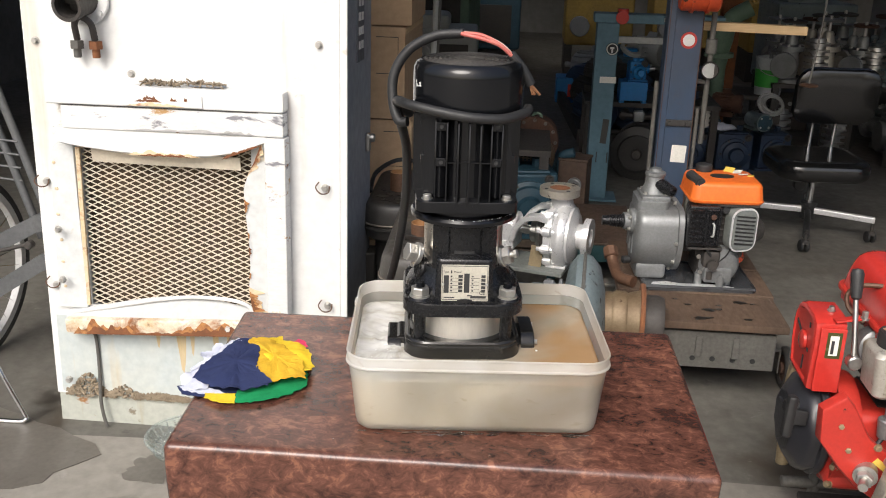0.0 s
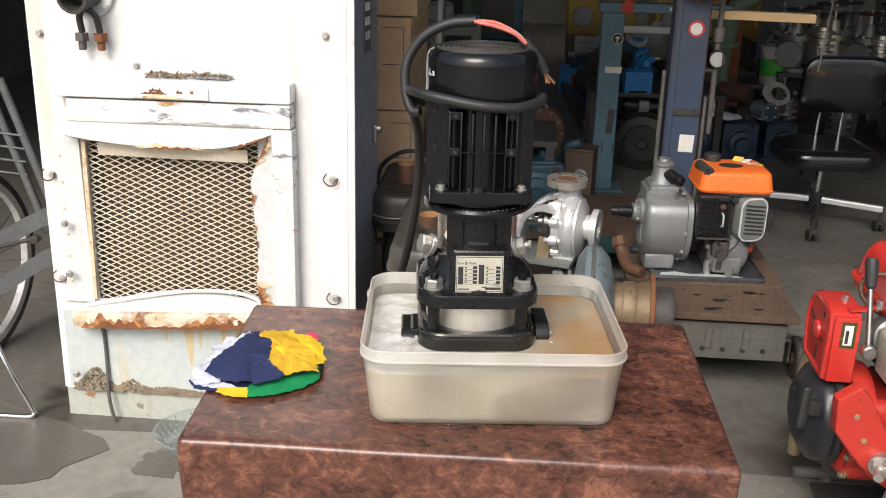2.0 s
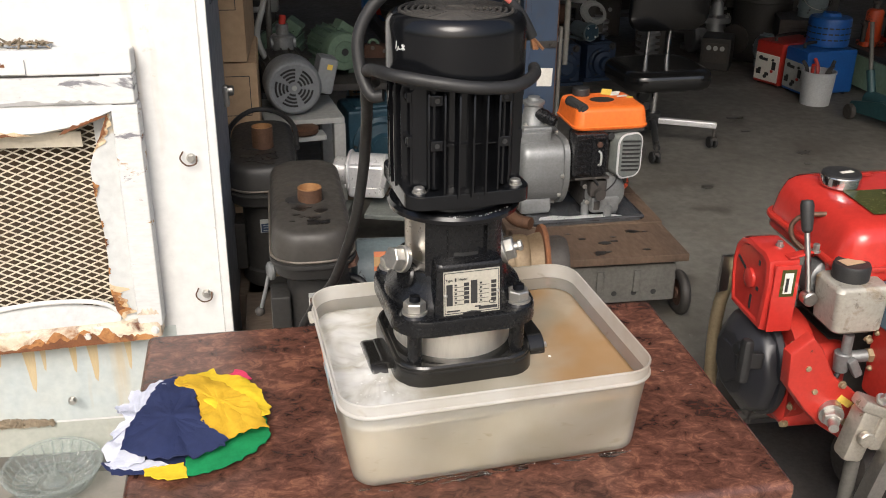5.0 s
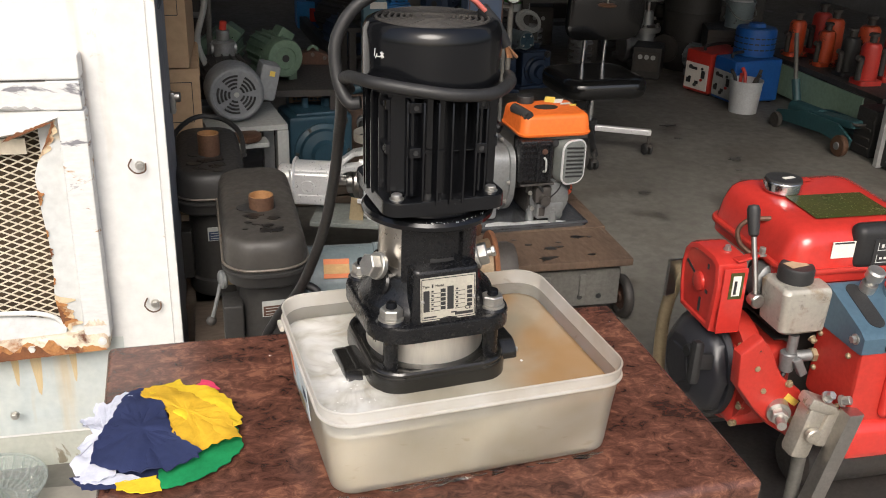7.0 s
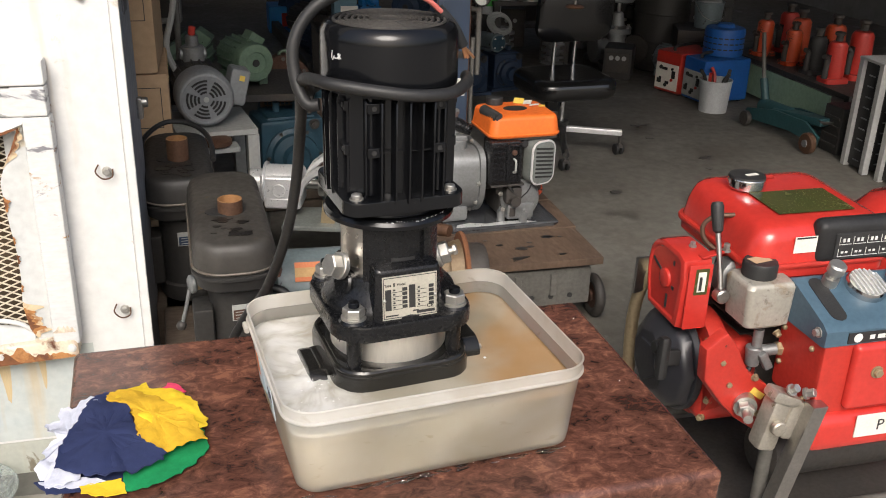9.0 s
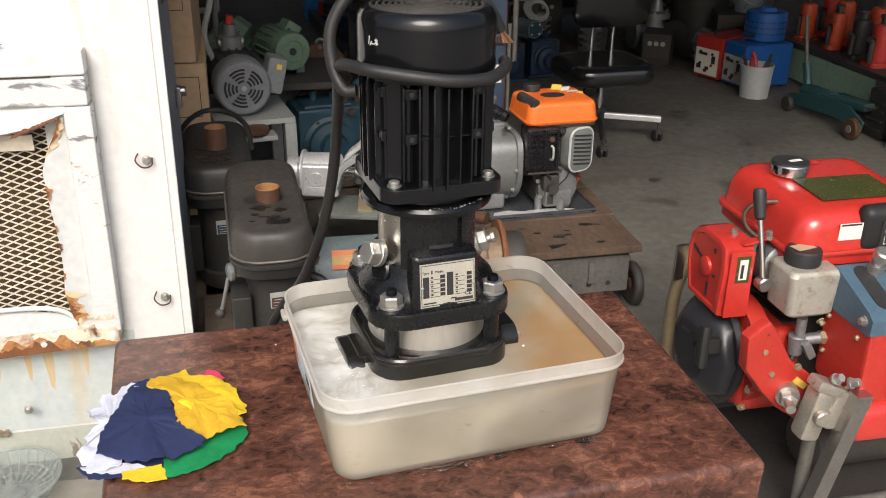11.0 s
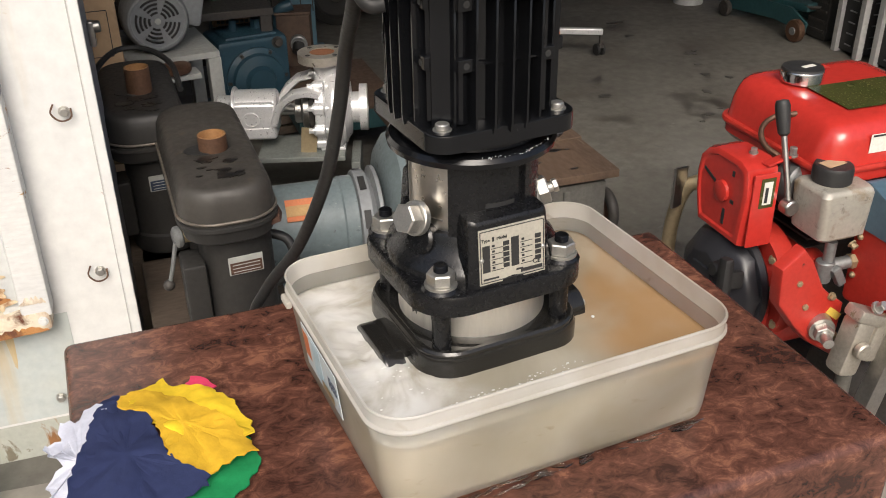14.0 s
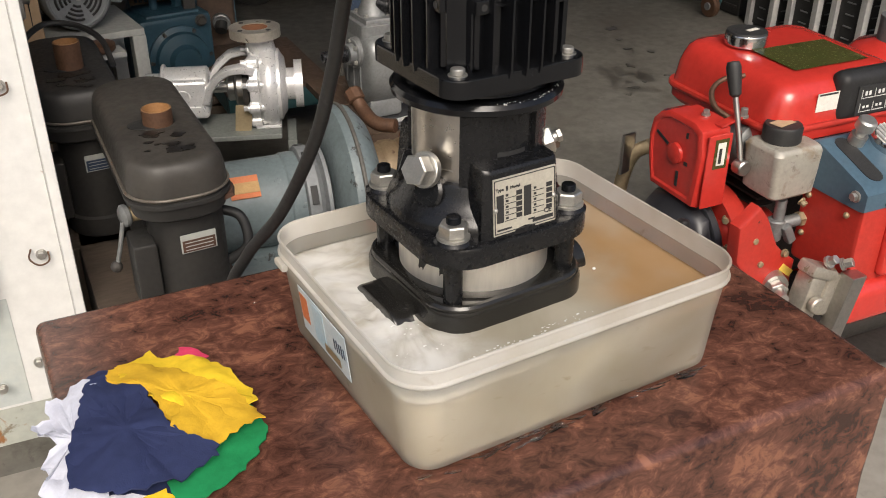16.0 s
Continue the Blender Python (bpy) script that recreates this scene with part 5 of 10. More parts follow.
    part("ink_field", on(0.003, 1.0095, 0.009, 0.033, 0.0006), M["ink"], p)
    part("ink_field", on(-0.0225, 1.0285, 0.002, 0.005, 0.0006), M["ink"], p)
    for k in range(5):
        z = 1.021 - 0.0062 * k
        part("ink_field", on(-0.0075, z, 0.007, 0.0047, 0.0006), M["ink"], p)
        part("ink_field", on(0.0305, z, 0.007, 0.0047, 0.0006), M["ink"], p)
        part("rule", on(-0.018, z - 0.0031, 0.014, 0.0005, 0.0006), M["ink"], p)
        part("rule", on(0.0165, z - 0.0031, 0.014, 0.0005, 0.0006), M["ink"], p)
        part("mark", on(-0.0225, z, 0.003, 0.0022, 0.0006), M["ink"], p)
        part("mark", on(0.0125, z, 0.003, 0.0022, 0.0006), M["ink"], p)
    part("ink_field", on(0.0225, 0.9855, 0.026, 0.004, 0.0006), M["ink"], p)
    part("mark", on(0.008, 0.988, 0.008, 0.0018, 0.0006), M["ink"], p)
    part("mark", on(-0.026, 0.9845, 0.018, 0.0018, 0.0006), M["ink"], p)
    writing("letters", "Type", 0.0048, (-0.0315, -0.0930, Z(1.0285)), (85, 0, 0), M["ink"], p)
    writing("letters", "Model", 0.0048, (-0.0125, -0.0930, Z(1.0285)), (85, 0, 0), M["ink"], p)
    writing("letters", "CE", 0.0082, (0.0285, -0.0960, Z(0.9925)), (85, 0, 0), M["ink"], p)
    for x in (-0.0365, 0.0365):
        part("rivet", Geo().ball((x, -0.0940, Z(1.007)), 0.0028, 10, 6), M["zinc"], p)
    # big collar and motor
    part("collar", Geo().lathe([(0.05, Z(1.1005)), (0.085, Z(1.101)), (0.0905, Z(1.104)), (0.0915, Z(1.110)), (0.088, Z(1.1145)), (0.05, Z(1.116))], n=64), M["black_paint"], t, "black collar flange with white crumbs on it")
    rnd = random.Random(11)
    g = Geo()
    for k in range(46):
        a = radians(rnd.uniform(248, 330))
        g.ball((rnd.uniform(0.083, 0.0885) * math.cos(a), rnd.uniform(0.083, 0.0885) * math.sin(a), Z(1.1145)), rnd.uniform(0.0003, 0.0008), 6, 4)
    part("crumbs", g, M["chalk"], t)
    part("neck", Geo().lathe([(0.07, Z(1.114)), (0.078, Z(1.118)), (0.079, Z(1.128)), (0.07, Z(1.132))], n=48), M["black_paint"], t)
    mt = part("motor", Geo().slab(round_rect(0.168, 0.168, 0.024, 6), Z(1.127), Z(1.146), bev=0.003).lathe([(0.083, Z(1.135)), (0.0840, Z(1.1455)), (0.0775, Z(1.1475)), (0.0705, Z(1.149)), (0.0705, Z(1.284)), (0.07, Z(1.29))], n=64), M["black_paint"], t, "glossy black finned motor body")
    # four banks of upright fins with smooth corner pads between them
    for q in range(4):
        turn = pose(0, 0, 0, 0, 0, 90 * q)
        for u in (-0.0535, -0.0355, -0.0178, 0.0, 0.0178, 0.0355, 0.0535):
            tip = math.sqrt(0.0890**2 - u * u)
            lo = [[(u - w1, -0.045, Z(z)), (u + w1, -0.045, Z(z)), (u + w2, -d, Z(z)), (u - w2, -d, Z(z))] for z, d, w1, w2 in ((1.140, tip - 0.0015, 0.0026, 0.0013), (1.150, tip - 0.0004, 0.0025, 0.0011), (1.274, tip, 0.0025, 0.0011), (1.281, tip - 0.005, 0.0025, 0.0011))]
            part("fin", Geo().ring(lo).turn(turn), M["black_paint"], mt, weigh=False)
        pad = Geo().slab([(-0.0215, -0.0780), (-0.0185, -0.0835), (0.0185, -0.0835), (0.0215, -0.0780), (0.018, -0.05), (-0.018, -0.05)], Z(1.150), Z(1.281)).turn(pose(0, 0, 0, 0, 0, 90 * q + 45))
        part("corner_pad", pad, M["black_paint"], mt)
        for u in (-0.0445, 0.0445):
            for z in (1.2095, 1.2675):
                b = part("boss", Geo().box((u, -0.0700, Z(z)), (0.0165, 0.014, 0.0135), 0.0015).turn(turn), M["black_paint"], mt)
                if q in (0, 1, 3):
                    part("boss_hole", Geo().cyl((u, -0.0765, Z(z)), (u, -0.0775, Z(z)), 0.0034, n=12).turn(turn), M["ink"], b)
        part("casting_line", Geo().box((0, -0.0725, Z(1.2085)), (0.074, 0.006, 0.0018), 0).turn(turn), M["black_paint"], mt)
    for a in (225, 315, 45, 135):
        x, y = 0.092 * math.cos(radians(a)), 0.092 * math.sin(radians(a))
        part("motor_bolt", Geo().cyl((x, y, Z(1.144)), (x, y, Z(1.147)), 0.0095, n=20).cyl((x, y, Z(1.147)), (x, y, Z(1.153)), 0.0072, n=18, bev=0.001).cyl((x, y, Z(1.1528)), (x, y, Z(1.1531)), 0.0035, n=6), M["zinc"], mt, "steel socket screw")
    part("fan_cowl", Geo().lathe([(0.084, Z(1.278)), (0.0895, Z(1.280)), (0.0905, Z(1.286)), (0.0905, Z(1.342)), (0.0895, Z(1.352)), (0.085, Z(1.3605)), (0.078, Z(1.364)), (0.076, Z(1.3625)), (0.02, Z(1.3625))], n=72), M["black_paint"], mt, "glossy black fan cowl")
    g = Geo()
    for r in (0.072, 0.064, 0.056, 0.048, 0.040, 0.032):
        g.torus((0, 0, Z(1.3635)), r, 0.0021, n=56, m=6)
    for k in range(8):
        a = 2 * math.pi * k / 8
        g.box((0.05 * math.cos(a), 0.05 * math.sin(a), Z(1.3635)), (0.05, 0.004, 0.003), 0.001, rot=(0, 0, math.degrees(a)))
    g.lathe([(0.026, Z(1.3625)), (0.025, Z(1.3665)), (0.015, Z(1.3665)), (0.013, Z(1.3645)), (0.001, Z(1.3645))], n=32)
    part("fan_grille", g, M["cowl_top"], mt, "dusty concentric fan grille")
    # white hand marking on the cowl
    for k, (a, z, w, ro) in enumerate(((208.5, 1.328, 0.008, 40), (208.8, 1.328, 0.008, -40), (208.6, 1.328, 0.008, 90), (204.5, 1.325, 0.006, 0), (202, 1.325, 0.007, 60), (200, 1.329, 0.010, 80))):
        c, s = math.cos(radians(a)), math.sin(radians(a))
        part("chalk_mark", Geo().box((0, 0, 0), (0.0005, w, 0.0013), 0, rot=(ro, 0, 0)).turn(pose(0.0907 * c, 0.0907 * s, Z(z), 0, 0, a)), M["chalk"], mt)
    return t


upright_pump()


def motor_cable():
    t = thing("power_cable", (0.0, 0.0, 0.0), "thick black power cable slung round the motor, bare wire ends", "cable")
    c = Geo().tube([(0.045, 1.50, 1.404), (0.0, 1.505, 1.398), (-0.042, 1.505, 1.375), (-0.067, 1.50, 1.335), (-0.067, 1.49, 1.29), (-0.055, 1.475, 1.262), (-0.04, 1.47, 1.262)], 0.0082, 14)
    part("arc", c, M["rubber"], t)
    c = Geo().tube([(-0.045, 1.54, 1.262), (-0.058, 1.51, 1.278), (-0.056, 1.465, 1.297), (-0.03, 1.417, 1.300), (0.02, 1.399, 1.294), (0.07, 1.394, 1.288), (0.118, 1.411, 1.285), (0.150, 1.450, 1.288), (0.156, 1.476, 1.291)], 0.0080, 14)
    part("strap", c, M["rubber"], t)
    c = Geo().tube([(-0.062, 1.49, 1.29), (-0.058, 1.52, 1.25), (-0.055, 1.58, 1.19), (-0.060, 1.62, 1.10), (-0.075, 1.66, 1.0), (-0.105, 1.73, 0.88), (-0.145, 1.785, 0.795), (-0.17, 1.825, 0.70), (-0.17, 1.86, 0.45)], 0.0082, 14)
    part("tail", c, M["rubber"], t)
    for k, (mt, dy) in enumerate((("red_wire", 0), ("white_wire", 0.006), ("red_wire", -0.007))):
        c = Geo().tube([(0.042, 1.50 + dy, 1.404), (0.075, 1.50 + dy * 1.6, 1.402 - 0.002 * k), (0.105, 1.50 + dy * 1.3, 1.388), (0.125, 1.50 + dy, 1.372)], 0.0032, 8)
        part("wire", c, M[mt], t, "stripped inner wire")
    part("sleeve_end", Geo().tube([(0.122, 1.50, 1.374), (0.142, 1.502, 1.352), (0.158, 1.504, 1.325)], 0.0085, 12), M["rubber"], t)
    for dx in (0, 0.008, -0.004):
        part("bare_end", Geo().tube([(0.157, 1.504, 1.327), (0.166 + dx, 1.502, 1.309)], 0.0022, 6, smooth=1), M["copper"], t)
    return t


motor_cable()


# ---------- the patchwork rag ----------
def rag():
    t = thing("cloth_rag", (-0.322, 1.49, 0.777), "crumpled patchwork rag of navy, yellow, green and white cloth", "rag", rz=0)

    def patch(name, outline, mat, lift, seed, puff=0.012, wave=1.0, fringe=0.0):
        rnd = random.Random(seed)
        n = len(outline)
        pts = []
        for i in range(n):
            a, b = Vector(outline[i]), Vector(outline[(i + 1) % n])
            m = max(2, int((b - a).length / 0.006))
            for k in range(m):
                p = a.lerp(b, k / m)
                d = (b - a).normalized()
                j = 0.0016 * math.sin(k * 2.1 + seed) + rnd.uniform(-1, 1) * (0.0012 + fringe)
                pts.append(p + Vector((-d.y, d.x)) * j)
        cx = sum((p for p in pts), Vector((0, 0))) / len(pts)
        g = Geo()
        loops = []

        def hgt(p, k):
            q = Vector((p.x, p.y, seed * 0.7))
            r = max(0.0, 1 - (p.length / 0.145) ** 2)
            h = puff * r + wave * (0.0035 * noise.noise(q * 28) + 0.0020 * noise.noise(q * 70) + 0.004 * abs(noise.noise(q * 14)))
            return max(0.0, h) + lift

        for k in (1.0, 0.93, 0.82, 0.68, 0.52, 0.35, 0.18, 0.04):
            loops.append([Vector(((cx + (p - cx) * k).x, (cx + (p - cx) * k).y, hgt(cx + (p - cx) * k, k) + 0.0016)) for p in pts])
        under = [[Vector((p.x, p.y, p.z - 0.0016)) for p in lo] for lo in (loops[0], loops[-1])]
        g.ring([under[1], under[0]] + loops)
        part(name, g, M[mat], t, sharp=70)

    patch("white_cloth", [(-0.053, 0.104), (-0.073, 0.099), (-0.084, 0.083), (-0.103, 0.087), (-0.100, 0.058), (-0.122, 0.056), (-0.107, 0.028), (-0.099, 0.005), (-0.112, -0.014), (-0.107, -0.035), (-0.119, -0.06), (-0.110, -0.088), (-0.097, -0.102), (-0.06, -0.098), (-0.05, -0.05), (-0.04, 0.03)], "cloth_white", 0.001, 2, 0.012, 3.0, 0.002)
    patch("green_cloth", [(-0.004, -0.095), (0.002, -0.129), (0.036, -0.124), (0.060, -0.112), (0.082, -0.093), (0.110, -0.055), (0.109, -0.040), (0.100, 0.002), (0.06, -0.02), (0.03, -0.06)], "cloth_green", 0.001, 1, 0.006)
    patch("yellow_hem", [(-0.058, -0.106), (-0.005, -0.098), (0.003, -0.132), (-0.022, -0.136), (-0.054, -0.122)], "cloth_yellow", 0.003, 3, 0.0, 0.8)
    patch("pink_cloth", [(0.040, 0.102), (0.052, 0.131), (0.064, 0.124), (0.081, 0.094), (0.06, 0.08)], "cloth_pink", 0.007, 4, 0.006)
    patch("navy_tip", [(-0.066, 0.075), (-0.056, 0.112), (-0.042, 0.126), (-0.018, 0.112), (-0.02, 0.075)], "cloth_navy", 0.003, 6, 0.012)
    patch("yellow_cloth", [(-0.024, 0.111), (-0.002, 0.116), (0.018, 0.136), (0.029, 0.109), (0.040, 0.108), (0.072, 0.090), (0.096, 0.057), (0.099, 0.027), (0.110, 0.014), (0.109, -0.017), (0.06, -0.03), (0.01, 0.02), (-0.02, 0.07)], "cloth_yellow", 0.005, 7, 0.016, 1.6)
    patch("ochre_cloth", [(-0.043, 0.088), (-0.021, 0.110), (0.015, 0.095), (0.050, 0.058), (0.090, 0.005), (0.108, -0.046), (0.074, -0.063), (0.051, -0.072), (0.026, -0.054), (0.015, -0.034), (0.009, -0.001), (0.002, 0.042), (-0.016, 0.058)], "cloth_ochre", 0.008, 8, 0.016, 1.6)
    patch("navy_under", [(-0.118, -0.082), (-0.06, -0.070), (0.01, -0.075), (0.012, -0.108), (-0.050, -0.116), (-0.098, -0.110)], "cloth_navy", 0.0004, 8, 0.0, 0.5)
    patch("white_strip", [(-0.112, -0.085), (-0.05, -0.088), (-0.025, -0.100), (-0.052, -0.108), (-0.100, -0.100)], "cloth_white", 0.0024, 9, 0.002, 0.7)
    patch("navy_cloth", [(-0.058, 0.086), (-0.038, 0.093), (-0.02, 0.080), (-0.016, 0.060), (-0.002, 0.052), (0.006, 0.009), (0.011, -0.018), (0.024, -0.048), (0.053, -0.074), (0.050, -0.087), (0.009, -0.108), (-0.05, -0.100), (-0.092, -0.072), (-0.089, -0.03), (-0.074, 0.024)], "cloth_navy", 0.0085, 9, 0.016, 1.6)
    return t


rag()


def spills():
    rnd = random.Random(8)
    for k in range(64):
        if k < 50:
            u = rnd.random() if k % 3 else 0.25 + 0.4 * rnd.random()
            x, y = 0.100 + (-0.195 + 0.38 * u), 1.310 + 0.038 * u + rnd.gauss(-0.006, 0.004)
        else:
            x, y = rnd.uniform(-0.2, 0.45), rnd.uniform(1.25, 1.75)
            if -0.14 < x < 0.32 and 1.29 < y < 1.68:
                continue
        w = rnd.uniform(0.003, 0.014) if k < 50 else rnd.uniform(0.001, 0.004)
        g = Geo().ball((0, 0, 0), 1.0, 10, 6, (w, w * rnd.uniform(0.15, 0.35), 0.0006))
        ob = part("water_drop", g, M["droplet"], None)
        ob.matrix_basis = pose(x, y, 0.7762, 0, 0, rnd.uniform(-12, 24))
        tagged(ob, "small spill of clear water on the vinyl", "water drop", "spilt drops")


spills()


def glass_bowl():
    t = thing("glass_bowl", (-0.828, 2.412, 0.0), "clear ribbed glass bowl standing on the concrete", "bowl")
    g = Geo().pipe([(0.001, 0.010), (0.06, 0.012), (0.098, 0.026), (0.118, 0.062)], [(0.001, 0.004), (0.062, 0.004), (0.102, 0.021), (0.124, 0.062)], n=56)
    part("bowl", g, M["bowl_glass"], t)
    part("ribs", Geo().pipe([(0.1165, 0.0621), (0.1170, 0.066), (0.1205, 0.068)], [(0.1255, 0.0621), (0.1258, 0.066), (0.1215, 0.068)], n=48), M["bowl_glass"], t, "thick moulded glass rim")
    part("centre_cone", Geo().lathe([(0.03, 0.0125), (0.018, 0.02), (0.012, 0.045), (0.004, 0.06)], n=24), M["bowl_glass"], t)
    for r, z in ((0.045, 0.0135), (0.075, 0.0185), (0.099, 0.030)):
        part("ring", Geo().torus((0, 0, z), r, 0.0030, n=48, m=8), M["bowl_glass"], t)
    for k in range(28):
        a = 2 * math.pi * k / 28
        c, q = math.cos(a), math.sin(a)
        part("flute", Geo().tube([(0.052 * c, 0.052 * q, 0.0145), (0.085 * c, 0.085 * q, 0.0225), (0.101 * c, 0.101 * q, 0.034), (0.1165 * c, 0.1165 * q, 0.058)], 0.0026, 6, smooth=3), M["bowl_glass"], t)
    return t


glass_bowl()


# ---------- the red engine-driven fire pump ----------
def red_engine():
    ox, oy = 1.12, 2.08
    t = thing("fire_pump", (ox, oy, 0.0), "red engine-driven portable fire pump with black recoil starter", "engine")

    def P(x, y, z):
        return (x - ox, y - oy, z)

    # fuel tank: rounded, wider at the seam, sloping top
    g = Geo()

    def lo(x0, x1, y0, y1, r, z, dz=0.0):
        return [P(a, b, z + dz * (b - (y0 + y1) / 2)) for a, b in round_rect(x1 - x0, y1 - y0, r, 6, (x0 + x1) / 2, (y0 + y1) / 2)]

    g.ring([lo(1.012, 1.372, 2.02, 2.375, 0.05, 0.655), lo(1.002, 1.38, 2.008, 2.388, 0.055, 0.667), lo(1.002, 1.38, 2.008, 2.388, 0.055, 0.69), lo(1.014, 1.376, 2.014, 2.384, 0.05, 0.745), lo(1.022, 1.372, 2.019, 2.379, 0.047, 0.764, 0.01), lo(1.030, 1.366, 2.027, 2.372, 0.043, 0.778, 0.025), lo(1.042, 1.356, 2.040, 2.360, 0.038, 0.788, 0.03), lo(1.060, 1.340, 2.060, 2.345, 0.032, 0.793, 0.03), lo(1.09, 1.31, 2.095, 2.315, 0.03, 0.795, 0.03)])
    tank = part("fuel_tank", g, M["red_paint"], t, "glossy red fuel tank")
    g = Geo().ring([lo(0.994, 1.386, 2.002, 2.394, 0.062, 0.690), lo(0.992, 1.388, 2.0, 2.396, 0.063, 0.694), lo(0.992, 1.388, 2.0, 2.396, 0.063, 0.698), lo(0.994, 1.386, 2.002, 2.394, 0.062, 0.702)])
    part("seam", g, M["red_dull"], tank)
    c = P(1.120, 2.262, 0.800)
    cap = part("tank_cap", Geo().lathe([(0.046, 0), (0.047, 0.004), (0.047, 0.022), (0.045, 0.026)], c, n=40), M["chrome"], tank, "chrome filler cap with black top")
    part("cap_top", Geo().lathe([(0.0455, 0.026), (0.044, 0.031), (0.02, 0.034), (0.001, 0.034)], c, n=40), M["ink"], cap)
    part("cap_sticker", Geo().box((c[0] + 0.005, c[1] - 0.012, 0.8345), (0.034, 0.012, 0.0006), 0, rot=(2, 0, 10)), M["white_label"], cap)
    part("tank_sticker", Geo().box(P(1.205, 2.150, 0.7972), (0.205, 0.135, 0.0008), 0.0, rot=(1.9, 0, 0)), M["mottled_green_sticker"], tank, "worn dark green sticker, a grass reflection mottled into its colour")
    part("tank_slot", Geo().box(P(1.215, 2.31, 0.8030), (0.03, 0.016, 0.0012), 0, rot=(1.7, 0, 8)), M["red_dull"], tank)
    lb = part("warning_label", Geo().box(P(1.135, 2.0105, 0.745), (0.058, 0.0012, 0.040), 0), M["white_label"], tank, "white warning label")
    part("bar", Geo().box(P(1.135, 2.0097, 0.7615), (0.050, 0.0008, 0.004), 0), M["ink"], lb)
    # black instruction panel
    g = Geo().box(P(1.275, 2.024, 0.746), (0.225, 0.05, 0.110), 0.022, seg=3)
    pn = part("panel", g, M["rubber"], tank, "black moulded instruction panel")
    part("panel_inset", Geo().box(P(1.283, 1.998, 0.739), (0.160, 0.006, 0.066), 0.004), M["ink"], pn)
    for i in range(4):
        for j in range(2):
            x, z = 1.230 + i * 0.037, 0.754 - j * 0.03
            part("picture_box", Geo().box(P(x, 1.9945, z - 0.009), (0.032, 0.0012, 0.001), 0), M["chalk"], pn)
            part("picture_box", Geo().box(P(x - 0.017, 1.9945, z), (0.001, 0.0012, 0.02), 0), M["chalk"], pn)
            for k in range(2):
                part("picture_box", Geo().box(P(x - 0.006 + 0.011 * k, 1.9945, z + 0.001), (0.006, 0.0012, 0.009 - 0.004 * j), 0), M["chalk"], pn)
    # shroud facing the table, with raised rim and slots
    out = [(0.86 * a, 0.82 * b) for a, b in ((-0.10, -0.115), (0.075, -0.115), (0.095, -0.04), (0.10, 0.02), (0.09, 0.07), (0.062, 0.10), (0.02, 0.115), (-0.075, 0.115), (-0.105, 0.10), (-0.115, 0.04))]
    g = Geo()
    prof = [(y, z) for y, z in out]
    cy, cz = 2.150, 0.622
    lo2 = []
    for x, k in ((0.930, 1.0), (0.875, 1.0), (0.862, 0.965), (0.859, 0.90), (0.859, 0.84), (0.863, 0.80), (0.863, 0.1)):
        lo2.append([P(x, cy + a * k, cz + b * k) for a, b in prof])
    g.ring(lo2)
    sh = part("shroud", g, M["red_paint"], t, "red cooling shroud with pressed rim")
    part("shroud_boss", Geo().lathe([(0.024, 0), (0.023, 0.007), (0.015, 0.010), (0.001, 0.010)], P(0.862, 2.137, 0.628), (-1, 0, 0), 24), M["red_paint"], sh)
    for dy, dz, w, h, r in ((0.05, 0.018, 0.045, 0.007, 20), (-0.03, 0.05, 0.007, 0.012, 0), (-0.035, -0.012, 0.011, 0.008, 0), (-0.012, -0.055, 0.008, 0.035, 0)):
        part("slot", Geo().box(P(0.8618, 2.137 + dy, 0.628 + dz), (0.002, w, h), 0.0005, rot=(r, 0, 0)), M["ink"], sh)
    g = Geo().box(P(0.899, 2.048, 0.615), (0.060, 0.006, 0.165), 0.003)
    part("shroud_edge", g, M["red_paint"], sh)
    st = part("edge_sticker", Geo().box(P(0.902, 2.0442, 0.655), (0.034, 0.001, 0.066), 0), M["mottled_green_sticker"], sh)
    part("bar", Geo().box(P(0.902, 2.0432, 0.655), (0.02, 0.001, 0.05), 0), M["white_label"], st)
    part("bar", Geo().box(P(0.899, 2.0424, 0.651), (0.007, 0.001, 0.034), 0), M["ink"], st)
    # recoil starter: bulging black housing facing the same way
    c = P(0.925, 2.140, 0.404)
    def face(r, n, d, turn):
        return [(c[0] - d, c[1] + r * math.cos(turn + 2 * math.pi * k / n), c[2] + r * math.sin(turn + 2 * math.pi * k / n)) for k in range(n)]

    g = Geo().lathe([(0.128, 0.0), (0.133, 0.006), (0.132, 0.020), (0.126, 0.024), (0.05, 0.024)], c, (-1, 0, 0), 40)
    g.ring([face(0.130, 9, 0.016, 0.25), face(0.127, 9, 0.040, 0.25), face(0.119, 9, 0.055, 0.25), face(0.082, 9, 0.081, 0.25), face(0.074, 9, 0.083, 0.25), face(0.02, 9, 0.083, 0.25)])
    rc = part("recoil_starter", g, M["starter_black"], t, "black faceted recoil starter housing with pull handle")
    part("cover_step", Geo().ring([face(0.058, 5, 0.080, 0.9), face(0.056, 5, 0.088, 0.9), face(0.052, 5, 0.090, 0.9), face(0.01, 5, 0.090, 0.9)]), M["starter_black"], rc)
    part("hub", Geo().cyl((c[0] - 0.06, c[1] - 0.052, c[2] + 0.062), (c[0] - 0.100, c[1] - 0.054, c[2] + 0.066), 0.020, 0.017, n=20, bev=0.004), M["rubber"], rc)
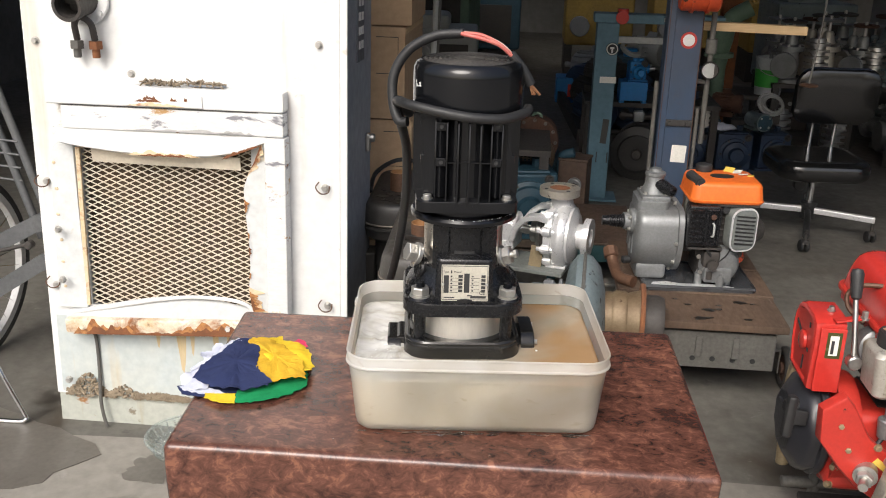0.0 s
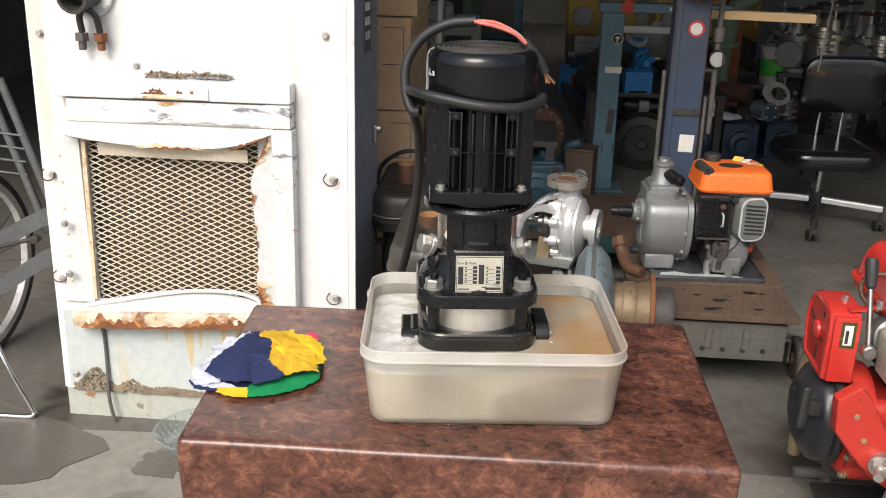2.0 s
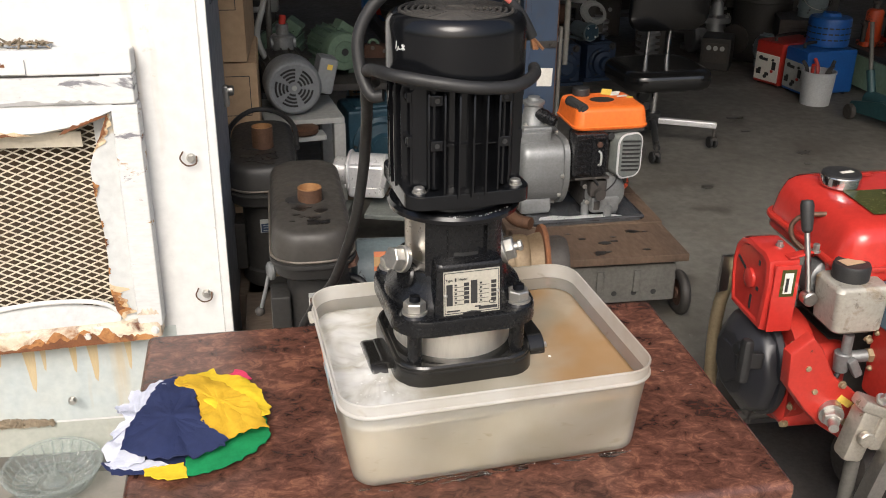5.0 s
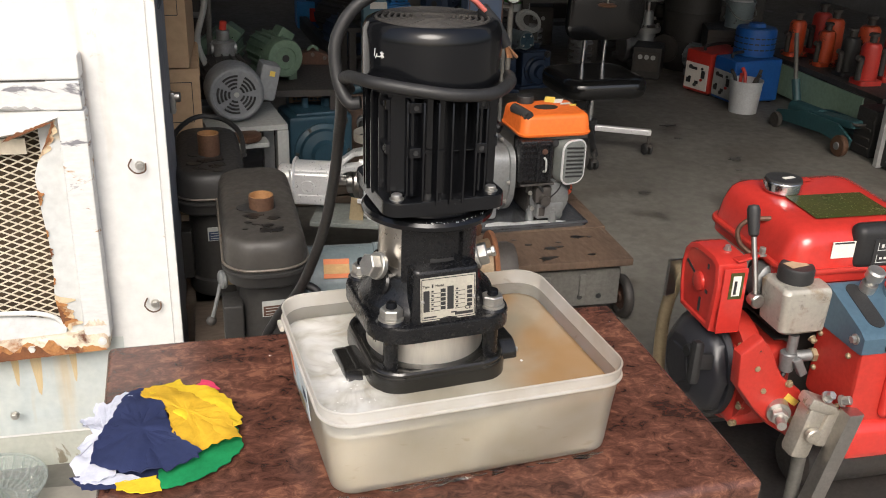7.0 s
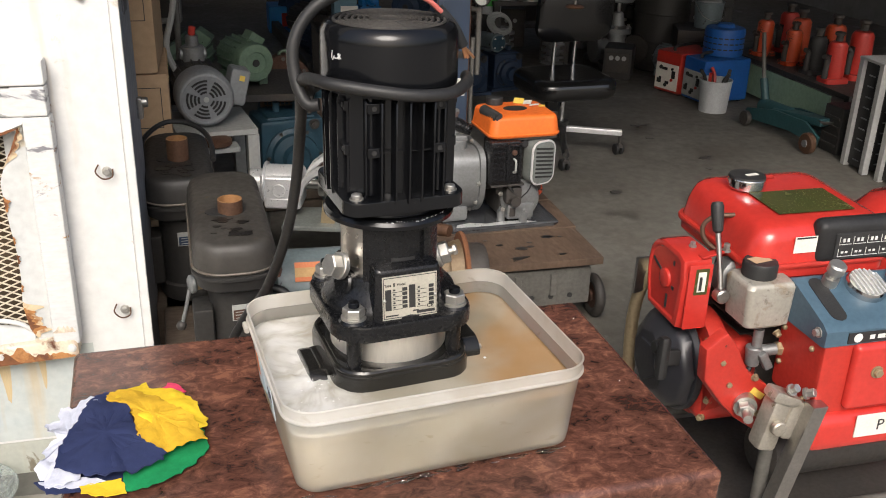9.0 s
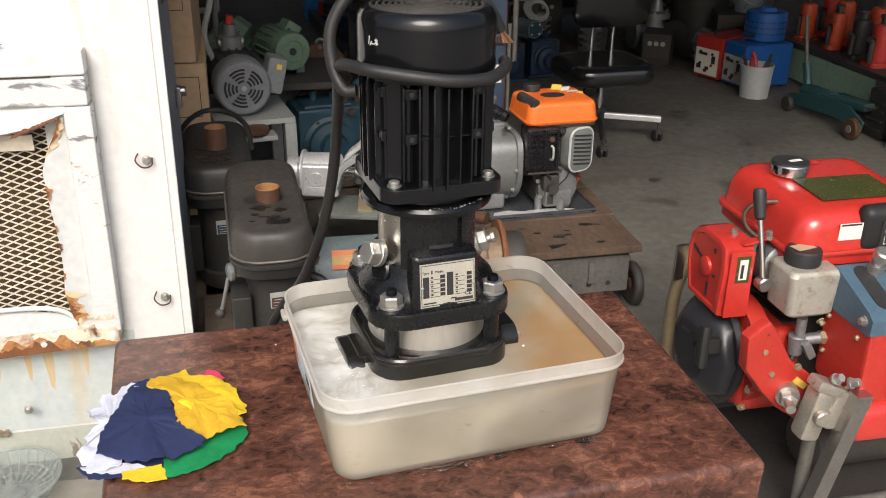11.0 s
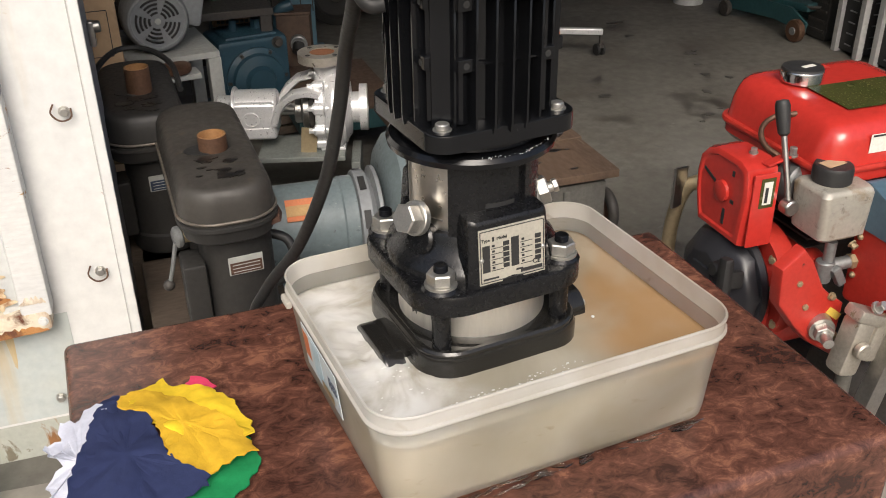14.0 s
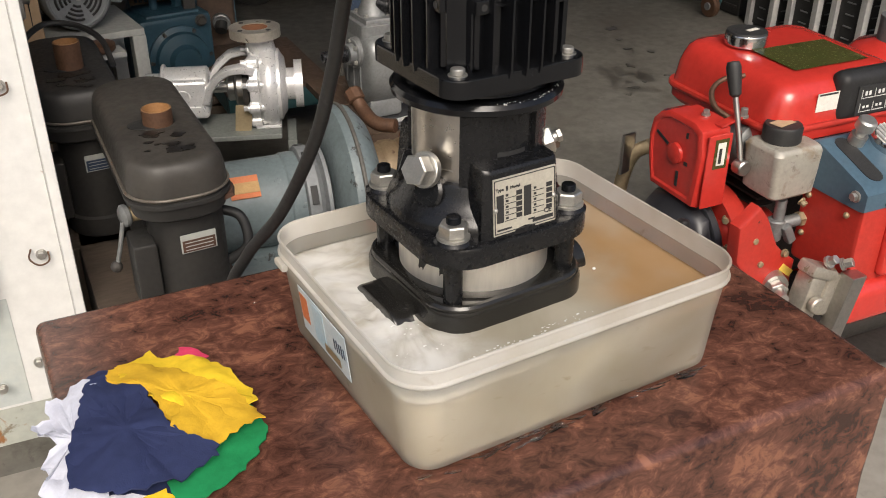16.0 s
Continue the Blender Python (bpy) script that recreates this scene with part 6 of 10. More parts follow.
    part("pull_handle", Geo().box((c[0] - 0.098, c[1] - 0.098, c[2] + 0.060), (0.026, 0.030, 0.108), 0.010, rot=(-8, 6, 0)).box((c[0] - 0.075, c[1] - 0.098, c[2] + 0.060), (0.040, 0.020, 0.040), 0.006, rot=(-8, 6, 0)), M["rubber"], rc, "black rubber pull handle")
    for k in range(6):
        a = 2 * math.pi * k / 6 + 0.5
        part("screw", Geo().bolt((c[0] - 0.01, c[1] + 0.122 * math.cos(a), c[2] + 0.122 * math.sin(a)), (-1, 0, 0), 0.006, 0.01), M["zinc"], rc)
    # crankcase and engine block
    g = Geo().box(P(1.0, 2.12, 0.39), (0.15, 0.22, 0.22), 0.03, seg=3)
    g.lathe([(0.135, 0), (0.14, 0.02), (0.14, 0.05)], P(0.985, 2.12, 0.41), (-1, 0, 0), 32)
    part("crankcase", g, M["red_dull"], t, "dull red crankcase")
    part("engine_block", Geo().box(P(1.20, 2.17, 0.45), (0.28, 0.2, 0.34), 0.02), M["iron_dark"], t, "dark oily engine block")
    for k in range(6):
        part("block_fin", Geo().box(P(1.055, 2.13, 0.50 + 0.022 * k), (0.05, 0.16, 0.006), 0.001), M["iron_dark"], t)
    for y, z in ((2.035, 0.50), (2.02, 0.44), (2.0, 0.36), (2.02, 0.30)):
        part("screw", Geo().bolt(P(0.94, y, z), (-1, -0.6, 0), 0.008, 0.014), M["brass"], t)
    # control bracket, lever, sediment bowl
    g = Geo().tube([P(0.947, 2.031, 0.628), P(0.946, 2.05, 0.69), P(0.944, 2.075, 0.765)], 0.0065, 10, 3)
    lv = part("throttle_lever", g, M["steel"], t, "steel control lever with black knob")
    part("knob", Geo().lathe([(0.006, 0), (0.012, 0.006), (0.014, 0.03), (0.0155, 0.062), (0.012, 0.072), (0.001, 0.074)], P(0.944, 2.074, 0.762), (0.0, 0.33, 1), 18), M["ink"], lv)
    part("eye", Geo().cyl(P(0.947, 2.043, 0.624), P(0.947, 2.015, 0.624), 0.017, n=20, bev=0.003), M["steel"], lv)
    part("shroud_tab", Geo().box(P(0.940, 2.07, 0.715), (0.08, 0.022, 0.006), 0.002, rot=(0, -6, 10)), M["red_paint"], t)
    part("tab_bolt", Geo().bolt(P(0.970, 2.07, 0.716), (0, 0, 1), 0.008, 0.02), M["zinc"], t)
    part("tab_bolt", Geo().bolt(P(0.905, 2.11, 0.717), (0, 0, 1), 0.007, 0.012), M["zinc"], t)
    part("intake", Geo().lathe([(0.05, 0), (0.055, 0.015), (0.05, 0.05), (0.03, 0.06)], P(1.02, 2.12, 0.63), (0, -1, 0.2), 24), M["cast_grey"], t, "grey cast intake elbow")
    # oil tank of dull aluminium
    g = Geo().ring([lo(0.985, 1.072, 1.962, 2.045, 0.014, 0.565), lo(0.975, 1.09, 1.953, 2.055, 0.016, 0.574), lo(0.968, 1.096, 1.95, 2.06, 0.016, 0.668), lo(0.974, 1.09, 1.956, 2.054, 0.014, 0.677), lo(0.98, 1.085, 1.962, 2.048, 0.012, 0.679)])
    ol = part("oil_tank", g, M["oil_enamel"], t, "whitish cast oil tank with brown stains")
    part("oil_cap", Geo().lathe([(0.038, 0), (0.040, 0.003), (0.040, 0.03), (0.037, 0.036), (0.001, 0.037)], P(1.025, 2.01, 0.679), n=36), M["ink"], ol, "black screw cap")
    part("cap_label", Geo().box(P(1.023, 2.012, 0.7165), (0.05, 0.03, 0.0008), 0, rot=(0, 0, 12)), M["cardboard"], ol)
    part("oil_bolt", Geo().bolt(P(1.06, 1.957, 0.555), (0.2, -1, -0.5), 0.007, 0.014), M["brass"], ol)
    g = Geo().cyl(P(1.035, 1.985, 0.55), P(1.035, 1.985, 0.50), 0.012, n=16).cyl(P(1.03, 1.985, 0.505), P(1.03, 1.985, 0.455), 0.02, 0.016, n=20, bev=0.003).cyl(P(1.03, 1.985, 0.49), P(1.085, 1.975, 0.498), 0.014, n=16)
    g.box(P(1.05, 1.965, 0.475), (0.022, 0.02, 0.05), 0.006, rot=(0, -30, 0))
    part("drain_cock", g, M["cast_grey"], t, "grey cast drain cock")
    part("union", Geo().cyl(P(1.08, 1.975, 0.498), P(1.102, 1.972, 0.50), 0.017, n=6, bev=0.002), M["brass"], t)
    # fuel hose
    part("fuel_hose", Geo().tube([P(0.985, 2.11, 0.69), P(0.955, 2.14, 0.715), P(0.955, 2.16, 0.745), P(0.985, 2.165, 0.765), P(1.03, 2.15, 0.772)], 0.006, 8), M["brass_brown"], t, "amber fuel hose")
    # console: blue sloping top over red box
    g = Geo()
    x0, x1 = 1.085, 1.56
    sec = [(1.995, 0.655), (1.985, 0.677), (1.965, 0.681), (1.835, 0.634), (1.818, 0.621), (1.818, 0.585), (1.83, 0.582), (1.995, 0.582)]
    g.ring([[P(x0 + dx, y, z) for y, z in sec] for dx in (0.0, x1 - x0)])
    cn = part("console", g, M["blue_console"], t, "blue-grey sloping console with gauges")

    def C(x, y, up=0.0):
        z = 0.681 + (1.965 - y) / 0.13 * -0.047
        return P(x, y - 0.34 * up, z + 0.94 * up)

    nrm = (0, -0.34, 0.94)
    for x in (1.245, 1.350, 1.455):
        gz = part("gauge", Geo().lathe([(0.046, 0), (0.047, 0.012), (0.043, 0.02), (0.040, 0.016), (0.001, 0.016)], C(x, 1.922, 0.0), nrm, 36), M["chrome"], cn, "round chrome-rimmed gauge with wire guard")
        part("face", Geo().lathe([(0.040, 0.0165), (0.030, 0.0195), (0.001, 0.0205)], C(x, 1.922), nrm, 30), M["dome_glass"], gz)
        for k in range(-3, 4):
            hw = math.sqrt(max(0.0, 0.041**2 - (0.0110 * k) ** 2))
            mid = Vector(C(x + 0.0110 * k, 1.922, 0.0225))
            o = Vector((0, 0.94, 0.34)) * hw
            part("guard_wire", Geo().cyl(mid - o, mid + o, 0.0026, n=6), M["silver_paint"], gz)
    for x in (1.135,):
        part("hand_slot", Geo().slab(stadium(0.092, 0.020, 6), 0, 0.0012, C(x, 1.902, 0.0006), (20, 0, 0)), M["ink"], cn)
    kn = part("valve_knob", Geo().cyl(C(1.165, 1.945), C(1.165, 1.945, 0.022), 0.018, n=16).cyl(C(1.165, 1.945, 0.022), C(1.165, 1.945, 0.035), 0.011, n=16).cyl(C(1.165, 1.945, 0.035), C(1.165, 1.945, 0.062), 0.020, n=18, bev=0.004), M["zinc"], cn, "grey valve knob")
    part("toggle", Geo().cyl(C(1.30, 1.855), C(1.30, 1.855, 0.022), 0.014, n=16, bev=0.003).cyl(C(1.30, 1.855, 0.02), C(1.305, 1.855, 0.04), 0.009, n=12, bev=0.003), M["ink"], cn)
    part("toggle", Geo().cyl(C(1.38, 1.850), C(1.38, 1.850, 0.01), 0.017, n=16).cyl(C(1.38, 1.85, 0.01), C(1.376, 1.86, 0.045), 0.008, n=12, bev=0.003), M["zinc"], cn)
    bp = part("badge_strip", Geo().box(P(1.33, 1.8165, 0.603), (0.38, 0.003, 0.026), 0.001), M["ink"], cn, "black badge strip with pale bars")
    for k in range(12):
        part("bar", Geo().box(P(1.20 + 0.023 * k, 1.8145, 0.603), (0.012 + 0.006 * (k % 3), 0.0012, 0.010), 0), M["chalk"], bp)
    part("badge_disc", Geo().lathe([(0.011, 0), (0.009, 0.0012)], P(1.165, 1.815, 0.603), (0, -1, 0), 20), M["chalk"], bp)
    for y, z in ((1.845, 0.61), (1.975, 0.61)):
        part("console_bolt", Geo().bolt(P(1.085, y, z), (-1, 0, 0), 0.009, 0.012), M["zinc"], cn)
    g = Geo()
    g.box(P(1.33, 1.905, 0.495), (0.48, 0.17, 0.19), 0.012)
    bx = part("side_box", g, M["red_dull"], t, "red side box of the pump frame")
    part("front_cover", Geo().box(P(1.36, 1.815, 0.505), (0.40, 0.028, 0.165), 0.03, seg=4), M["red_paint"], bx, "raised red front cover")
    for x, y, z in ((1.088, 1.86, 0.56), (1.088, 1.86, 0.43), (1.088, 1.965, 0.47), (1.088, 1.965, 0.56)):
        part("rivet", Geo().ball(P(x, y, z), 0.007, 10, 6), M["brass"], bx)
    for x in (1.22, 1.5):
        part("cover_bolt", Geo().bolt(P(x, 1.801, 0.52), (0, -1, 0), 0.011, 0.012), M["brass"], bx)
    g = Geo().box(P(1.33, 1.86, 0.365), (0.5, 0.13, 0.10), 0.03, seg=4)
    lo3 = part("pump_casing", g, M["red_paint"], t, "red lower pump casing")
    pl = part("number_plate", Geo().box(P(1.29, 1.7925, 0.385), (0.20, 0.003, 0.058), 0.001), M["white_label"], lo3, "pale type plate with black characters")
    writing("letters", "P 408", 0.040, P(1.29, 1.7905, 0.383), (90, 0, 0), M["ink"], pl)
    for x, z in ((0.90, 0.52), (0.925, 0.46), (0.99, 0.47), (1.015, 0.37)):
        part("arm_bolt", Geo().bolt(P(x, 1.909, z), (0, -1, 0), 0.007, 0.009), M["brass"], t)
    part("arm_decal", Geo().box(P(1.005, 1.9085, 0.425), (0.04, 0.001, 0.016), 0, rot=(0, 38, 0)), M["yellow_sticker"], t, "worn yellow decal")
    part("oil_line", Geo().tube([P(1.03, 1.985, 0.46), P(1.0, 1.96, 0.42), P(1.02, 1.96, 0.36), P(1.08, 1.98, 0.33)], 0.006, 8), M["rubber"], t)
    # mounting arm with nut, clamp and frame rails
    g = Geo().slab([(-0.13, 0.04), (-0.135, 0.12), (-0.085, 0.155), (-0.062, 0.13), (-0.042, 0.095), (-0.015, 0.05), (0.015, 0.022), (0.046, 0.0), (0.040, -0.128), (-0.03, -0.078), (-0.075, -0.032)], 0, 0.03, P(0.985, 1.94, 0.44), (90, 0, 4), bev=0.010)
    part("mounting_arm", g, M["red_dull"], t, "red mounting arm")
    part("arm_nut", Geo().cyl(P(0.975, 1.915, 0.405), P(0.967, 1.89, 0.404), 0.027, n=24).cyl(P(0.967, 1.89, 0.404), P(0.958, 1.87, 0.403), 0.02, n=6, bev=0.002).cyl(P(0.958, 1.87, 0.403), P(0.948, 1.845, 0.402), 0.011, n=14), M["zinc"], t, "steel nut on a stud")
    cl = part("clamp", Geo().box(P(1.008, 1.85, 0.385), (0.05, 0.05, 0.13), 0.012, rot=(0, 12, 0)).box(P(1.025, 1.845, 0.455), (0.075, 0.05, 0.028), 0.008, rot=(0, 24, 0)).box(P(1.048, 1.84, 0.40), (0.035, 0.04, 0.10), 0.01, rot=(0, 12, 0)).cyl(P(1.008, 1.825, 0.39), P(1.008, 1.808, 0.39), 0.018, n=18, bev=0.003), M["aluminium"], t, "worn aluminium clamp")
    part("clamp_bolt", Geo().bolt(P(1.032, 1.83, 0.478), (0.2, -0.7, 0.7), 0.010, 0.022), M["zinc"], cl)
    part("clamp_bolt", Geo().bolt(P(1.066, 1.825, 0.468), (0.5, -0.7, 0.5), 0.010, 0.024), M["zinc"], cl)
    part("channel_leg", Geo().slab([(-0.085, -0.17), (-0.047, -0.17), (0.034, 0.17), (-0.002, 0.17)], 0, 0.035, P(1.072, 1.825, 0.28), (90, 0, 0), bev=0.003), M["steel"], t, "bare steel channel leg")
    for x in (1.02, 1.55):
        for y in (1.86, 2.34):
            part("frame_leg", Geo().cyl(P(x, y, 0.0), P(x, y, 0.33), 0.016, n=14), M["cart_steel"], t)
    for y in (1.86, 2.34):
        part("frame_rail", Geo().cyl(P(0.93, y, 0.10), P(1.60, y, 0.10), 0.016, n=14), M["cart_steel"], t)
    part("handle_tube", Geo().tube([P(0.955, 2.44, 0.10), P(0.945, 2.44, 0.35), P(0.965, 2.43, 0.48), P(1.0, 2.40, 0.52)], 0.018, 12), M["brass"], t, "tarnished carrying tube")
    part("lug", Geo().slab([(-0.022, -0.05), (0.022, -0.05), (0.026, 0.05), (-0.02, 0.055)], 0, 0.008, P(0.94, 2.42, 0.50), (90, 0, 20), bev=0.002), M["steel"], t, "bare steel lug")
    part("skid_pan", Geo().box(P(1.27, 2.1, 0.075), (0.6, 0.44, 0.02), 0.006), M["iron_dark"], t)
    part("silencer", Geo().cyl(P(1.1, 2.0, 0.19), P(1.5, 2.0, 0.19), 0.07, n=24, bev=0.012), M["iron_dark"], t)
    return t


red_engine()


def gas_cylinder():
    t = thing("red_tank", (1.635, 2.28, 0.0), "round red steel pressure tank beside the engine", "tank")
    part("shell", Geo().lathe([(0.10, 0.0), (0.14, 0.02), (0.15, 0.10), (0.15, 0.62), (0.14, 0.68), (0.10, 0.725), (0.04, 0.745), (0.001, 0.748)], n=40), M["red_paint"], t)
    part("cap_ring", Geo().pipe([(0.045, 0.74), (0.045, 0.80)], [(0.055, 0.74), (0.055, 0.80)], n=24), M["cast_grey"], t)
    return t


gas_cylinder()


# ---------- cart with the orange-tanked pump ----------
def hand_cart():
    t = thing("platform_cart", (0.801, 3.330, 0.0), "low steel platform cart with a worn oil-stained wooden deck", "cart")
    t.matrix_basis = t.matrix_basis @ Matrix.Scale(1.034, 4)
    z = 0.2845
    for k in range(3):
        part("plank", Geo().box((-0.0, -0.26 + 0.27 * k, z + 0.012), (0.54 if k else 0.52, 0.262, 0.026), 0.004), M["deck_wood"], t)
    rnd = random.Random(17)
    for k in range(11):
        r = rnd.choice((0.006, 0.009, 0.012, 0.022))
        o = [(r * rnd.uniform(0.6, 1.3) * math.cos(a), 0.6 * r * rnd.uniform(0.6, 1.3) * math.sin(a)) for a in [2 * math.pi * j / 22 for j in range(22)]]
        part("deck_stain", Geo().slab(o, 0, 0.0008, (rnd.uniform(-0.22, 0.24), rnd.uniform(-0.37, -0.17), z + 0.0252 + 0.0001 * k)), M["oil"], t, "dark oil stain")
    for k in range(5):
        part("rail_hole", Geo().cyl((-0.10 + 0.065 * k, -0.3705, 0.175), (-0.10 + 0.065 * k, -0.3725, 0.175), 0.009, n=14), M["ink"], t)
    part("side_rail", Geo().box((0.02, -0.36, 0.205), (0.42, 0.02, 0.13), 0.006), M["cart_steel"], t, "pressed steel side rail")
    for x in (-0.14, -0.02, 0.10):
        part("rib", Geo().box((x, -0.374, 0.218), (0.022, 0.012, 0.075), 0.004), M["cart_steel"], t)
    part("side_rail", Geo().box((0.02, 0.36, 0.205), (0.42, 0.02, 0.13), 0.006), M["cart_steel"], t)
    for x in (0.215, -0.2):
        part("cross_rail", Geo().box((x, 0.0, 0.205), (0.02, 0.72, 0.10), 0.006), M["cart_steel"], t)
    for x in (-0.2, 0.315):
        for y in (-0.22, 0.31):
            w = part("wheel", Geo().torus((x, y, 0.088), 0.060, 0.018, (1, 0, 0), 28, 10), M["iron_dark"], t, "rusty cast cart wheel")
            part("rim", Geo().cyl((x - 0.010, y, 0.088), (x + 0.010, y, 0.088), 0.05, n=24, bev=0.004).cyl((x - 0.020, y, 0.088), (x + 0.020, y, 0.088), 0.02, n=16), M["rust_dark"], w)
            part("fork", Geo().box((x - 0.032, y, 0.122), (0.006, 0.05, 0.09), 0.002).box((x - 0.06, y, 0.162), (0.06, 0.05, 0.012), 0.002), M["cart_steel"], t)
    return t


hand_cart()


def small_engine_pump():
    ox, oy, oz = 0.811, 3.351, 0.3205
    t = thing("water_pump", (ox, oy, oz), "grey cast water pump driven by a small engine with orange tank", "pump", rz=3)
    t.matrix_basis = t.matrix_basis @ Matrix.Scale(1.034, 4)
    # base skid plate
    g = Geo().slab(round_rect(0.40, 0.27, 0.03, 4), 0.0, 0.014, bev=0.005)
    g.tube([(-0.19, -0.13, 0.012), (0.19, -0.13, 0.012), (0.195, 0.13, 0.012), (-0.19, 0.13, 0.012), (-0.19, -0.13, 0.012)], 0.007, 8, 1)
    part("skid_plate", g, M["wet_steel"], t, "wet folded steel skid plate")
    # Scraped metal, enlarged and silvered to paint in the wet plate's reflection.
    part("scuff", Geo().slab([(-0.17, -0.112), (0.02, -0.122), (0.12, -0.118), (0.08, -0.10), (0.03, -0.092), (-0.06, -0.098), (-0.11, -0.08), (-0.16, -0.09)], 0.0142, 0.0152), M["silver_paint"], t, "bright scraped patch with the wet plate's reflection put into its colour")
    # pump casing: drum with axis x
    c = (-0.147, 0.02, 0.165)

    def house(k, x, top=0.272):
        """A round-bottomed housing section with straight flanks and a flat top."""
        w = 0.124 * k
        low = [(x, c[1] + w * math.sin(a), c[2] - w * math.cos(a)) for a in [-math.pi / 2 + math.pi * j / 20 for j in range(21)]]
        r = 0.052 * k
        return low + [(x, c[1] + w * 0.97, top - r), (x, c[1] + w * 0.97 - r * 0.1, top - r * 0.6), (x, c[1] + w * 0.97 - r * 0.3, top - r * 0.3), (x, c[1] + w * 0.97 - r * 0.6, top - r * 0.1), (x, c[1] + w * 0.97 - r, top), (x, c[1] - w * 0.97 + r, top), (x, c[1] - w * 0.97 + r * 0.6, top - r * 0.1), (x, c[1] - w * 0.97 + r * 0.3, top - r * 0.3), (x, c[1] - w * 0.97 + r * 0.1, top - r * 0.6), (x, c[1] - w * 0.97, top - r)]

    g = Geo().ring([house(0.55, c[0] - 0.088, 0.235), house(0.82, c[0] - 0.085, 0.256), house(0.94, c[0] - 0.076, 0.266), house(1.0, c[0] - 0.058), house(1.0, c[0] + 0.055), house(1.07, c[0] + 0.057, 0.279), house(1.07, c[0] + 0.075, 0.279), house(0.7, c[0] + 0.076, 0.25)])
    g.box((c[0] - 0.02, c[1], 0.045), (0.11, 0.17, 0.06), 0.015)
    g.slab([(a - 0.028 + c[0], b + c[1]) for a, b in round_rect(0.112, 0.150, 0.02, 4)], 0.255, 0.300, bev=0.004)
    g.box((c[0] - 0.02, c[1], 0.304), (0.10, 0.13, 0.022), 0.006)
    pc = part("pump_casing", g, M["cast_grey"], t, "grey cast aluminium pump casing")
    for dy in (-0.095, 0.0, 0.095):
        part("cover_rib", Geo().box((c[0] - 0.086, c[1] + dy * 0.55, 0.165), (0.012, 0.010, 0.13), 0.004), M["cast_grey"], pc)
    for k in range(10):
        a = 2 * math.pi * k / 10
        part("casing_bolt", Geo().bolt((c[0] + 0.055, c[1] + 0.128 * math.cos(a), c[2] + 0.128 * math.sin(a)), (-1, 0, 0), 0.006, 0.01), M["zinc"], pc)
    g = Geo().cyl((c[0] - 0.07, c[1] - 0.03, 0.215), (c[0] - 0.105, c[1] - 0.035, 0.215), 0.045, n=24, bev=0.005).cyl((c[0] - 0.10, c[1] - 0.035, 0.215), (c[0] - 0.125, c[1] - 0.038, 0.215), 0.03, n=20)
    part("inlet_flange", g, M["cast_grey"], pc)
    for k in range(5):
        a = 2 * math.pi * k / 5
        part("flange_bolt", Geo().bolt((c[0] - 0.103, c[1] - 0.035 + 0.036 * math.cos(a), 0.215 + 0.036 * math.sin(a)), (-1, 0, 0), 0.006, 0.009), M["zinc"], pc)
    g = Geo()
    for k in range(6):
        g.cyl((c[0] - 0.125 - 0.008 * k, c[1] - 0.038, 0.215), (c[0] - 0.1335 - 0.008 * k, c[1] - 0.038, 0.215), 0.024 - 0.0006 * k, n=18, bev=0.002)
    g.pipe([(0.011, 0), (0.011, 0.03)], [(0.017, 0), (0.017, 0.03)], (c[0] - 0.17, c[1] - 0.038, 0.215), (-1, 0, 0), 18)
    part("inlet_nozzle", g, M["grease_black"], pc, "dark threaded hose nozzle")
    g = Geo().lathe([(0.046, 0.310), (0.044, 0.325), (0.034, 0.345), (0.031, 0.375), (0.036, 0.378), (0.036, 0.388), (0.022, 0.392), (0.020, 0.402), (0.001, 0.404)], (c[0] - 0.02, c[1], 0), n=24)
    el = part("outlet_elbow", g, M["cast_grey"], pc)
    for k in range(4):
        a = 2 * math.pi * k / 4 + 0.8
        part("elbow_bolt", Geo().bolt((c[0] - 0.02 + 0.052 * math.cos(a), c[1] + 0.052 * math.sin(a), 0.315), (0, 0, 1), 0.006, 0.009), M["zinc"], el)
    g = Geo().cyl((c[0] - 0.015, c[1] - 0.01, 0.350), (c[0] + 0.012, c[1] - 0.036, 0.342), 0.023, n=18)
    for k in range(3):
        p = Vector((c[0] + 0.010 + 0.008 * k, c[1] - 0.034 - 0.0078 * k, 0.3425 - 0.003 * k))
        g.cyl(p, p + Vector((0.007, -0.0068, -0.0026)), 0.021 - 0.0006 * k, n=18, bev=0.002)
    g.pipe([(0.012, 0), (0.012, 0.010)], [(0.018, 0), (0.018, 0.010)], (c[0] + 0.031, c[1] - 0.055, 0.3345), (0.7, -0.68, -0.26), 18)
    part("outlet_nozzle", g, M["grease_black"], pc, "dark threaded outlet nozzle")
    part("drain_plug", Geo().cyl((c[0] - 0.09, c[1] - 0.05, 0.075), (c[0] - 0.12, c[1] - 0.055, 0.075), 0.014, n=16, bev=0.003), M["rubber"], pc)
    # engine
    g = Geo().box((0.065, 0.0, 0.10), (0.15, 0.15, 0.15), 0.02).box((0.06, -0.01, 0.195), (0.17, 0.15, 0.17), 0.012).cyl((-0.06, 0.02, 0.16), (0.02, 0.02, 0.16), 0.06, n=24)
    en = part("engine_block", g, M["iron_dark"], t, "dark dirty engine block")
    for k in range(6):
        part("cooling_fin", Geo().box((0.05, -0.075, 0.15 + 0.022 * k), (0.12, 0.03, 0.006), 0.001), M["iron_dark"], en)
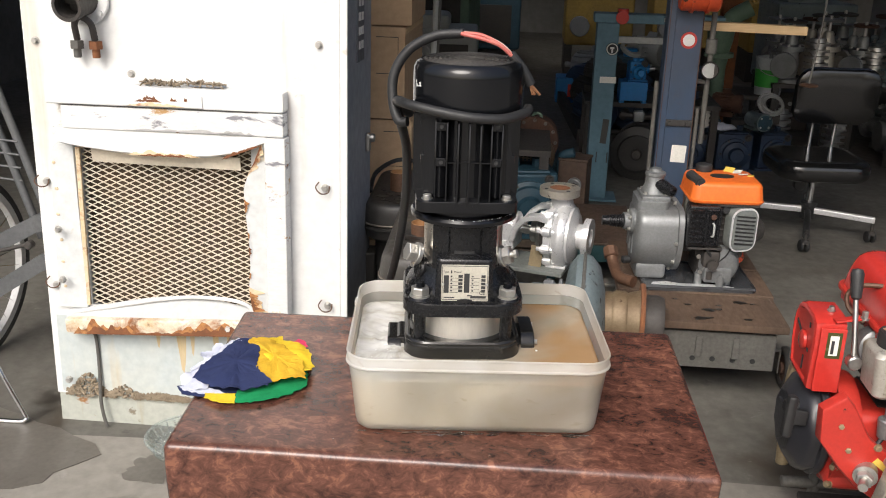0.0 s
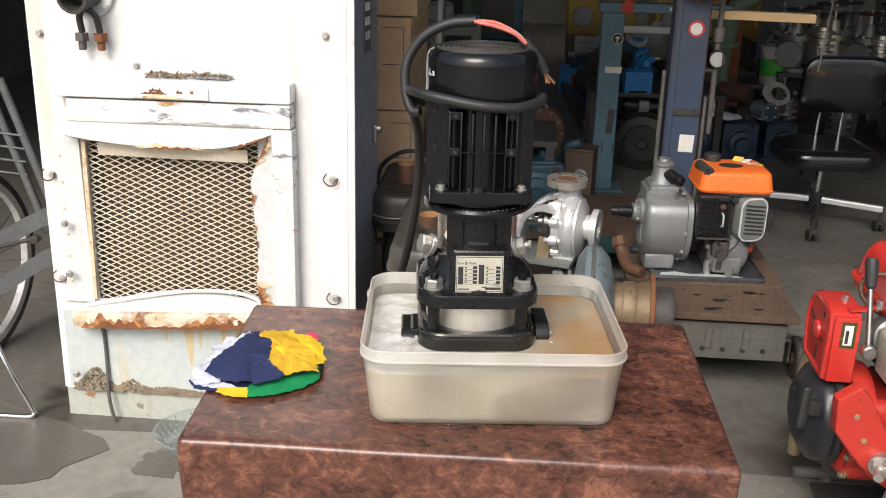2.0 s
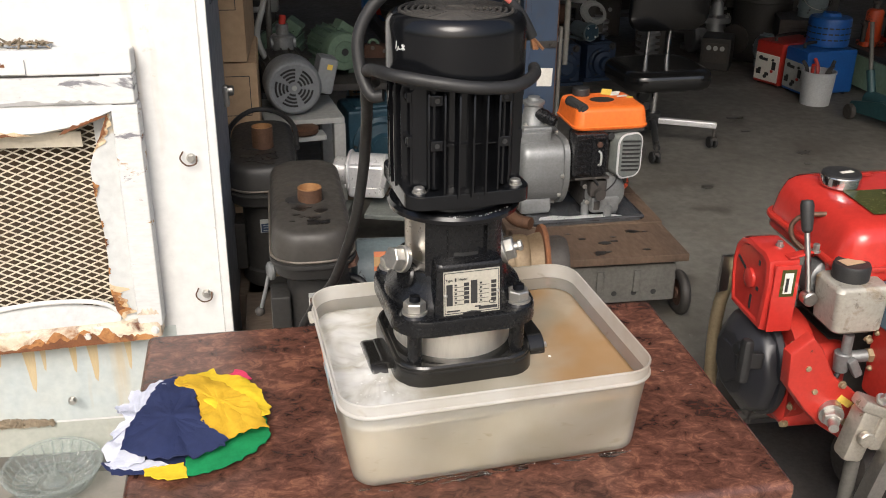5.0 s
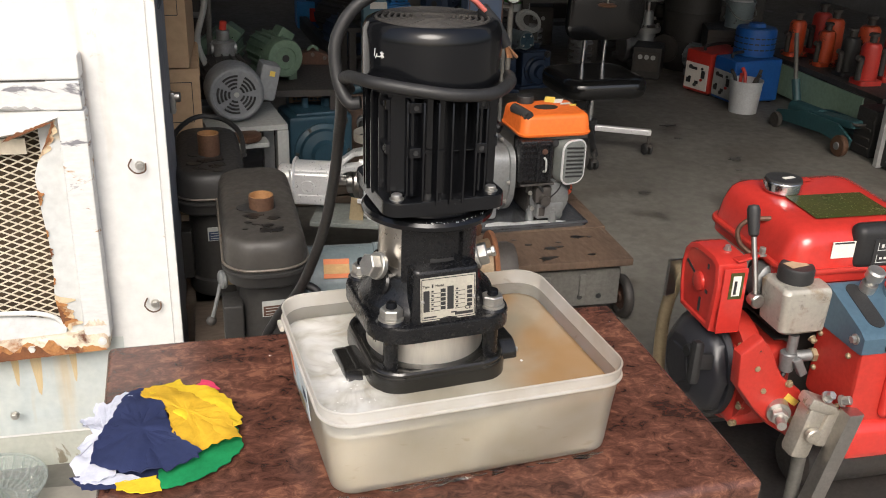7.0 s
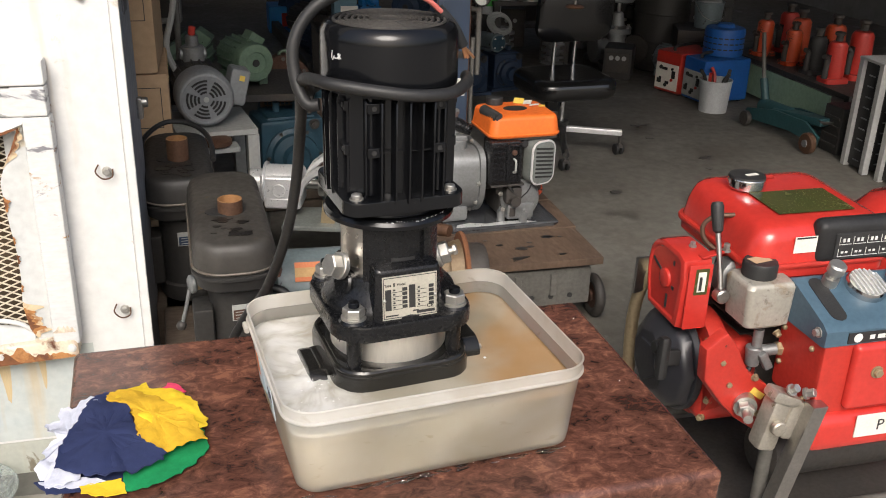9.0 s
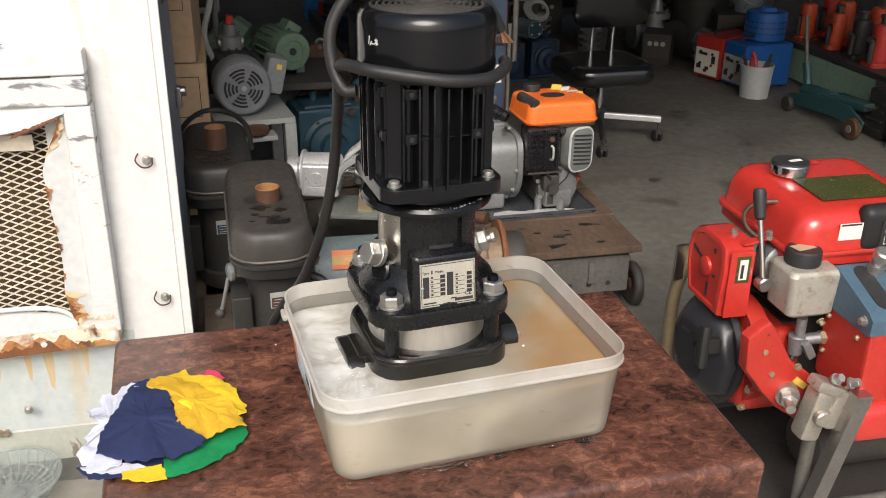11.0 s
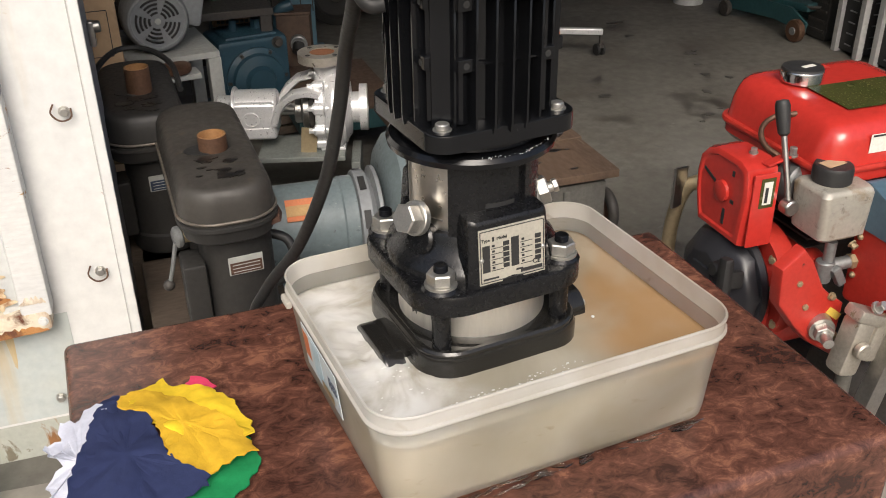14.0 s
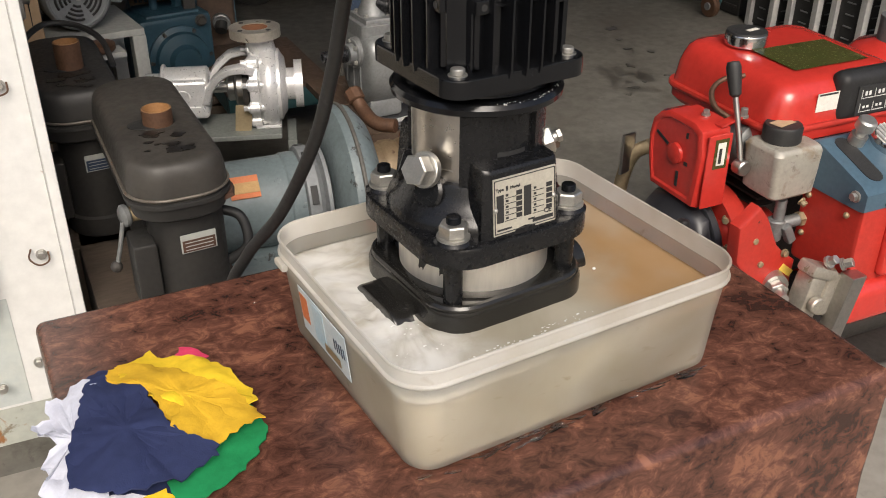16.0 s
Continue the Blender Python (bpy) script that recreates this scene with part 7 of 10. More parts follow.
    part("crank_cover", Geo().lathe([(0.068, 0), (0.071, 0.01), (0.062, 0.025), (0.036, 0.032), (0.001, 0.033)], (0.065, -0.075, 0.090), (0, -1, 0), 30), M["cast_grey"], en)
    for k in range(7):
        a = 2 * math.pi * k / 7 + 0.2
        part("cover_bolt", Geo().bolt((0.055 + 0.066 * math.cos(a), -0.09, 0.10 + 0.066 * math.sin(a)), (0, -1, 0), 0.006, 0.009), M["zinc"], en)
    part("spark_plug", Geo().cyl((0.058, -0.05, 0.285), (0.060, -0.100, 0.292), 0.009, n=12).cyl((0.060, -0.095, 0.292), (0.061, -0.112, 0.294), 0.012, n=12), M["rubber"], t)
    part("fuel_line", Geo().tube([(0.0, -0.09, 0.285), (-0.012, -0.115, 0.24), (0.0, -0.125, 0.17), (0.025, -0.12, 0.13)], 0.005, 8), M["rubber"], t)
    part("throttle_wire", Geo().tube([(0.085, -0.10, 0.28), (0.095, -0.13, 0.23), (0.08, -0.135, 0.15), (0.05, -0.13, 0.11)], 0.0025, 6), M["rubber"], t)
    part("tank_bracket", Geo().box((0.075, -0.095, 0.312), (0.20, 0.03, 0.012), 0.003), M["iron_dark"], t)
    part("oil_filler", Geo().cyl((0.125, -0.04, 0.112), (0.135, -0.075, 0.114), 0.030, 0.024, n=20, bev=0.004), M["jack_orange"], t, "orange oil filler cover")
    af = part("air_filter", Geo().box((-0.012, -0.098, 0.238), (0.112, 0.070, 0.150), 0.012), M["grease_black"], t, "black louvred air cleaner")
    for k in range(7):
        part("louvre", Geo().box((-0.038, -0.1345, 0.180 + 0.019 * k), (0.042, 0.008, 0.010), 0.002, rot=(25, 0, 0)), M["grease_black"], af)
    part("cleaner_rib", Geo().box((-0.006, -0.136, 0.24), (0.010, 0.010, 0.138), 0.003).box((0.036, -0.136, 0.24), (0.010, 0.010, 0.138), 0.003).box((0.015, -0.136, 0.298), (0.05, 0.010, 0.010), 0.003), M["grease_black"], af)
    part("filter_bolt", Geo().cyl((0.015, -0.133, 0.275), (0.015, -0.141, 0.275), 0.010, n=14, bev=0.002), M["rust_dark"], af)
    part("gasket", Geo().box((0.0, -0.10, 0.158), (0.12, 0.06, 0.008), 0.002), M["iron_dark"], af)
    part("filter_handle", Geo().tube([(0.016, -0.133, 0.205), (0.018, -0.146, 0.212), (0.018, -0.146, 0.245), (0.016, -0.133, 0.252)], 0.004, 8), M["light_grey"], af)
    # muffler guard: slotted grey shield
    g = Geo().slab([(p[0], p[1]) for p in round_rect(0.100, 0.152, 0.034, 6)], 0, 0.05, (0.112, -0.080, 0.228), (90, 0, 18), bev=0.012)
    mg = part("muffler_guard", g, M["guard_grey"], t, "grey-green slotted muffler guard")
    part("guard_rim", Geo().tube([Vector((p[0], p[1], 0.044)) for p in round_rect(0.096, 0.148, 0.032, 6)] + [Vector((0.048, 0.042, 0.044))], 0.004, 6, smooth=1).turn(pose(0.112, -0.080, 0.228, 90, 0, 18)), M["silver_paint"], mg)
    for k in range(8):
        part("slot", Geo().box((0, 0, 0), (0.074, 0.004, 0.0062), 0.001).turn(pose(0.1275, -0.1281, 0.180 + 0.0140 * k, 0, 8, 18)), M["ink"], mg)
    part("recoil_starter", Geo().lathe([(0.062, 0.0), (0.064, 0.02), (0.055, 0.035), (0.03, 0.042), (0.001, 0.043)], (0.165, 0.02, 0.205), (1, -0.1, 0), 28).cyl((0.205, 0.015, 0.205), (0.222, 0.013, 0.205), 0.022, n=16, bev=0.004), M["starter_black"], t, "black recoil starter cover")
    part("muffler", Geo().cyl((0.16, -0.02, 0.195), (0.20, 0.02, 0.195), 0.05, n=20, bev=0.008), M["iron_dark"], t)
    part("carburettor", Geo().box((0.03, -0.095, 0.115), (0.06, 0.05, 0.06), 0.01).cyl((0.03, -0.12, 0.10), (0.03, -0.14, 0.10), 0.018, n=16).cyl((0.03, -0.10, 0.07), (0.03, -0.10, 0.04), 0.018, n=16), M["iron_dark"], t)
    for x, y in ((0.0, -0.08), (0.10, -0.08), (0.07, -0.11)):
        part("mount_bolt", Geo().cyl((x, y, 0.012), (x, y, 0.05), 0.014, n=14).bolt((x, y, 0.05), (0, 0, 1), 0.009, 0.014), M["cast_grey"], t)
    part("float_bowl", Geo().box((0.06, -0.09, 0.055), (0.10, 0.05, 0.06), 0.012), M["cast_grey"], t)
    # orange tank
    def lo(w, d, r, z):
        return [(0.93 * a + 0.062, 0.93 * b - 0.008, z) for a, b in round_rect(w, d, r, 6)]
    g = Geo().ring([lo(0.24, 0.20, 0.03, 0.316), lo(0.268, 0.228, 0.034, 0.317), lo(0.276, 0.236, 0.036, 0.322), lo(0.277, 0.237, 0.036, 0.327), lo(0.270, 0.230, 0.034, 0.330), lo(0.256, 0.216, 0.030, 0.374), lo(0.247, 0.207, 0.028, 0.383), lo(0.228, 0.188, 0.024, 0.388), lo(0.18, 0.14, 0.02, 0.389)])
    tk = part("fuel_tank", g, M["orange_plastic"], t, "orange plastic fuel tank")
    part("tank_stay", Geo().box((0.03, -0.06, 0.302), (0.16, 0.06, 0.03), 0.006).box((0.12, 0.05, 0.300), (0.12, 0.06, 0.036), 0.006), M["iron_dark"], tk)
    part("tank_cap", Geo().lathe([(0.028, 0), (0.029, 0.004), (0.029, 0.022), (0.026, 0.026), (0.001, 0.026)], (0.010, 0.062, 0.387), n=24), M["ink"], tk, "black ribbed tank cap")
    part("tank_badge", Geo().slab([(0.042 * math.cos(a), 0.03 * math.sin(a)) for a in [2 * math.pi * k / 24 for k in range(24)]], 0, 0.001, (0.058, -0.010, 0.3892)), M["ink"], tk, "black oval badge")
    for at, size, rot, m in (((0.098, 0.058, 0.396), (0.034, 0.036), (16, 0, -30), "yellow_sticker"), ((0.160, 0.0, 0.3905), (0.022, 0.02), (0, -6, -20), "yellow_sticker"), ((0.123, 0.042, 0.394), (0.030, 0.032), (10, -10, -34), "white_label"), ((0.138, 0.016, 0.3915), (0.034, 0.030), (-6, -8, -20), "white_label")):
        part("tank_label", Geo().box(at, (*size, 0.0010), 0, rot=rot), M[m], tk, "curled torn label")
    gp = part("grip", Geo().cyl((-0.046, 0.012, 0.385), (-0.035, -0.105, 0.385), 0.0105, n=14), M["ink"], t, "black ribbed rubber grip")
    for k in range(9):
        part("rib", Geo().torus((-0.046 + 0.0013 * k, 0.006 - 0.0128 * k, 0.385), 0.0135, 0.0044, (0, 1, 0), 16, 6), M["ink"], gp)
    return t


small_engine_pump()


# ---------- office chair ----------
def office_chair():
    fz = floor_z(4.6)
    t = thing("office_chair", (1.642, 4.825, fz), "black vinyl swivel chair with chrome four-star base", "chair", rz=4)
    g = Geo()
    def lo(w, d, r, z):
        return [(a, b, z) for a, b in round_rect(w, d, r, 6)]
    g.ring([lo(0.36, 0.34, 0.08, 0.325), lo(0.415, 0.395, 0.09, 0.329), lo(0.445, 0.425, 0.10, 0.341), lo(0.458, 0.438, 0.105, 0.360), lo(0.462, 0.442, 0.108, 0.385), lo(0.455, 0.435, 0.105, 0.404), lo(0.438, 0.418, 0.10, 0.418), lo(0.405, 0.385, 0.09, 0.427), lo(0.34, 0.32, 0.08, 0.429), lo(0.2, 0.2, 0.05, 0.423)])
    part("seat", g, M["vinyl_black"], t, "padded black vinyl seat")
    out = round_rect(0.445, 0.300, 0.092, 7)
    g = Geo()
    loops = []
    for k, y in ((0.8, 0.005), (0.97, 0.012), (1.0, 0.03), (0.97, 0.05), (0.85, 0.062), (0.4, 0.066)):
        loops.append([(a * k, y + 0.25 * a * a, b * k + 0.0) for a, b in out])
    g.ring(loops)
    g.turn(pose(0.129, 0.17, 0.690, 6, 0, 0) @ pose(0, 0.066, 0, 0, 0, 180))
    part("backrest", g, M["vinyl_black"], t, "padded black vinyl backrest")
    for x in (0.03, 0.15):
        part("back_bar", Geo().tube([(x, 0.06, 0.315), (x, 0.20, 0.325), (x + 0.005, 0.225, 0.42), (x + 0.01, 0.225, 0.60)], 0.011, 10), M["chrome"], t)
    part("column", Geo().cyl((0, 0, 0.14), (0, 0, 0.315), 0.02, n=18), M["chrome"], t)
    part("sleeve", Geo().cyl((0, 0, 0.085), (0, 0, 0.165), 0.036, n=20, bev=0.004).cyl((0, 0, 0.155), (0, 0, 0.178), 0.042, n=20, bev=0.004), M["rubber"], t)
    part("knob", Geo().cyl((-0.07, -0.03, 0.27), (-0.07, 0.0, 0.27), 0.032, n=16, bev=0.005).cyl((-0.07, -0.01, 0.27), (-0.07, -0.01, 0.31), 0.008, n=8), M["rubber"], t)
    part("mechanism", Geo().box((0.03, 0.02, 0.315), (0.26, 0.18, 0.03), 0.008), M["iron_dark"], t)
    for a in (-23, 71, 157, 251):
        c, s = math.cos(radians(a)), math.sin(radians(a))
        black = a == 251
        if black:
            g = Geo().tube([(0.02, 0, 0.13), (0.12, 0, 0.125), (0.22, 0, 0.10), (0.325, 0, 0.085)], 0.017, 12).turn(pose(0, 0, 0, 0, 0, a))
        else:
            g = Geo().box((0.17, 0, 0.128), (0.31, 0.036, 0.030), 0.006, rot=(0, 2, 0)).turn(pose(0, 0, 0, 0, 0, a))
        lg = part("leg", g, M["rubber"] if black else M["silver_paint"], t, "leg wrapped black" if black else "")
        x, y = 0.318 * c, 0.318 * s
        part("caster_stem", Geo().cyl((x, y, 0.05), (x, y, 0.115), 0.009, n=10).box((x, y, 0.052), (0.03, 0.035, 0.022), 0.006), M["iron_dark"], lg)
        part("caster_wheel", Geo().cyl((x - 0.022, y + 0.01, 0.031), (x - 0.006, y + 0.01, 0.031), 0.03, n=20, bev=0.004).cyl((x + 0.006, y + 0.01, 0.031), (x + 0.022, y + 0.01, 0.031), 0.03, n=20, bev=0.004), M["rubber"], lg)
    return t


office_chair()


# ---------- machines behind the table ----------
def covered_machine(x, y0, y1, tone, plate, base, stub):
    """A vertical unit: oblong domed cover over its whole length, pipe stub, round body under the front end."""
    cy, ln, w = (y0 + y1) / 2, y1 - y0, 0.208
    t = thing("vertical_compressor", (x, cy, 0.0), "sooty grey vertical machine with oblong domed cover and pipe stub", "machine", rz=1.5, group="covered vertical machines")
    h0 = 0.605
    fr = -ln / 2

    def lo(k, z):
        return [(a, b, z) for a, b in round_rect(w + 2 * k, ln + 2 * k, max(0.012, 0.082 + k), 8)]

    part("cover", Geo().ring([lo(-0.004, h0 + 0.006), lo(-0.003, h0 + 0.018), lo(-0.006, h0 + 0.052), lo(-0.009, h0 + 0.066), lo(-0.014, h0 + 0.076), lo(-0.020, h0 + 0.081), lo(-0.030, h0 + 0.0845), lo(-0.075, h0 + 0.0862)]), tone, t, "domed sooty cover with dark oil stains")
    part("cover_flange", Geo().ring([lo(-0.004, h0 - 0.006), lo(0.002, h0 - 0.005), lo(0.002, h0 + 0.003), lo(-0.003, h0 + 0.006)]), M["sooty_dark"], t)
    part("cover_base", Geo().ring([lo(-0.035, h0 - 0.05), lo(-0.010, h0 - 0.035), lo(-0.004, h0 - 0.006)]), M["sooty_dark"], t)
    py = 2.60 - 2.66
    part("pipe_stub", Geo().pipe([(0.029, 0.0), (0.029, stub)], [(0.0315, 0.0), (0.0315, stub)], (0.004, py, h0 + 0.080), n=32), M["brass_brown"], t, "brown copper pipe stub")
    part("pipe_liner", Geo().pipe([(0.0275, 0.012), (0.0275, stub + 0.0012)], [(0.0292, 0.012), (0.0308, stub + 0.0012)], (0.004, py, h0 + 0.080), n=32).cyl((0.004, py, h0 + 0.084), (0.004, py, h0 + 0.094), 0.028, n=24), M["copper_tan"], t, "bright tan inside of the pipe stub")
    part("pipe_hole", Geo().slab([(0.050 * math.cos(a), 0.031 * math.sin(a)) for a in [2 * math.pi * k / 24 for k in range(24)]], 0, 0.0016, (-0.010, py + 0.002, h0 + 0.0866)), M["ink"], t, "open hole round the pipe")
    bead = [(a, b, h0 + 0.014) for a, b in round_rect(w - 0.002, ln - 0.002, 0.081, 8)]
    part("worn_bead", Geo().tube(bead + [bead[0]], 0.0032, 8, smooth=1), M["worn_bead"], t, "rolled lower edge worn to bare metal")
    part("gasket_flap", Geo().slab([(-0.02, -0.02), (0.012, -0.024), (0.022, 0.01), (0.018, 0.09), (-0.01, 0.09)], 0, 0.012, (w / 2 - 0.012, fr + 0.06, h0 - 0.022), (0, -18, 0), bev=0.003), M["rust_dark"], t, "rust-brown inner edge under the cover")
    rnd = random.Random(int(100 * abs(x)))
    for k in range(17):
        r = rnd.choice((0.004, 0.006, 0.009, 0.014, 0.022))
        o = [(r * rnd.uniform(0.6, 1.25) * math.cos(a), 0.7 * r * rnd.uniform(0.6, 1.25) * math.sin(a)) for a in [2 * math.pi * j / 26 for j in range(26)]]
        part("oil_stain", Geo().slab(o, 0, 0.0009, (rnd.uniform(-0.045, 0.045), py - 0.045 - 0.12 * rnd.random() ** 1.3, h0 + 0.0863 + 0.0001 * k)), M["oil"], t, "dark oil stain")
    g = Geo().lathe([(0.082, base), (0.088, base + 0.01), (0.088, base + 0.05), (0.080, base + 0.055), (0.079, h0 - 0.06), (0.085, h0 - 0.045)], (0.012, fr + 0.118, 0), n=40)
    part("body", g, M["sooty_dark"], t)
    pl = part("type_plate", Geo().box((0, 0, 0), (0.074, 0.003, 0.042), 0.001).turn(pose(0.020, fr + 0.0375, h0 - 0.105, 0, 0, 4)), M["light_grey"], t, "metal type plate")
    part("bar", Geo().box((0, -0.002, -0.005), (0.068, 0.002, 0.026), 0).turn(pose(0.020, fr + 0.0375, h0 - 0.105, 0, 0, 4)), plate, pl)
    for k in range(3):
        part("bar", Geo().box((0, -0.0034, 0.003 - 0.008 * k), (0.058, 0.0008, 0.0015), 0).turn(pose(0.020, fr + 0.0375, h0 - 0.105, 0, 0, 4)), M["light_grey"], pl)
    part("frame", Geo().box((0.0, 0.04, base + 0.12), (0.13, ln * 0.55, 0.24), 0.02), M["sooty_dark"], t)
    part("side_flange", Geo().box((-0.085, fr + 0.10, base + 0.13), (0.05, 0.09, 0.15), 0.008), M["sooty_dark"], t)
    part("valve", Geo().cyl((-0.05, fr + 0.13, 0.545), (-0.100, fr + 0.13, 0.545), 0.016, n=16), M["brass"], t, "tarnished side valve")
    lv = part("lever", Geo().lathe([(0.020, 0), (0.024, 0.004), (0.024, 0.012), (0.018, 0.017), (0.001, 0.018)], (-0.098, fr + 0.13, 0.545), (-1, -0.25, 0), 22).tube([(-0.113, fr + 0.12, 0.535), (-0.124, fr + 0.118, 0.49), (-0.136, fr + 0.122, 0.445)], 0.0048, 8), M["cast_grey"], t, "grey lever with dark ball end")
    part("ball", Geo().ball((-0.140, fr + 0.122, 0.436), 0.013, 14, 8), M["iron_dark"], lv)
    part("pallet", Geo().box((-0.03, 0.0, base / 2), (0.32, ln, base), 0.008), M["wood_board"], t, "dark oil-soaked wooden block")
    part("hose", Geo().tube([(0.08, fr + 0.12, 0.525), (0.125, fr + 0.10, 0.505), (0.13, fr + 0.08, 0.445), (0.09, fr + 0.10, 0.405)], 0.011, 10), M["rubber"], t)
    return t


covered_machine(-0.142, 2.366, 2.95, M["sooty"], M["rust_dark"], 0.30, 0.040)
_b = covered_machine(-0.272, 2.862, 3.37, M["sooty_dark"], M["navy_machine"], 0.30, 0.070)
part("cable_loop", Geo().tube([(-0.098, -0.05, 0.68), (-0.095, 0.09, 0.71), (-0.03, 0.185, 0.735), (0.05, 0.175, 0.73), (0.10, 0.08, 0.71), (0.105, -0.05, 0.68)], 0.008, 8), M["rubber"], _b)


def cardboard_stack():
    z = floor_z(3.85)
    for k, (w, d, h, dx, ro) in enumerate(((0.40, 0.52, 0.40, 0.0, 0), (0.40, 0.50, 0.38, 0.005, 1.5), (0.39, 0.51, 0.36, -0.008, -1), (0.40, 0.50, 0.40, 0.004, 0.5))):
        t = thing("cardboard_box", (-0.505 + dx, 3.86, z), "worn brown cardboard box in a stack beside the cabinet", "box", rz=ro, group="stacked boxes")
        part("carton", Geo().box((0, 0, h / 2), (w, d, h - 0.004), 0.006), M["cardboard"], t)
        part("tape_edge", Geo().box((w / 2 + 0.001, 0, h - 0.02), (0.002, d * 0.98, 0.018), 0.0), M["pine"], t)
        fr = part("printed_frame", Geo().box((w / 2 - 0.07, -d / 2 - 0.0008, h * 0.5), (0.085, 0.001, 0.0025), 0), M["ink"], t)
        part("printed_line", Geo().box((w / 2 - 0.07, -d / 2 - 0.0008, h * 0.5 + 0.14), (0.085, 0.001, 0.0025), 0), M["ink"], fr)
        part("printed_line", Geo().box((w / 2 - 0.028, -d / 2 - 0.0008, h * 0.5 + 0.07), (0.0025, 0.001, 0.14), 0), M["ink"], fr)
        z += h
    t = thing("bent_rod", (-0.27, 4.16, floor_z(4.16)), "tall thin bent grey steel rods leaning on the boxes", "rod")
    part("rod", Geo().tube([(0, 0, 0), (0.01, 0.0, 0.7), (0.02, 0.01, 1.2), (0.06, 0.02, 1.75)], 0.012, 8), M["cart_steel"], t)


cardboard_stack()


def fan_motor():
    t = thing("electric_motor", (-0.170, 3.84, -0.045), "grey electric motor with slotted fan cover on a pale stand", "motor", rz=8)
    c = (0, 0, 0.71)
    fc = part("fan_cover", Geo().lathe([(0.098, 0.13), (0.106, 0.12), (0.108, 0.05), (0.106, 0.015), (0.096, 0.002), (0.088, 0.0), (0.084, 0.003), (0.001, 0.003)], (0, 0, c[2]), (0, 1, 0), 44), M["motor_grey"], t, "round grey fan cover with curved slots")
    for r in (0.028, 0.042, 0.056, 0.070):
        for q in range(5):
            pts = []
            for k in range(6):
                a = radians(q * 72 + 12 + 10 * k)
                pts.append((r * math.cos(a), 0.0015, c[2] + r * math.sin(a)))
            part("slot", Geo().tube(pts, 0.0042, 6, 1), M["ink"], fc)
    part("hub_dot", Geo().cyl((0, 0.004, c[2]), (0, -0.003, c[2]), 0.01, n=16), M["light_grey"], fc)
    g = Geo().cyl((0, 0.12, c[2]), (0, 0.36, c[2]), 0.098, n=40, bev=0.01)
    mb = part("motor_body", g, M["iron_dark"], t)
    for k in range(22):
        a = 2 * math.pi * k / 22
        part("fin", Geo().box((0.10 * math.cos(a), 0.24, c[2] + 0.10 * math.sin(a)), (0.012, 0.22, 0.004), 0, rot=(0, -math.degrees(a), 0)), M["iron_dark"], mb)
    tb = part("terminal_box", Geo().box((0.135, 0.12, c[2] + 0.02), (0.075, 0.10, 0.14), 0.012, rot=(0, 14, 0)), M["motor_grey"], t, "grey terminal box")
    part("sticker", Geo().box((0.15, 0.068, c[2] + 0.055), (0.02, 0.002, 0.02), 0, rot=(0, 14, 0)), M["yellow_sticker"], tb)
    part("stand_top", Geo().box((0.03, 0.13, 0.585), (0.30, 0.34, 0.022), 0.003), M["light_grey"], t, "pale grey steel stand")
    for x in (-0.10, 0.16):
        for y in (-0.02, 0.28):
            part("stand_leg", Geo().box((x, y, 0.329), (0.045, 0.045, 0.49), 0.004), M["light_grey"], t)
    part("wheel_cover", Geo().lathe([(0.05, 0), (0.055, 0.006), (0.055, 0.022), (0.04, 0.03), (0.01, 0.032)], (0.02, -0.055, 0.55), (0, 0, 1), 28), M["brass_brown"], t, "brown handwheel hub")
    part("bracket", Geo().box((0.03, -0.05, 0.535), (0.14, 0.08, 0.02), 0.004), M["light_grey"], t)
    g = Geo().cyl((0.0, 0.27, c[2] + 0.08), (0.0, 0.27, c[2] + 0.15), 0.045, n=20, bev=0.006).cyl((0, 0.27, c[2] + 0.15), (0, 0.27, c[2] + 0.19), 0.025, n=14).cyl((-0.05, 0.27, c[2] + 0.12), (0.05, 0.27, c[2] + 0.12), 0.022, n=14)
    part("valve_body", g, M["cast_grey"], t)
    part("valve_handle", Geo().cyl((0, 0.27, c[2] + 0.19), (0.005, 0.27, c[2] + 0.225), 0.014, n=12, bev=0.003), M["red_dull"], t, "red valve handle")
    part("hose", Geo().tube([(-0.07, 0.26, c[2] + 0.05), (-0.10, 0.25, c[2] + 0.16), (-0.06, 0.26, c[2] + 0.32), (-0.05, 0.27, c[2] + 0.6)], 0.012, 8), M["light_grey"], t)
    return t


fan_motor()


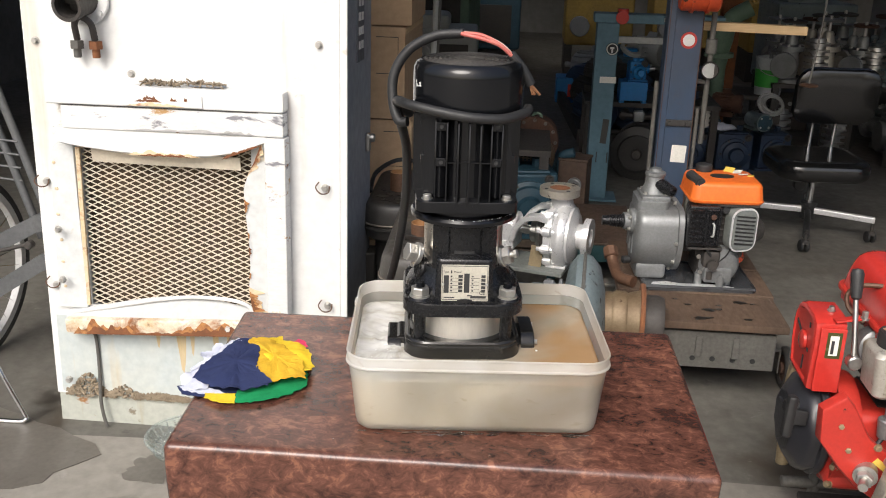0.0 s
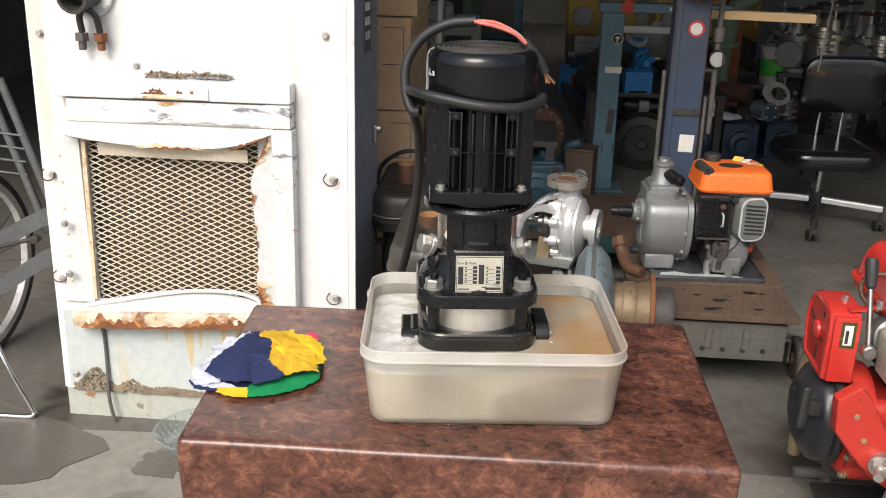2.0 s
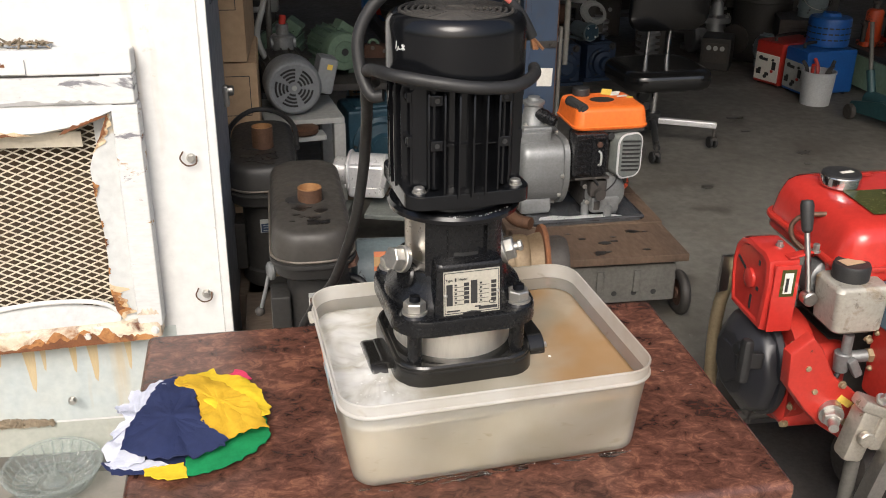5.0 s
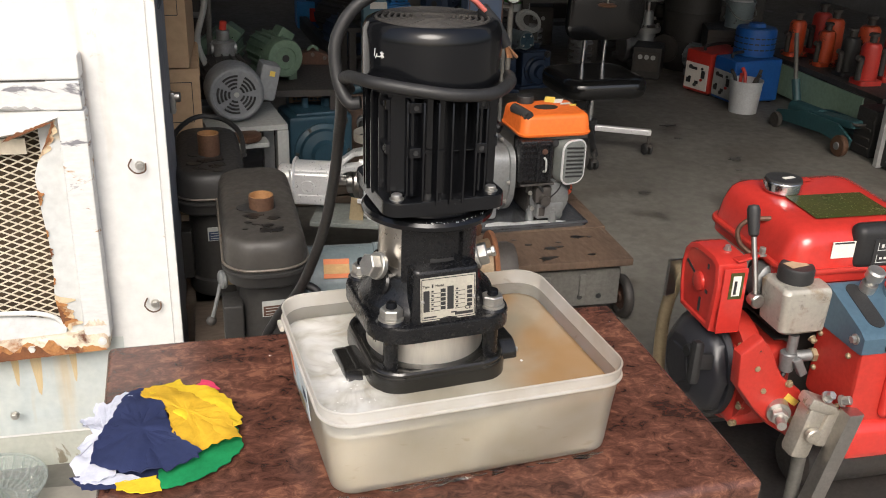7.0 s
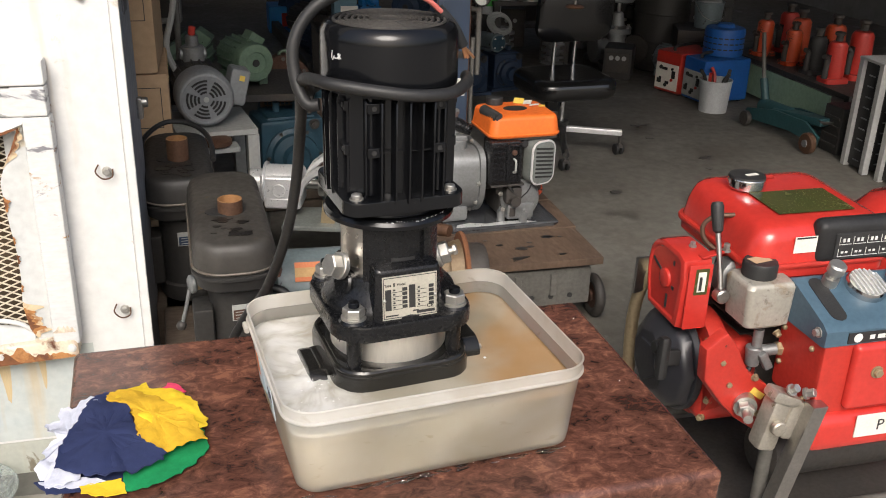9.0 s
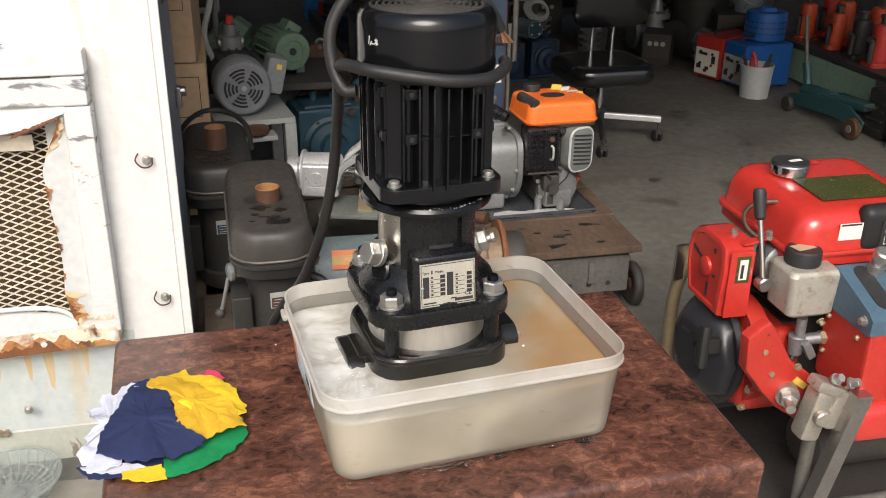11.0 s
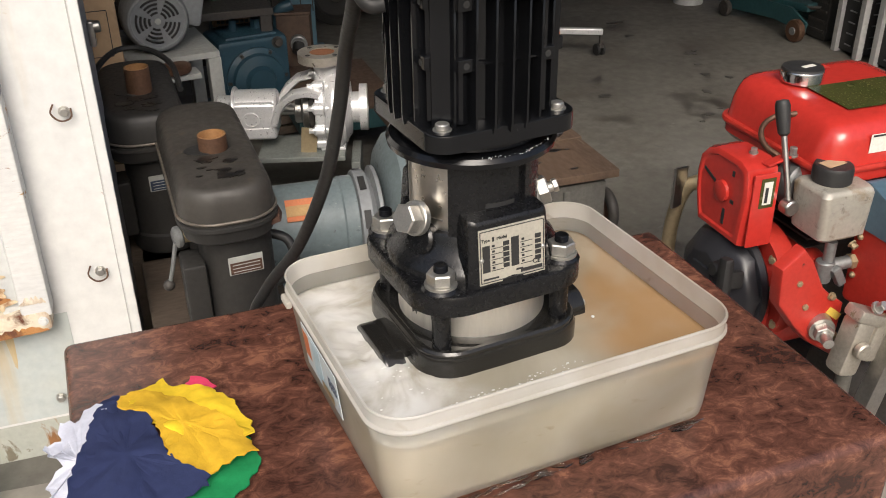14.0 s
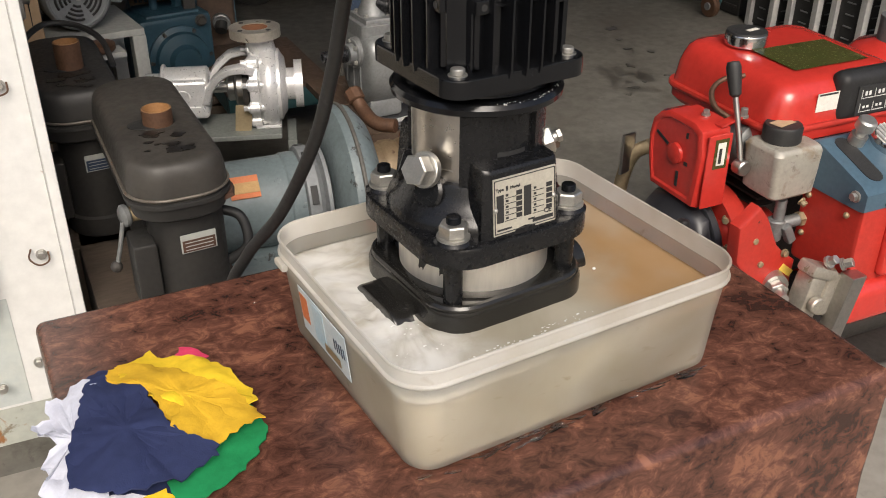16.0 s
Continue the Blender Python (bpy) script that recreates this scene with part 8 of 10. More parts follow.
def gear_reducer(at, rz, s, mat, label):
    t = thing("gear_reducer", at, label, "gearbox", rz=rz)
    g = Geo().box((0, 0, 0.16 * s), (0.27 * s, 0.22 * s, 0.28 * s), 0.02 * s).box((0, 0, 0.012 * s), (0.32 * s, 0.26 * s, 0.024 * s), 0.004)
    g.box((0, 0, 0.295 * s), (0.20 * s, 0.18 * s, 0.03 * s), 0.01)
    part("housing", g, mat, t)
    cv = part("cover", Geo().lathe([(0.118 * s, 0), (0.118 * s, 0.012), (0.10 * s, 0.02), (0.095 * s, 0.04), (0.06 * s, 0.05), (0.05 * s, 0.075), (0.001, 0.075)], (0, -0.11 * s, 0.15 * s), (0, -1, 0), 36), mat, t)
    for k in range(6):
        a = 2 * math.pi * k / 6
        part("bolt", Geo().bolt((0.108 * s * math.cos(a), -0.122 * s, 0.15 * s + 0.108 * s * math.sin(a)), (0, -1, 0), 0.007, 0.01), M["iron_dark"], cv)
    part("plug", Geo().bolt((0.09 * s, -0.112 * s, 0.275 * s), (0, -1, 0), 0.017, 0.02), M["iron_dark"], t)
    part("breather", Geo().cyl((-0.04 * s, 0, 0.31 * s), (-0.04 * s, 0, 0.35 * s), 0.015, n=12), mat, t)
    part("filler_plug", Geo().cyl((0.05 * s, 0.0, 0.31 * s), (0.05 * s, 0, 0.345 * s), 0.022, n=6), mat, t)
    return t


def crate(at, size, rz, label, mat=None):
    t = thing("wooden_crate", at, label, "crate", rz=rz)
    w, d, h = size
    n = max(2, int(h / 0.11))
    for k in range(n):
        for s in (-1, 1):
            part("slat", Geo().box((0, s * d / 2, (k + 0.5) * h / n), (w, 0.016, h / n - 0.01), 0.002), mat or M["wood_board"], t)
            part("slat", Geo().box((s * w / 2, 0, (k + 0.5) * h / n), (0.016, d - 0.02, h / n - 0.01), 0.002), mat or M["wood_board"], t)
    part("lid", Geo().box((0, 0, h - 0.008), (w - 0.02, d - 0.02, 0.016), 0.002), mat or M["wood_board"], t)
    return t


crate((0.165, 4.40, floor_z(4.4)), (0.38, 0.34, 0.085), 4, "low dark wooden crate carrying a blue gearbox")
gear_reducer((0.165, 4.37, floor_z(4.4) + 0.086), 10, 1.05, M["blue_machine"], "blue cast gearbox with round bolted cover on a crate")


def silver_pump():
    t = thing("volute_pump", (0.30, 3.50, floor_z(3.5)), "bright silver-painted volute pump with bolted flanges on a bed", "pump", rz=-16)
    z0 = 0.42 - floor_z(3.5)
    g = Geo().lathe([(0.06, -0.05), (0.112, -0.048), (0.116, -0.044), (0.116, -0.022), (0.106, -0.018), (0.122, -0.012), (0.130, 0.004), (0.130, 0.020), (0.120, 0.034), (0.112, 0.036), (0.112, 0.046), (0.098, 0.052), (0.085, 0.062), (0.05, 0.065)], (0.02, 0, z0), (1, 0, 0), 48)
    lugs = []
    for k in range(10):
        a = 2 * math.pi * k / 10 + 0.3
        cyl_y, cyl_z = 0.116 * math.cos(a), z0 + 0.116 * math.sin(a)
        lugs.append(Geo().cyl((-0.032, cyl_y, cyl_z), (0.002, cyl_y, cyl_z), 0.019, n=14, bev=0.003).cyl((0.002, cyl_y * 0.99, z0 + (cyl_z - z0) * 0.99), (0.058, cyl_y * 0.93, z0 + (cyl_z - z0) * 0.93), 0.015, 0.010, n=12, bev=0.003))
    g.cyl((0.02, 0.0, z0 + 0.10), (0.005, 0.0, z0 + 0.17), 0.042, n=24)
    v = part("volute", g, M["silver_paint"], t, "silver volute casing with lobed rim")
    for lg in lugs:
        part("lug", lg, M["silver_paint"], v)
    for k in range(10):
        a = 2 * math.pi * k / 10 + 0.3
        part("casing_bolt", Geo().bolt((-0.03, 0.118 * math.cos(a), z0 + 0.118 * math.sin(a)), (-1, 0, 0), 0.009, 0.02), M["silver_paint"], v)
    fl = part("outlet_flange", Geo().pipe([(0.04, 0.0), (0.04, 0.028)], [(0.078, 0.0), (0.078, 0.028)], (0.0, 0, z0 + 0.16), n=40), M["aluminium"], t, "grey outlet flange with rusty bore")
    part("bore", Geo().cyl((0, 0, z0 + 0.16), (0, 0, z0 + 0.185), 0.0405, n=30), M["rust"], fl)
    for k in range(4):
        a = math.pi / 4 + math.pi / 2 * k
        part("bolt_hole", Geo().cyl((0.06 * math.cos(a), 0.06 * math.sin(a), z0 + 0.1878), (0.06 * math.cos(a), 0.06 * math.sin(a), z0 + 0.1886), 0.008, n=14), M["ink"], fl)
    g = Geo().cyl((0.06, 0, z0), (0.12, 0, z0), 0.05, n=28).pipe([(0.036, 0.0), (0.036, 0.025)], [(0.075, 0.0), (0.075, 0.025)], (0.11, 0, z0), (1, 0, 0), 36)
    part("inlet_flange", g, M["silver_paint"], t, "silver inlet flange")
    # bearing bracket with two broad swept arms
    for sy in (-1, 1):
        path = [(-0.012, 0.088, 0.078), (-0.05, 0.090, 0.086), (-0.09, 0.084, 0.078), (-0.125, 0.074, 0.052), (-0.150, 0.064, 0.016), (-0.165, 0.058, -0.03)]
        lo = []
        for k, (a, b, c) in enumerate(path):
            p, q = path[max(k - 1, 0)], path[min(k + 1, len(path) - 1)]
            d = Vector((q[0] - p[0], 0, q[2] - p[2])).normalized()
            n = Vector((-d.z, 0, d.x))
            wd = 0.027 - 0.002 * k
            m = Vector((a, sy * b, z0 + c))
            lo.append([m + n * 0.012 * u + Vector((0, wd * v, 0)) for u, v in ((1, -0.7), (1, 0.7), (0.6, 1), (-0.6, 1), (-1, 0.7), (-1, -0.7), (-0.6, -1), (0.6, -1))])
        part("bracket_arm", Geo().ring(lo), M["silver_paint"], t, sharp=50)
    part("seal_ring", Geo().cyl((-0.035, 0, z0), (-0.075, 0, z0), 0.062, n=28, bev=0.006).cyl((-0.075, 0, z0), (-0.10, 0, z0), 0.045, n=24, bev=0.004), M["steel"], t)
    part("dark_gap", Geo().cyl((-0.034, 0, z0), (-0.05, 0, z0), 0.082, n=28), M["iron_dark"], t)
    part("shaft", Geo().cyl((-0.09, 0, z0), (-0.36, 0, z0), 0.018, n=18), M["steel"], t)
    g = Geo().box((-0.225, 0, z0 - 0.018), (0.135, 0.135, 0.125), 0.014, seg=3).cyl((-0.29, 0, z0 + 0.002), (-0.155, 0, z0 + 0.002), 0.066, n=32, bev=0.006)
    bh = part("bearing_housing", g, M["silver_paint"], t, "silver bearing housing with raised disc")
    part("end_plate", Geo().cyl((-0.296, 0, z0), (-0.286, 0, z0), 0.078, n=36, bev=0.003), M["silver_paint"], bh)
    part("raised_disc", Geo().lathe([(0.026, 0), (0.0255, 0.003), (0.021, 0.0035), (0.020, 0.0015), (0.001, 0.0015)], (-0.235, -0.0675, z0 - 0.010), (0, -1, 0), 26), M["silver_paint"], bh)
    part("raised_panel", Geo().box((-0.225, -0.0685, z0 - 0.055), (0.09, 0.006, 0.034), 0.003), M["silver_paint"], bh)
    for k in range(4):
        a = math.pi / 4 + math.pi / 2 * k
        part("plate_bolt", Geo().bolt((-0.296, 0.062 * math.cos(a), z0 + 0.062 * math.sin(a)), (-1, 0, 0), 0.007, 0.010), M["silver_paint"], bh)
    part("coupling", Geo().cyl((-0.30, 0, z0), (-0.35, 0, z0), 0.05, n=24, bev=0.006), M["silver_paint"], t)
    part("tag", Geo().box((-0.055, -0.09, z0 - 0.075), (0.05, 0.004, 0.085), 0.001, rot=(0, 6, 0)), M["brass"], t, "brown paper tag")
    part("drain_plug", Geo().cyl((0.015, -0.07, z0 - 0.12), (0.015, -0.10, z0 - 0.135), 0.012, n=6), M["steel"], t)
    part("bed", Geo().box((-0.08, -0.03, z0 - 0.125), (0.28, 0.20, 0.018), 0.004).box((-0.32, 0, (z0 - 0.17) / 2), (0.03, 0.19, z0 - 0.137), 0.004).box((0.09, 0, (z0 - 0.17) / 2), (0.03, 0.19, z0 - 0.137), 0.004), M["guard_grey"], t, "grey steel bed frame")
    part("foot", Geo().box((0.02, 0, z0 - 0.112), (0.08, 0.16, 0.012), 0.004), M["silver_paint"], t)
    return t


silver_pump()


def grey_blower():
    t = thing("motor_blower", (0.14, 2.93, floor_z(2.9)), "grey-blue motor with big round blower casing and brass outlet", "blower", rz=-4)
    z = 0.285
    g = Geo().lathe([(0.06, -0.16), (0.10, -0.155), (0.12, -0.14), (0.122, 0.06), (0.126, 0.065), (0.126, 0.10), (0.11, 0.11)], (0.0, 0, z), (1, 0, 0), 44)
    mb = part("motor_body", g, M["grey_blue"], t, "chipped grey-blue motor body")
    lb = part("label", Geo().box((0, 0, 0), (0.076, 0.002, 0.062), 0).turn(pose(-0.053, -0.0835, z + 0.0905, -47, 0, 0)), M["orange_label"], mb, "orange warning label")
    part("label_patch", Geo().box((0.0, -0.0015, -0.002), (0.076, 0.0012, 0.030), 0).turn(pose(-0.053, -0.0835, z + 0.0905, -47, 0, 0)), M["gold_label"], lb)
    part("end_bell", Geo().lathe([(0.13, 0.10), (0.138, 0.105), (0.138, 0.135), (0.12, 0.15), (0.145, 0.155), (0.145, 0.165), (0.10, 0.18)], (0.0, 0, z), (1, 0, 0), 44), M["motor_grey"], t)
    for k in range(8):
        a = radians(20 + 45 * k)
        part("vent_slot", Geo().box((0.120, 0.139 * math.cos(a), z + 0.139 * math.sin(a)), (0.018, 0.05, 0.004), 0.001, rot=(math.degrees(a) + 90, 0, 0)), M["ink"], t)
    cx = 0.235
    g = Geo().lathe([(0.14, -0.06), (0.20, -0.05), (0.235, -0.025), (0.242, 0.0), (0.235, 0.025), (0.20, 0.055), (0.12, 0.075), (0.10, 0.08)], (cx, 0, z - 0.005), (1, 0, 0), 56)
    part("blower_casing", g, M["grey_blue"], t, "big round grey-blue casing with a welded seam")
    part("seam", Geo().torus((cx, 0, z - 0.005), 0.241, 0.006, (1, 0, 0), 56, 8), M["cart_steel"], t)
    part("outlet", Geo().lathe([(0.085, 0.07), (0.09, 0.085), (0.088, 0.10), (0.094, 0.11), (0.094, 0.14), (0.088, 0.15), (0.095, 0.17), (0.10, 0.19)], (cx, -0.0, z + 0.03), (1, 0, 0), 40), M["brass_dull"], t, "tarnished brass outlet rings")
    part("outlet_ring", Geo().lathe([(0.09, 0.19), (0.122, 0.19), (0.125, 0.198), (0.122, 0.205), (0.09, 0.205)], (cx, 0, z + 0.03), (1, 0, 0), 40), M["rust"], t, "rusty brown ring")
    part("outlet_drum", Geo().lathe([(0.07, 0.205), (0.095, 0.207), (0.098, 0.25), (0.09, 0.27), (0.05, 0.272)], (cx, 0.0, z + 0.02), (1, 0, 0), 36), M["iron_dark"], t)
    part("elbow", Geo().tube([(cx + 0.085, 0.19, z + 0.20), (cx + 0.10, 0.15, z + 0.165), (cx + 0.12, 0.09, z + 0.145), (cx + 0.165, 0.05, z + 0.145)], 0.020, 14), M["brass_brown"], t, "brown copper elbow")
    part("elbow_nut", Geo().cyl((cx + 0.082, 0.20, z + 0.21), (cx + 0.09, 0.17, z + 0.185), 0.026, n=8, bev=0.004), M["brass_brown"], t)
    for y in (-0.09, 0.09):
        part("foot", Geo().box((-0.02, y, (z - 0.10) / 2), (0.22, 0.05, z - 0.10), 0.005), M["grey_blue"], t)
    return t


grey_blower()


def cream_gear_case():
    t = thing("cream_gearbox", (0.42, 2.60, 0.0), "cream cast gear case with lifting eye", "gearbox", rz=-6)
    part("case", Geo().box((0, 0, 0.165), (0.22, 0.17, 0.33), 0.018, seg=3), M["aluminium"], t)
    part("boss", Geo().slab([(0.05 * math.cos(a), 0.032 * math.sin(a)) for a in [2 * math.pi * k / 24 for k in range(24)]], 0, 0.008, (0.02, -0.02, 0.33), bev=0.003), M["cast_grey"], t)
    part("lifting_eye", Geo().torus((-0.085, 0.0, 0.355), 0.018, 0.006, (1, 0.4, 0), 20, 8).cyl((-0.085, 0, 0.325), (-0.085, 0, 0.34), 0.014, n=6), M["rust"], t, "rusty eye bolt")
    for x, y in ((-0.09, -0.06), (0.09, -0.06), (0.09, 0.06)):
        part("screw", Geo().bolt((x, y, 0.33), (0, 0, 1), 0.008, 0.012), M["iron_dark"], t)
    return t


cream_gear_case()


# ---------- steel posts ----------
def steel_posts():
    f1, f2 = floor_z(5.3), floor_z(3.8)
    t = thing("blue_post", (0.595, 5.33, f1), "faded blue square steel post with cross beam on top", "post")
    part("upright", Geo().box((-0.02, 0, 0.50), (0.122, 0.10, 1.0), 0.008), M["post_blue"], t)
    part("top_beam", Geo().box((0.25, 0, 1.025), (0.70, 0.11, 0.05), 0.006), M["post_blue"], t)
    part("pad", Geo().cyl((0.055, -0.03, 1.05), (0.055, -0.03, 1.075), 0.03, n=18).cyl((0.05, -0.056, 1.03), (0.05, -0.064, 1.03), 0.035, n=20), M["red_dull"], t, "red rubber pad")
    part("base_plate", Geo().box((0, 0, 0.006), (0.2, 0.2, 0.012), 0.002), M["post_blue"], t)
    em = part("round_emblem", Geo().cyl((0.01, -0.0505, 0.86), (0.01, -0.0520, 0.86), 0.035, n=28), M["ink"], t, "black and white round emblem")
    part("emblem_ring", Geo().torus((0.01, -0.052, 0.86), 0.029, 0.003, (0, 1, 0), 28, 6), M["chalk"], em)
    part("emblem_mark", Geo().box((0.01, -0.0525, 0.865), (0.022, 0.001, 0.012), 0).box((0.01, -0.0525, 0.85), (0.008, 0.001, 0.022), 0), M["chalk"], em)
    part("paper_strip", Geo().box((0.0, -0.0507, 0.69), (0.09, 0.0012, 0.035), 0), M["white_label"], t, "cream paper strip")
    part("tape_mark", Geo().box((0.005, -0.0507, 0.40), (0.035, 0.0012, 0.14), 0, rot=(0, 4, 0)), M["sooty"], t)
    part("white_strip", Geo().box((0.33, -0.0557, 1.025), (0.11, 0.0012, 0.02), 0), M["white_label"], t)
    part("cross_rail", Geo().box((0.17, 0.02, 0.905), (0.262, 0.03, 0.036), 0.004), M["light_grey"], t, "pale grey cross rail")
    for x in (-0.03, 0.03):
        part("slot", Geo().box((x, -0.0507, 0.25), (0.006, 0.0012, 0.06), 0), M["ink"], t)
    t = thing("navy_post", (0.748, 3.80, f2), "dark navy steel post with rust marks and paper tag", "post")
    part("upright", Geo().box((0, 0, 1.15), (0.135, 0.10, 2.3), 0.006), M["post_navy"], t)
    part("edge_strip", Geo().box((-0.05, -0.054, 1.15), (0.022, 0.010, 2.28), 0.003), M["post_navy"], t)
    part("bolt_plate", Geo().box((0.01, -0.053, 0.79), (0.11, 0.008, 0.026), 0.002), M["iron_dark"], t)
    for x in (-0.025, 0.045):
        part("bolt", Geo().bolt((x, -0.057, 0.79), (0, -1, 0), 0.009, 0.012), M["iron_dark"], t)
    part("paper_tag", Geo().box((0.025, -0.0515, 0.665), (0.058, 0.0012, 0.07), 0, rot=(0, 2, 0)), M["white_label"], t, "cream paper tag")
    em = part("round_sign", Geo().cyl((0.018, -0.0505, 1.115), (0.018, -0.052, 1.115), 0.032, n=28), M["red_dull"], t, "round red and white sign")
    part("rust_edge", Geo().box((0.0665, -0.0495, 1.15), (0.004, 0.004, 2.2), 0.001).box((-0.0615, -0.0598, 1.15), (0.003, 0.003, 2.2), 0.001), M["rust_dark"], t, "rusty corner edges")
    part("sign_face", Geo().cyl((0.018, -0.052, 1.115), (0.018, -0.0532, 1.115), 0.023, n=24), M["chalk"], em)
    part("pipe", Geo().cyl((-0.085, -0.04, 0.0), (-0.085, -0.03, 0.95), 0.009, n=10).cyl((0.085, -0.03, 0.0), (0.085, -0.03, 0.85), 0.008, n=10), M["cart_steel"], t, "thin conduit pipe")
    part("base_plate", Geo().box((0, 0, 0.006), (0.22, 0.2, 0.012), 0.002), M["post_navy"], t)
    h = part("hoist_drum", Geo().cyl((-0.04, -0.10, 1.29), (0.11, -0.10, 1.29), 0.06, n=28, bev=0.008).cyl((0.0, -0.10, 1.29), (0.01, -0.10, 1.29), 0.068, n=28).cyl((0.06, -0.10, 1.29), (0.07, -0.10, 1.29), 0.068, n=28), M["jack_orange"], t, "orange-red hoist drum")
    part("timber", Geo().box((0.25, 0.08, 1.158), (0.48, 0.05, 0.034), 0.003, rot=(0, 1, 0)), M["pine"], t, "pale sawn timber batten")
    hd = part("hanging_wire", Geo().tube([(0.545, 0.04, 1.42), (0.535, 0.04, 1.15), (0.52, 0.04, 0.947)], 0.004, 6), M["cart_steel"], t)
    part("hanging_disc", Geo().lathe([(0.001, -0.004), (0.035, -0.004), (0.038, 0.0), (0.03, 0.005), (0.001, 0.007)], (0.52, 0.04, 0.947), n=26), M["brass_brown"], t, "small brown hanging disc")
    gg = part("gauge", Geo().lathe([(0.034, 0), (0.035, 0.02), (0.031, 0.026), (0.03, 0.02), (0.001, 0.02)], (0.115, -0.02, 1.0), (-0.1, -1, 0), 26), M["iron_dark"], t, "round pressure gauge")
    part("dial", Geo().cyl((0.113, -0.0405, 1.0), (0.113, -0.0415, 1.0), 0.029, n=22), M["light_grey"], gg)
    part("gauge_pipe", Geo().cyl((0.115, 0.0, 0.70), (0.115, 0.0, 1.22), 0.011, n=10).cyl((0.115, 0, 1.06), (0.115, 0, 1.12), 0.022, n=12, bev=0.004).cyl((0.06, 0.02, 0.95), (0.115, 0.0, 0.95), 0.01, n=8), M["cart_steel"], t)


steel_posts()


# ---------- wheel and stand beside the cabinet ----------
def spoked_wheel():
    t = thing("spoked_wheel", (-1.775, 2.86, 0.0), "spoked wheel with a broad pale aluminium rim beside the cabinet", "wheel", rz=82)
    part("tyre", Geo().torus((0, 0, 0.360), 0.343, 0.017, (0, 1, 0), 56, 10), M["tyre"], t)
    part("rim", Geo().pipe([(0.306, -0.014), (0.306, 0.014)], [(0.330, -0.014), (0.336, 0.0), (0.330, 0.014)], (0, 0, 0.360), (0, 1, 0), 64), M["rim_alloy"], t, "pale aluminium rim")
    hb = part("hub", Geo().cyl((0, -0.04, 0.360), (0, 0.04, 0.360), 0.02, n=16, bev=0.003), M["chrome"], t)
    for k in range(28):
        a = 2 * math.pi * k / 28
        s = 0.03 if k % 2 else -0.03
        part("spoke", Geo().cyl((0.02 * math.cos(a + 0.8), s, 0.360 + 0.02 * math.sin(a + 0.8)), (0.307 * math.cos(a), 0, 0.360 + 0.307 * math.sin(a)), 0.0016, n=5), M["chrome"], hb)
    t = thing("tube_stand", (-1.396, 2.512, 0.0), "bent chrome tube stand on the wet floor", "stand")
    part("tube", Geo().tube([(-0.14, 0.05, 0.30), (-0.07, 0.0, 0.19), (-0.006, 0.0, 0.035), (0.0, -0.004, 0.018), (-0.02, -0.008, 0.010), (-0.09, -0.01, 0.010), (-0.35, -0.02, 0.010)], 0.008, 10, 8), M["chrome"], t)
    t = thing("cycle_frame", (-1.56, 2.80, 0.0), "grey cycle frame with a flat two-armed stay in the shade", "frame")
    for z1, z2 in ((0.50, 0.590), (0.345, 0.452)):
        part("stay_arm", Geo().ring([[(x, -0.012, z - 0.030), (x, 0.012, z - 0.030), (x, 0.012, z + 0.030), (x, -0.012, z + 0.030)] for x, z in ((-0.30, z1 - 0.14), (-0.04, z1), (0.125, z2), (0.15, z2 + 0.004))]), M["frame_grey"], t, "flat dark grey stay")
    part("axle_bolt", Geo().cyl((0.10, -0.015, 0.52), (0.10, -0.045, 0.52), 0.014, n=14, bev=0.003).cyl((-0.06, -0.02, 0.475), (0.11, -0.03, 0.525), 0.007, n=10), M["iron_dark"], t)
    for dx in (0.0, 0.055):
        part("strut", Geo().cyl((-0.09 + dx, 0.12, 1.02), (0.075 + dx, 0.10, 0.50), 0.014, n=10), M["frame_grey"], t)
    for k in range(4):
        part("rack_wire", Geo().cyl((-0.22, 0.10, 0.72 + 0.045 * k), (0.03, 0.10, 0.70 + 0.045 * k), 0.004, n=8), M["frame_grey"], t)
    part("prop", Geo().cyl((-0.28, 0.0, 0.0), (-0.28, 0.0, 0.40), 0.016, n=10).cyl((0.13, 0.02, 0.0), (0.13, 0.02, 0.44), 0.012, n=10), M["iron_dark"], t)


spoked_wheel()


# ---------- things further back in the workshop ----------
FB = 0.06


def steel_bench(at, size, label, mat=None):
    w, d, h = size
    t = thing("steel_bench", at, label, "bench")
    part("top", Geo().box((0, 0, h - 0.015), (w, d, 0.03), 0.003), mat or M["iron_dark"], t)
    for sx in (-1, 1):
        for sy in (-1, 1):
            part("leg", Geo().box((sx * (w / 2 - 0.03), sy * (d / 2 - 0.03), (h - 0.03) / 2), (0.045, 0.045, h - 0.03), 0.003), mat or M["iron_dark"], t)
    part("brace", Geo().box((0, d / 2 - 0.03, h * 0.35), (w - 0.1, 0.03, 0.03), 0.003), mat or M["iron_dark"], t)
    return t


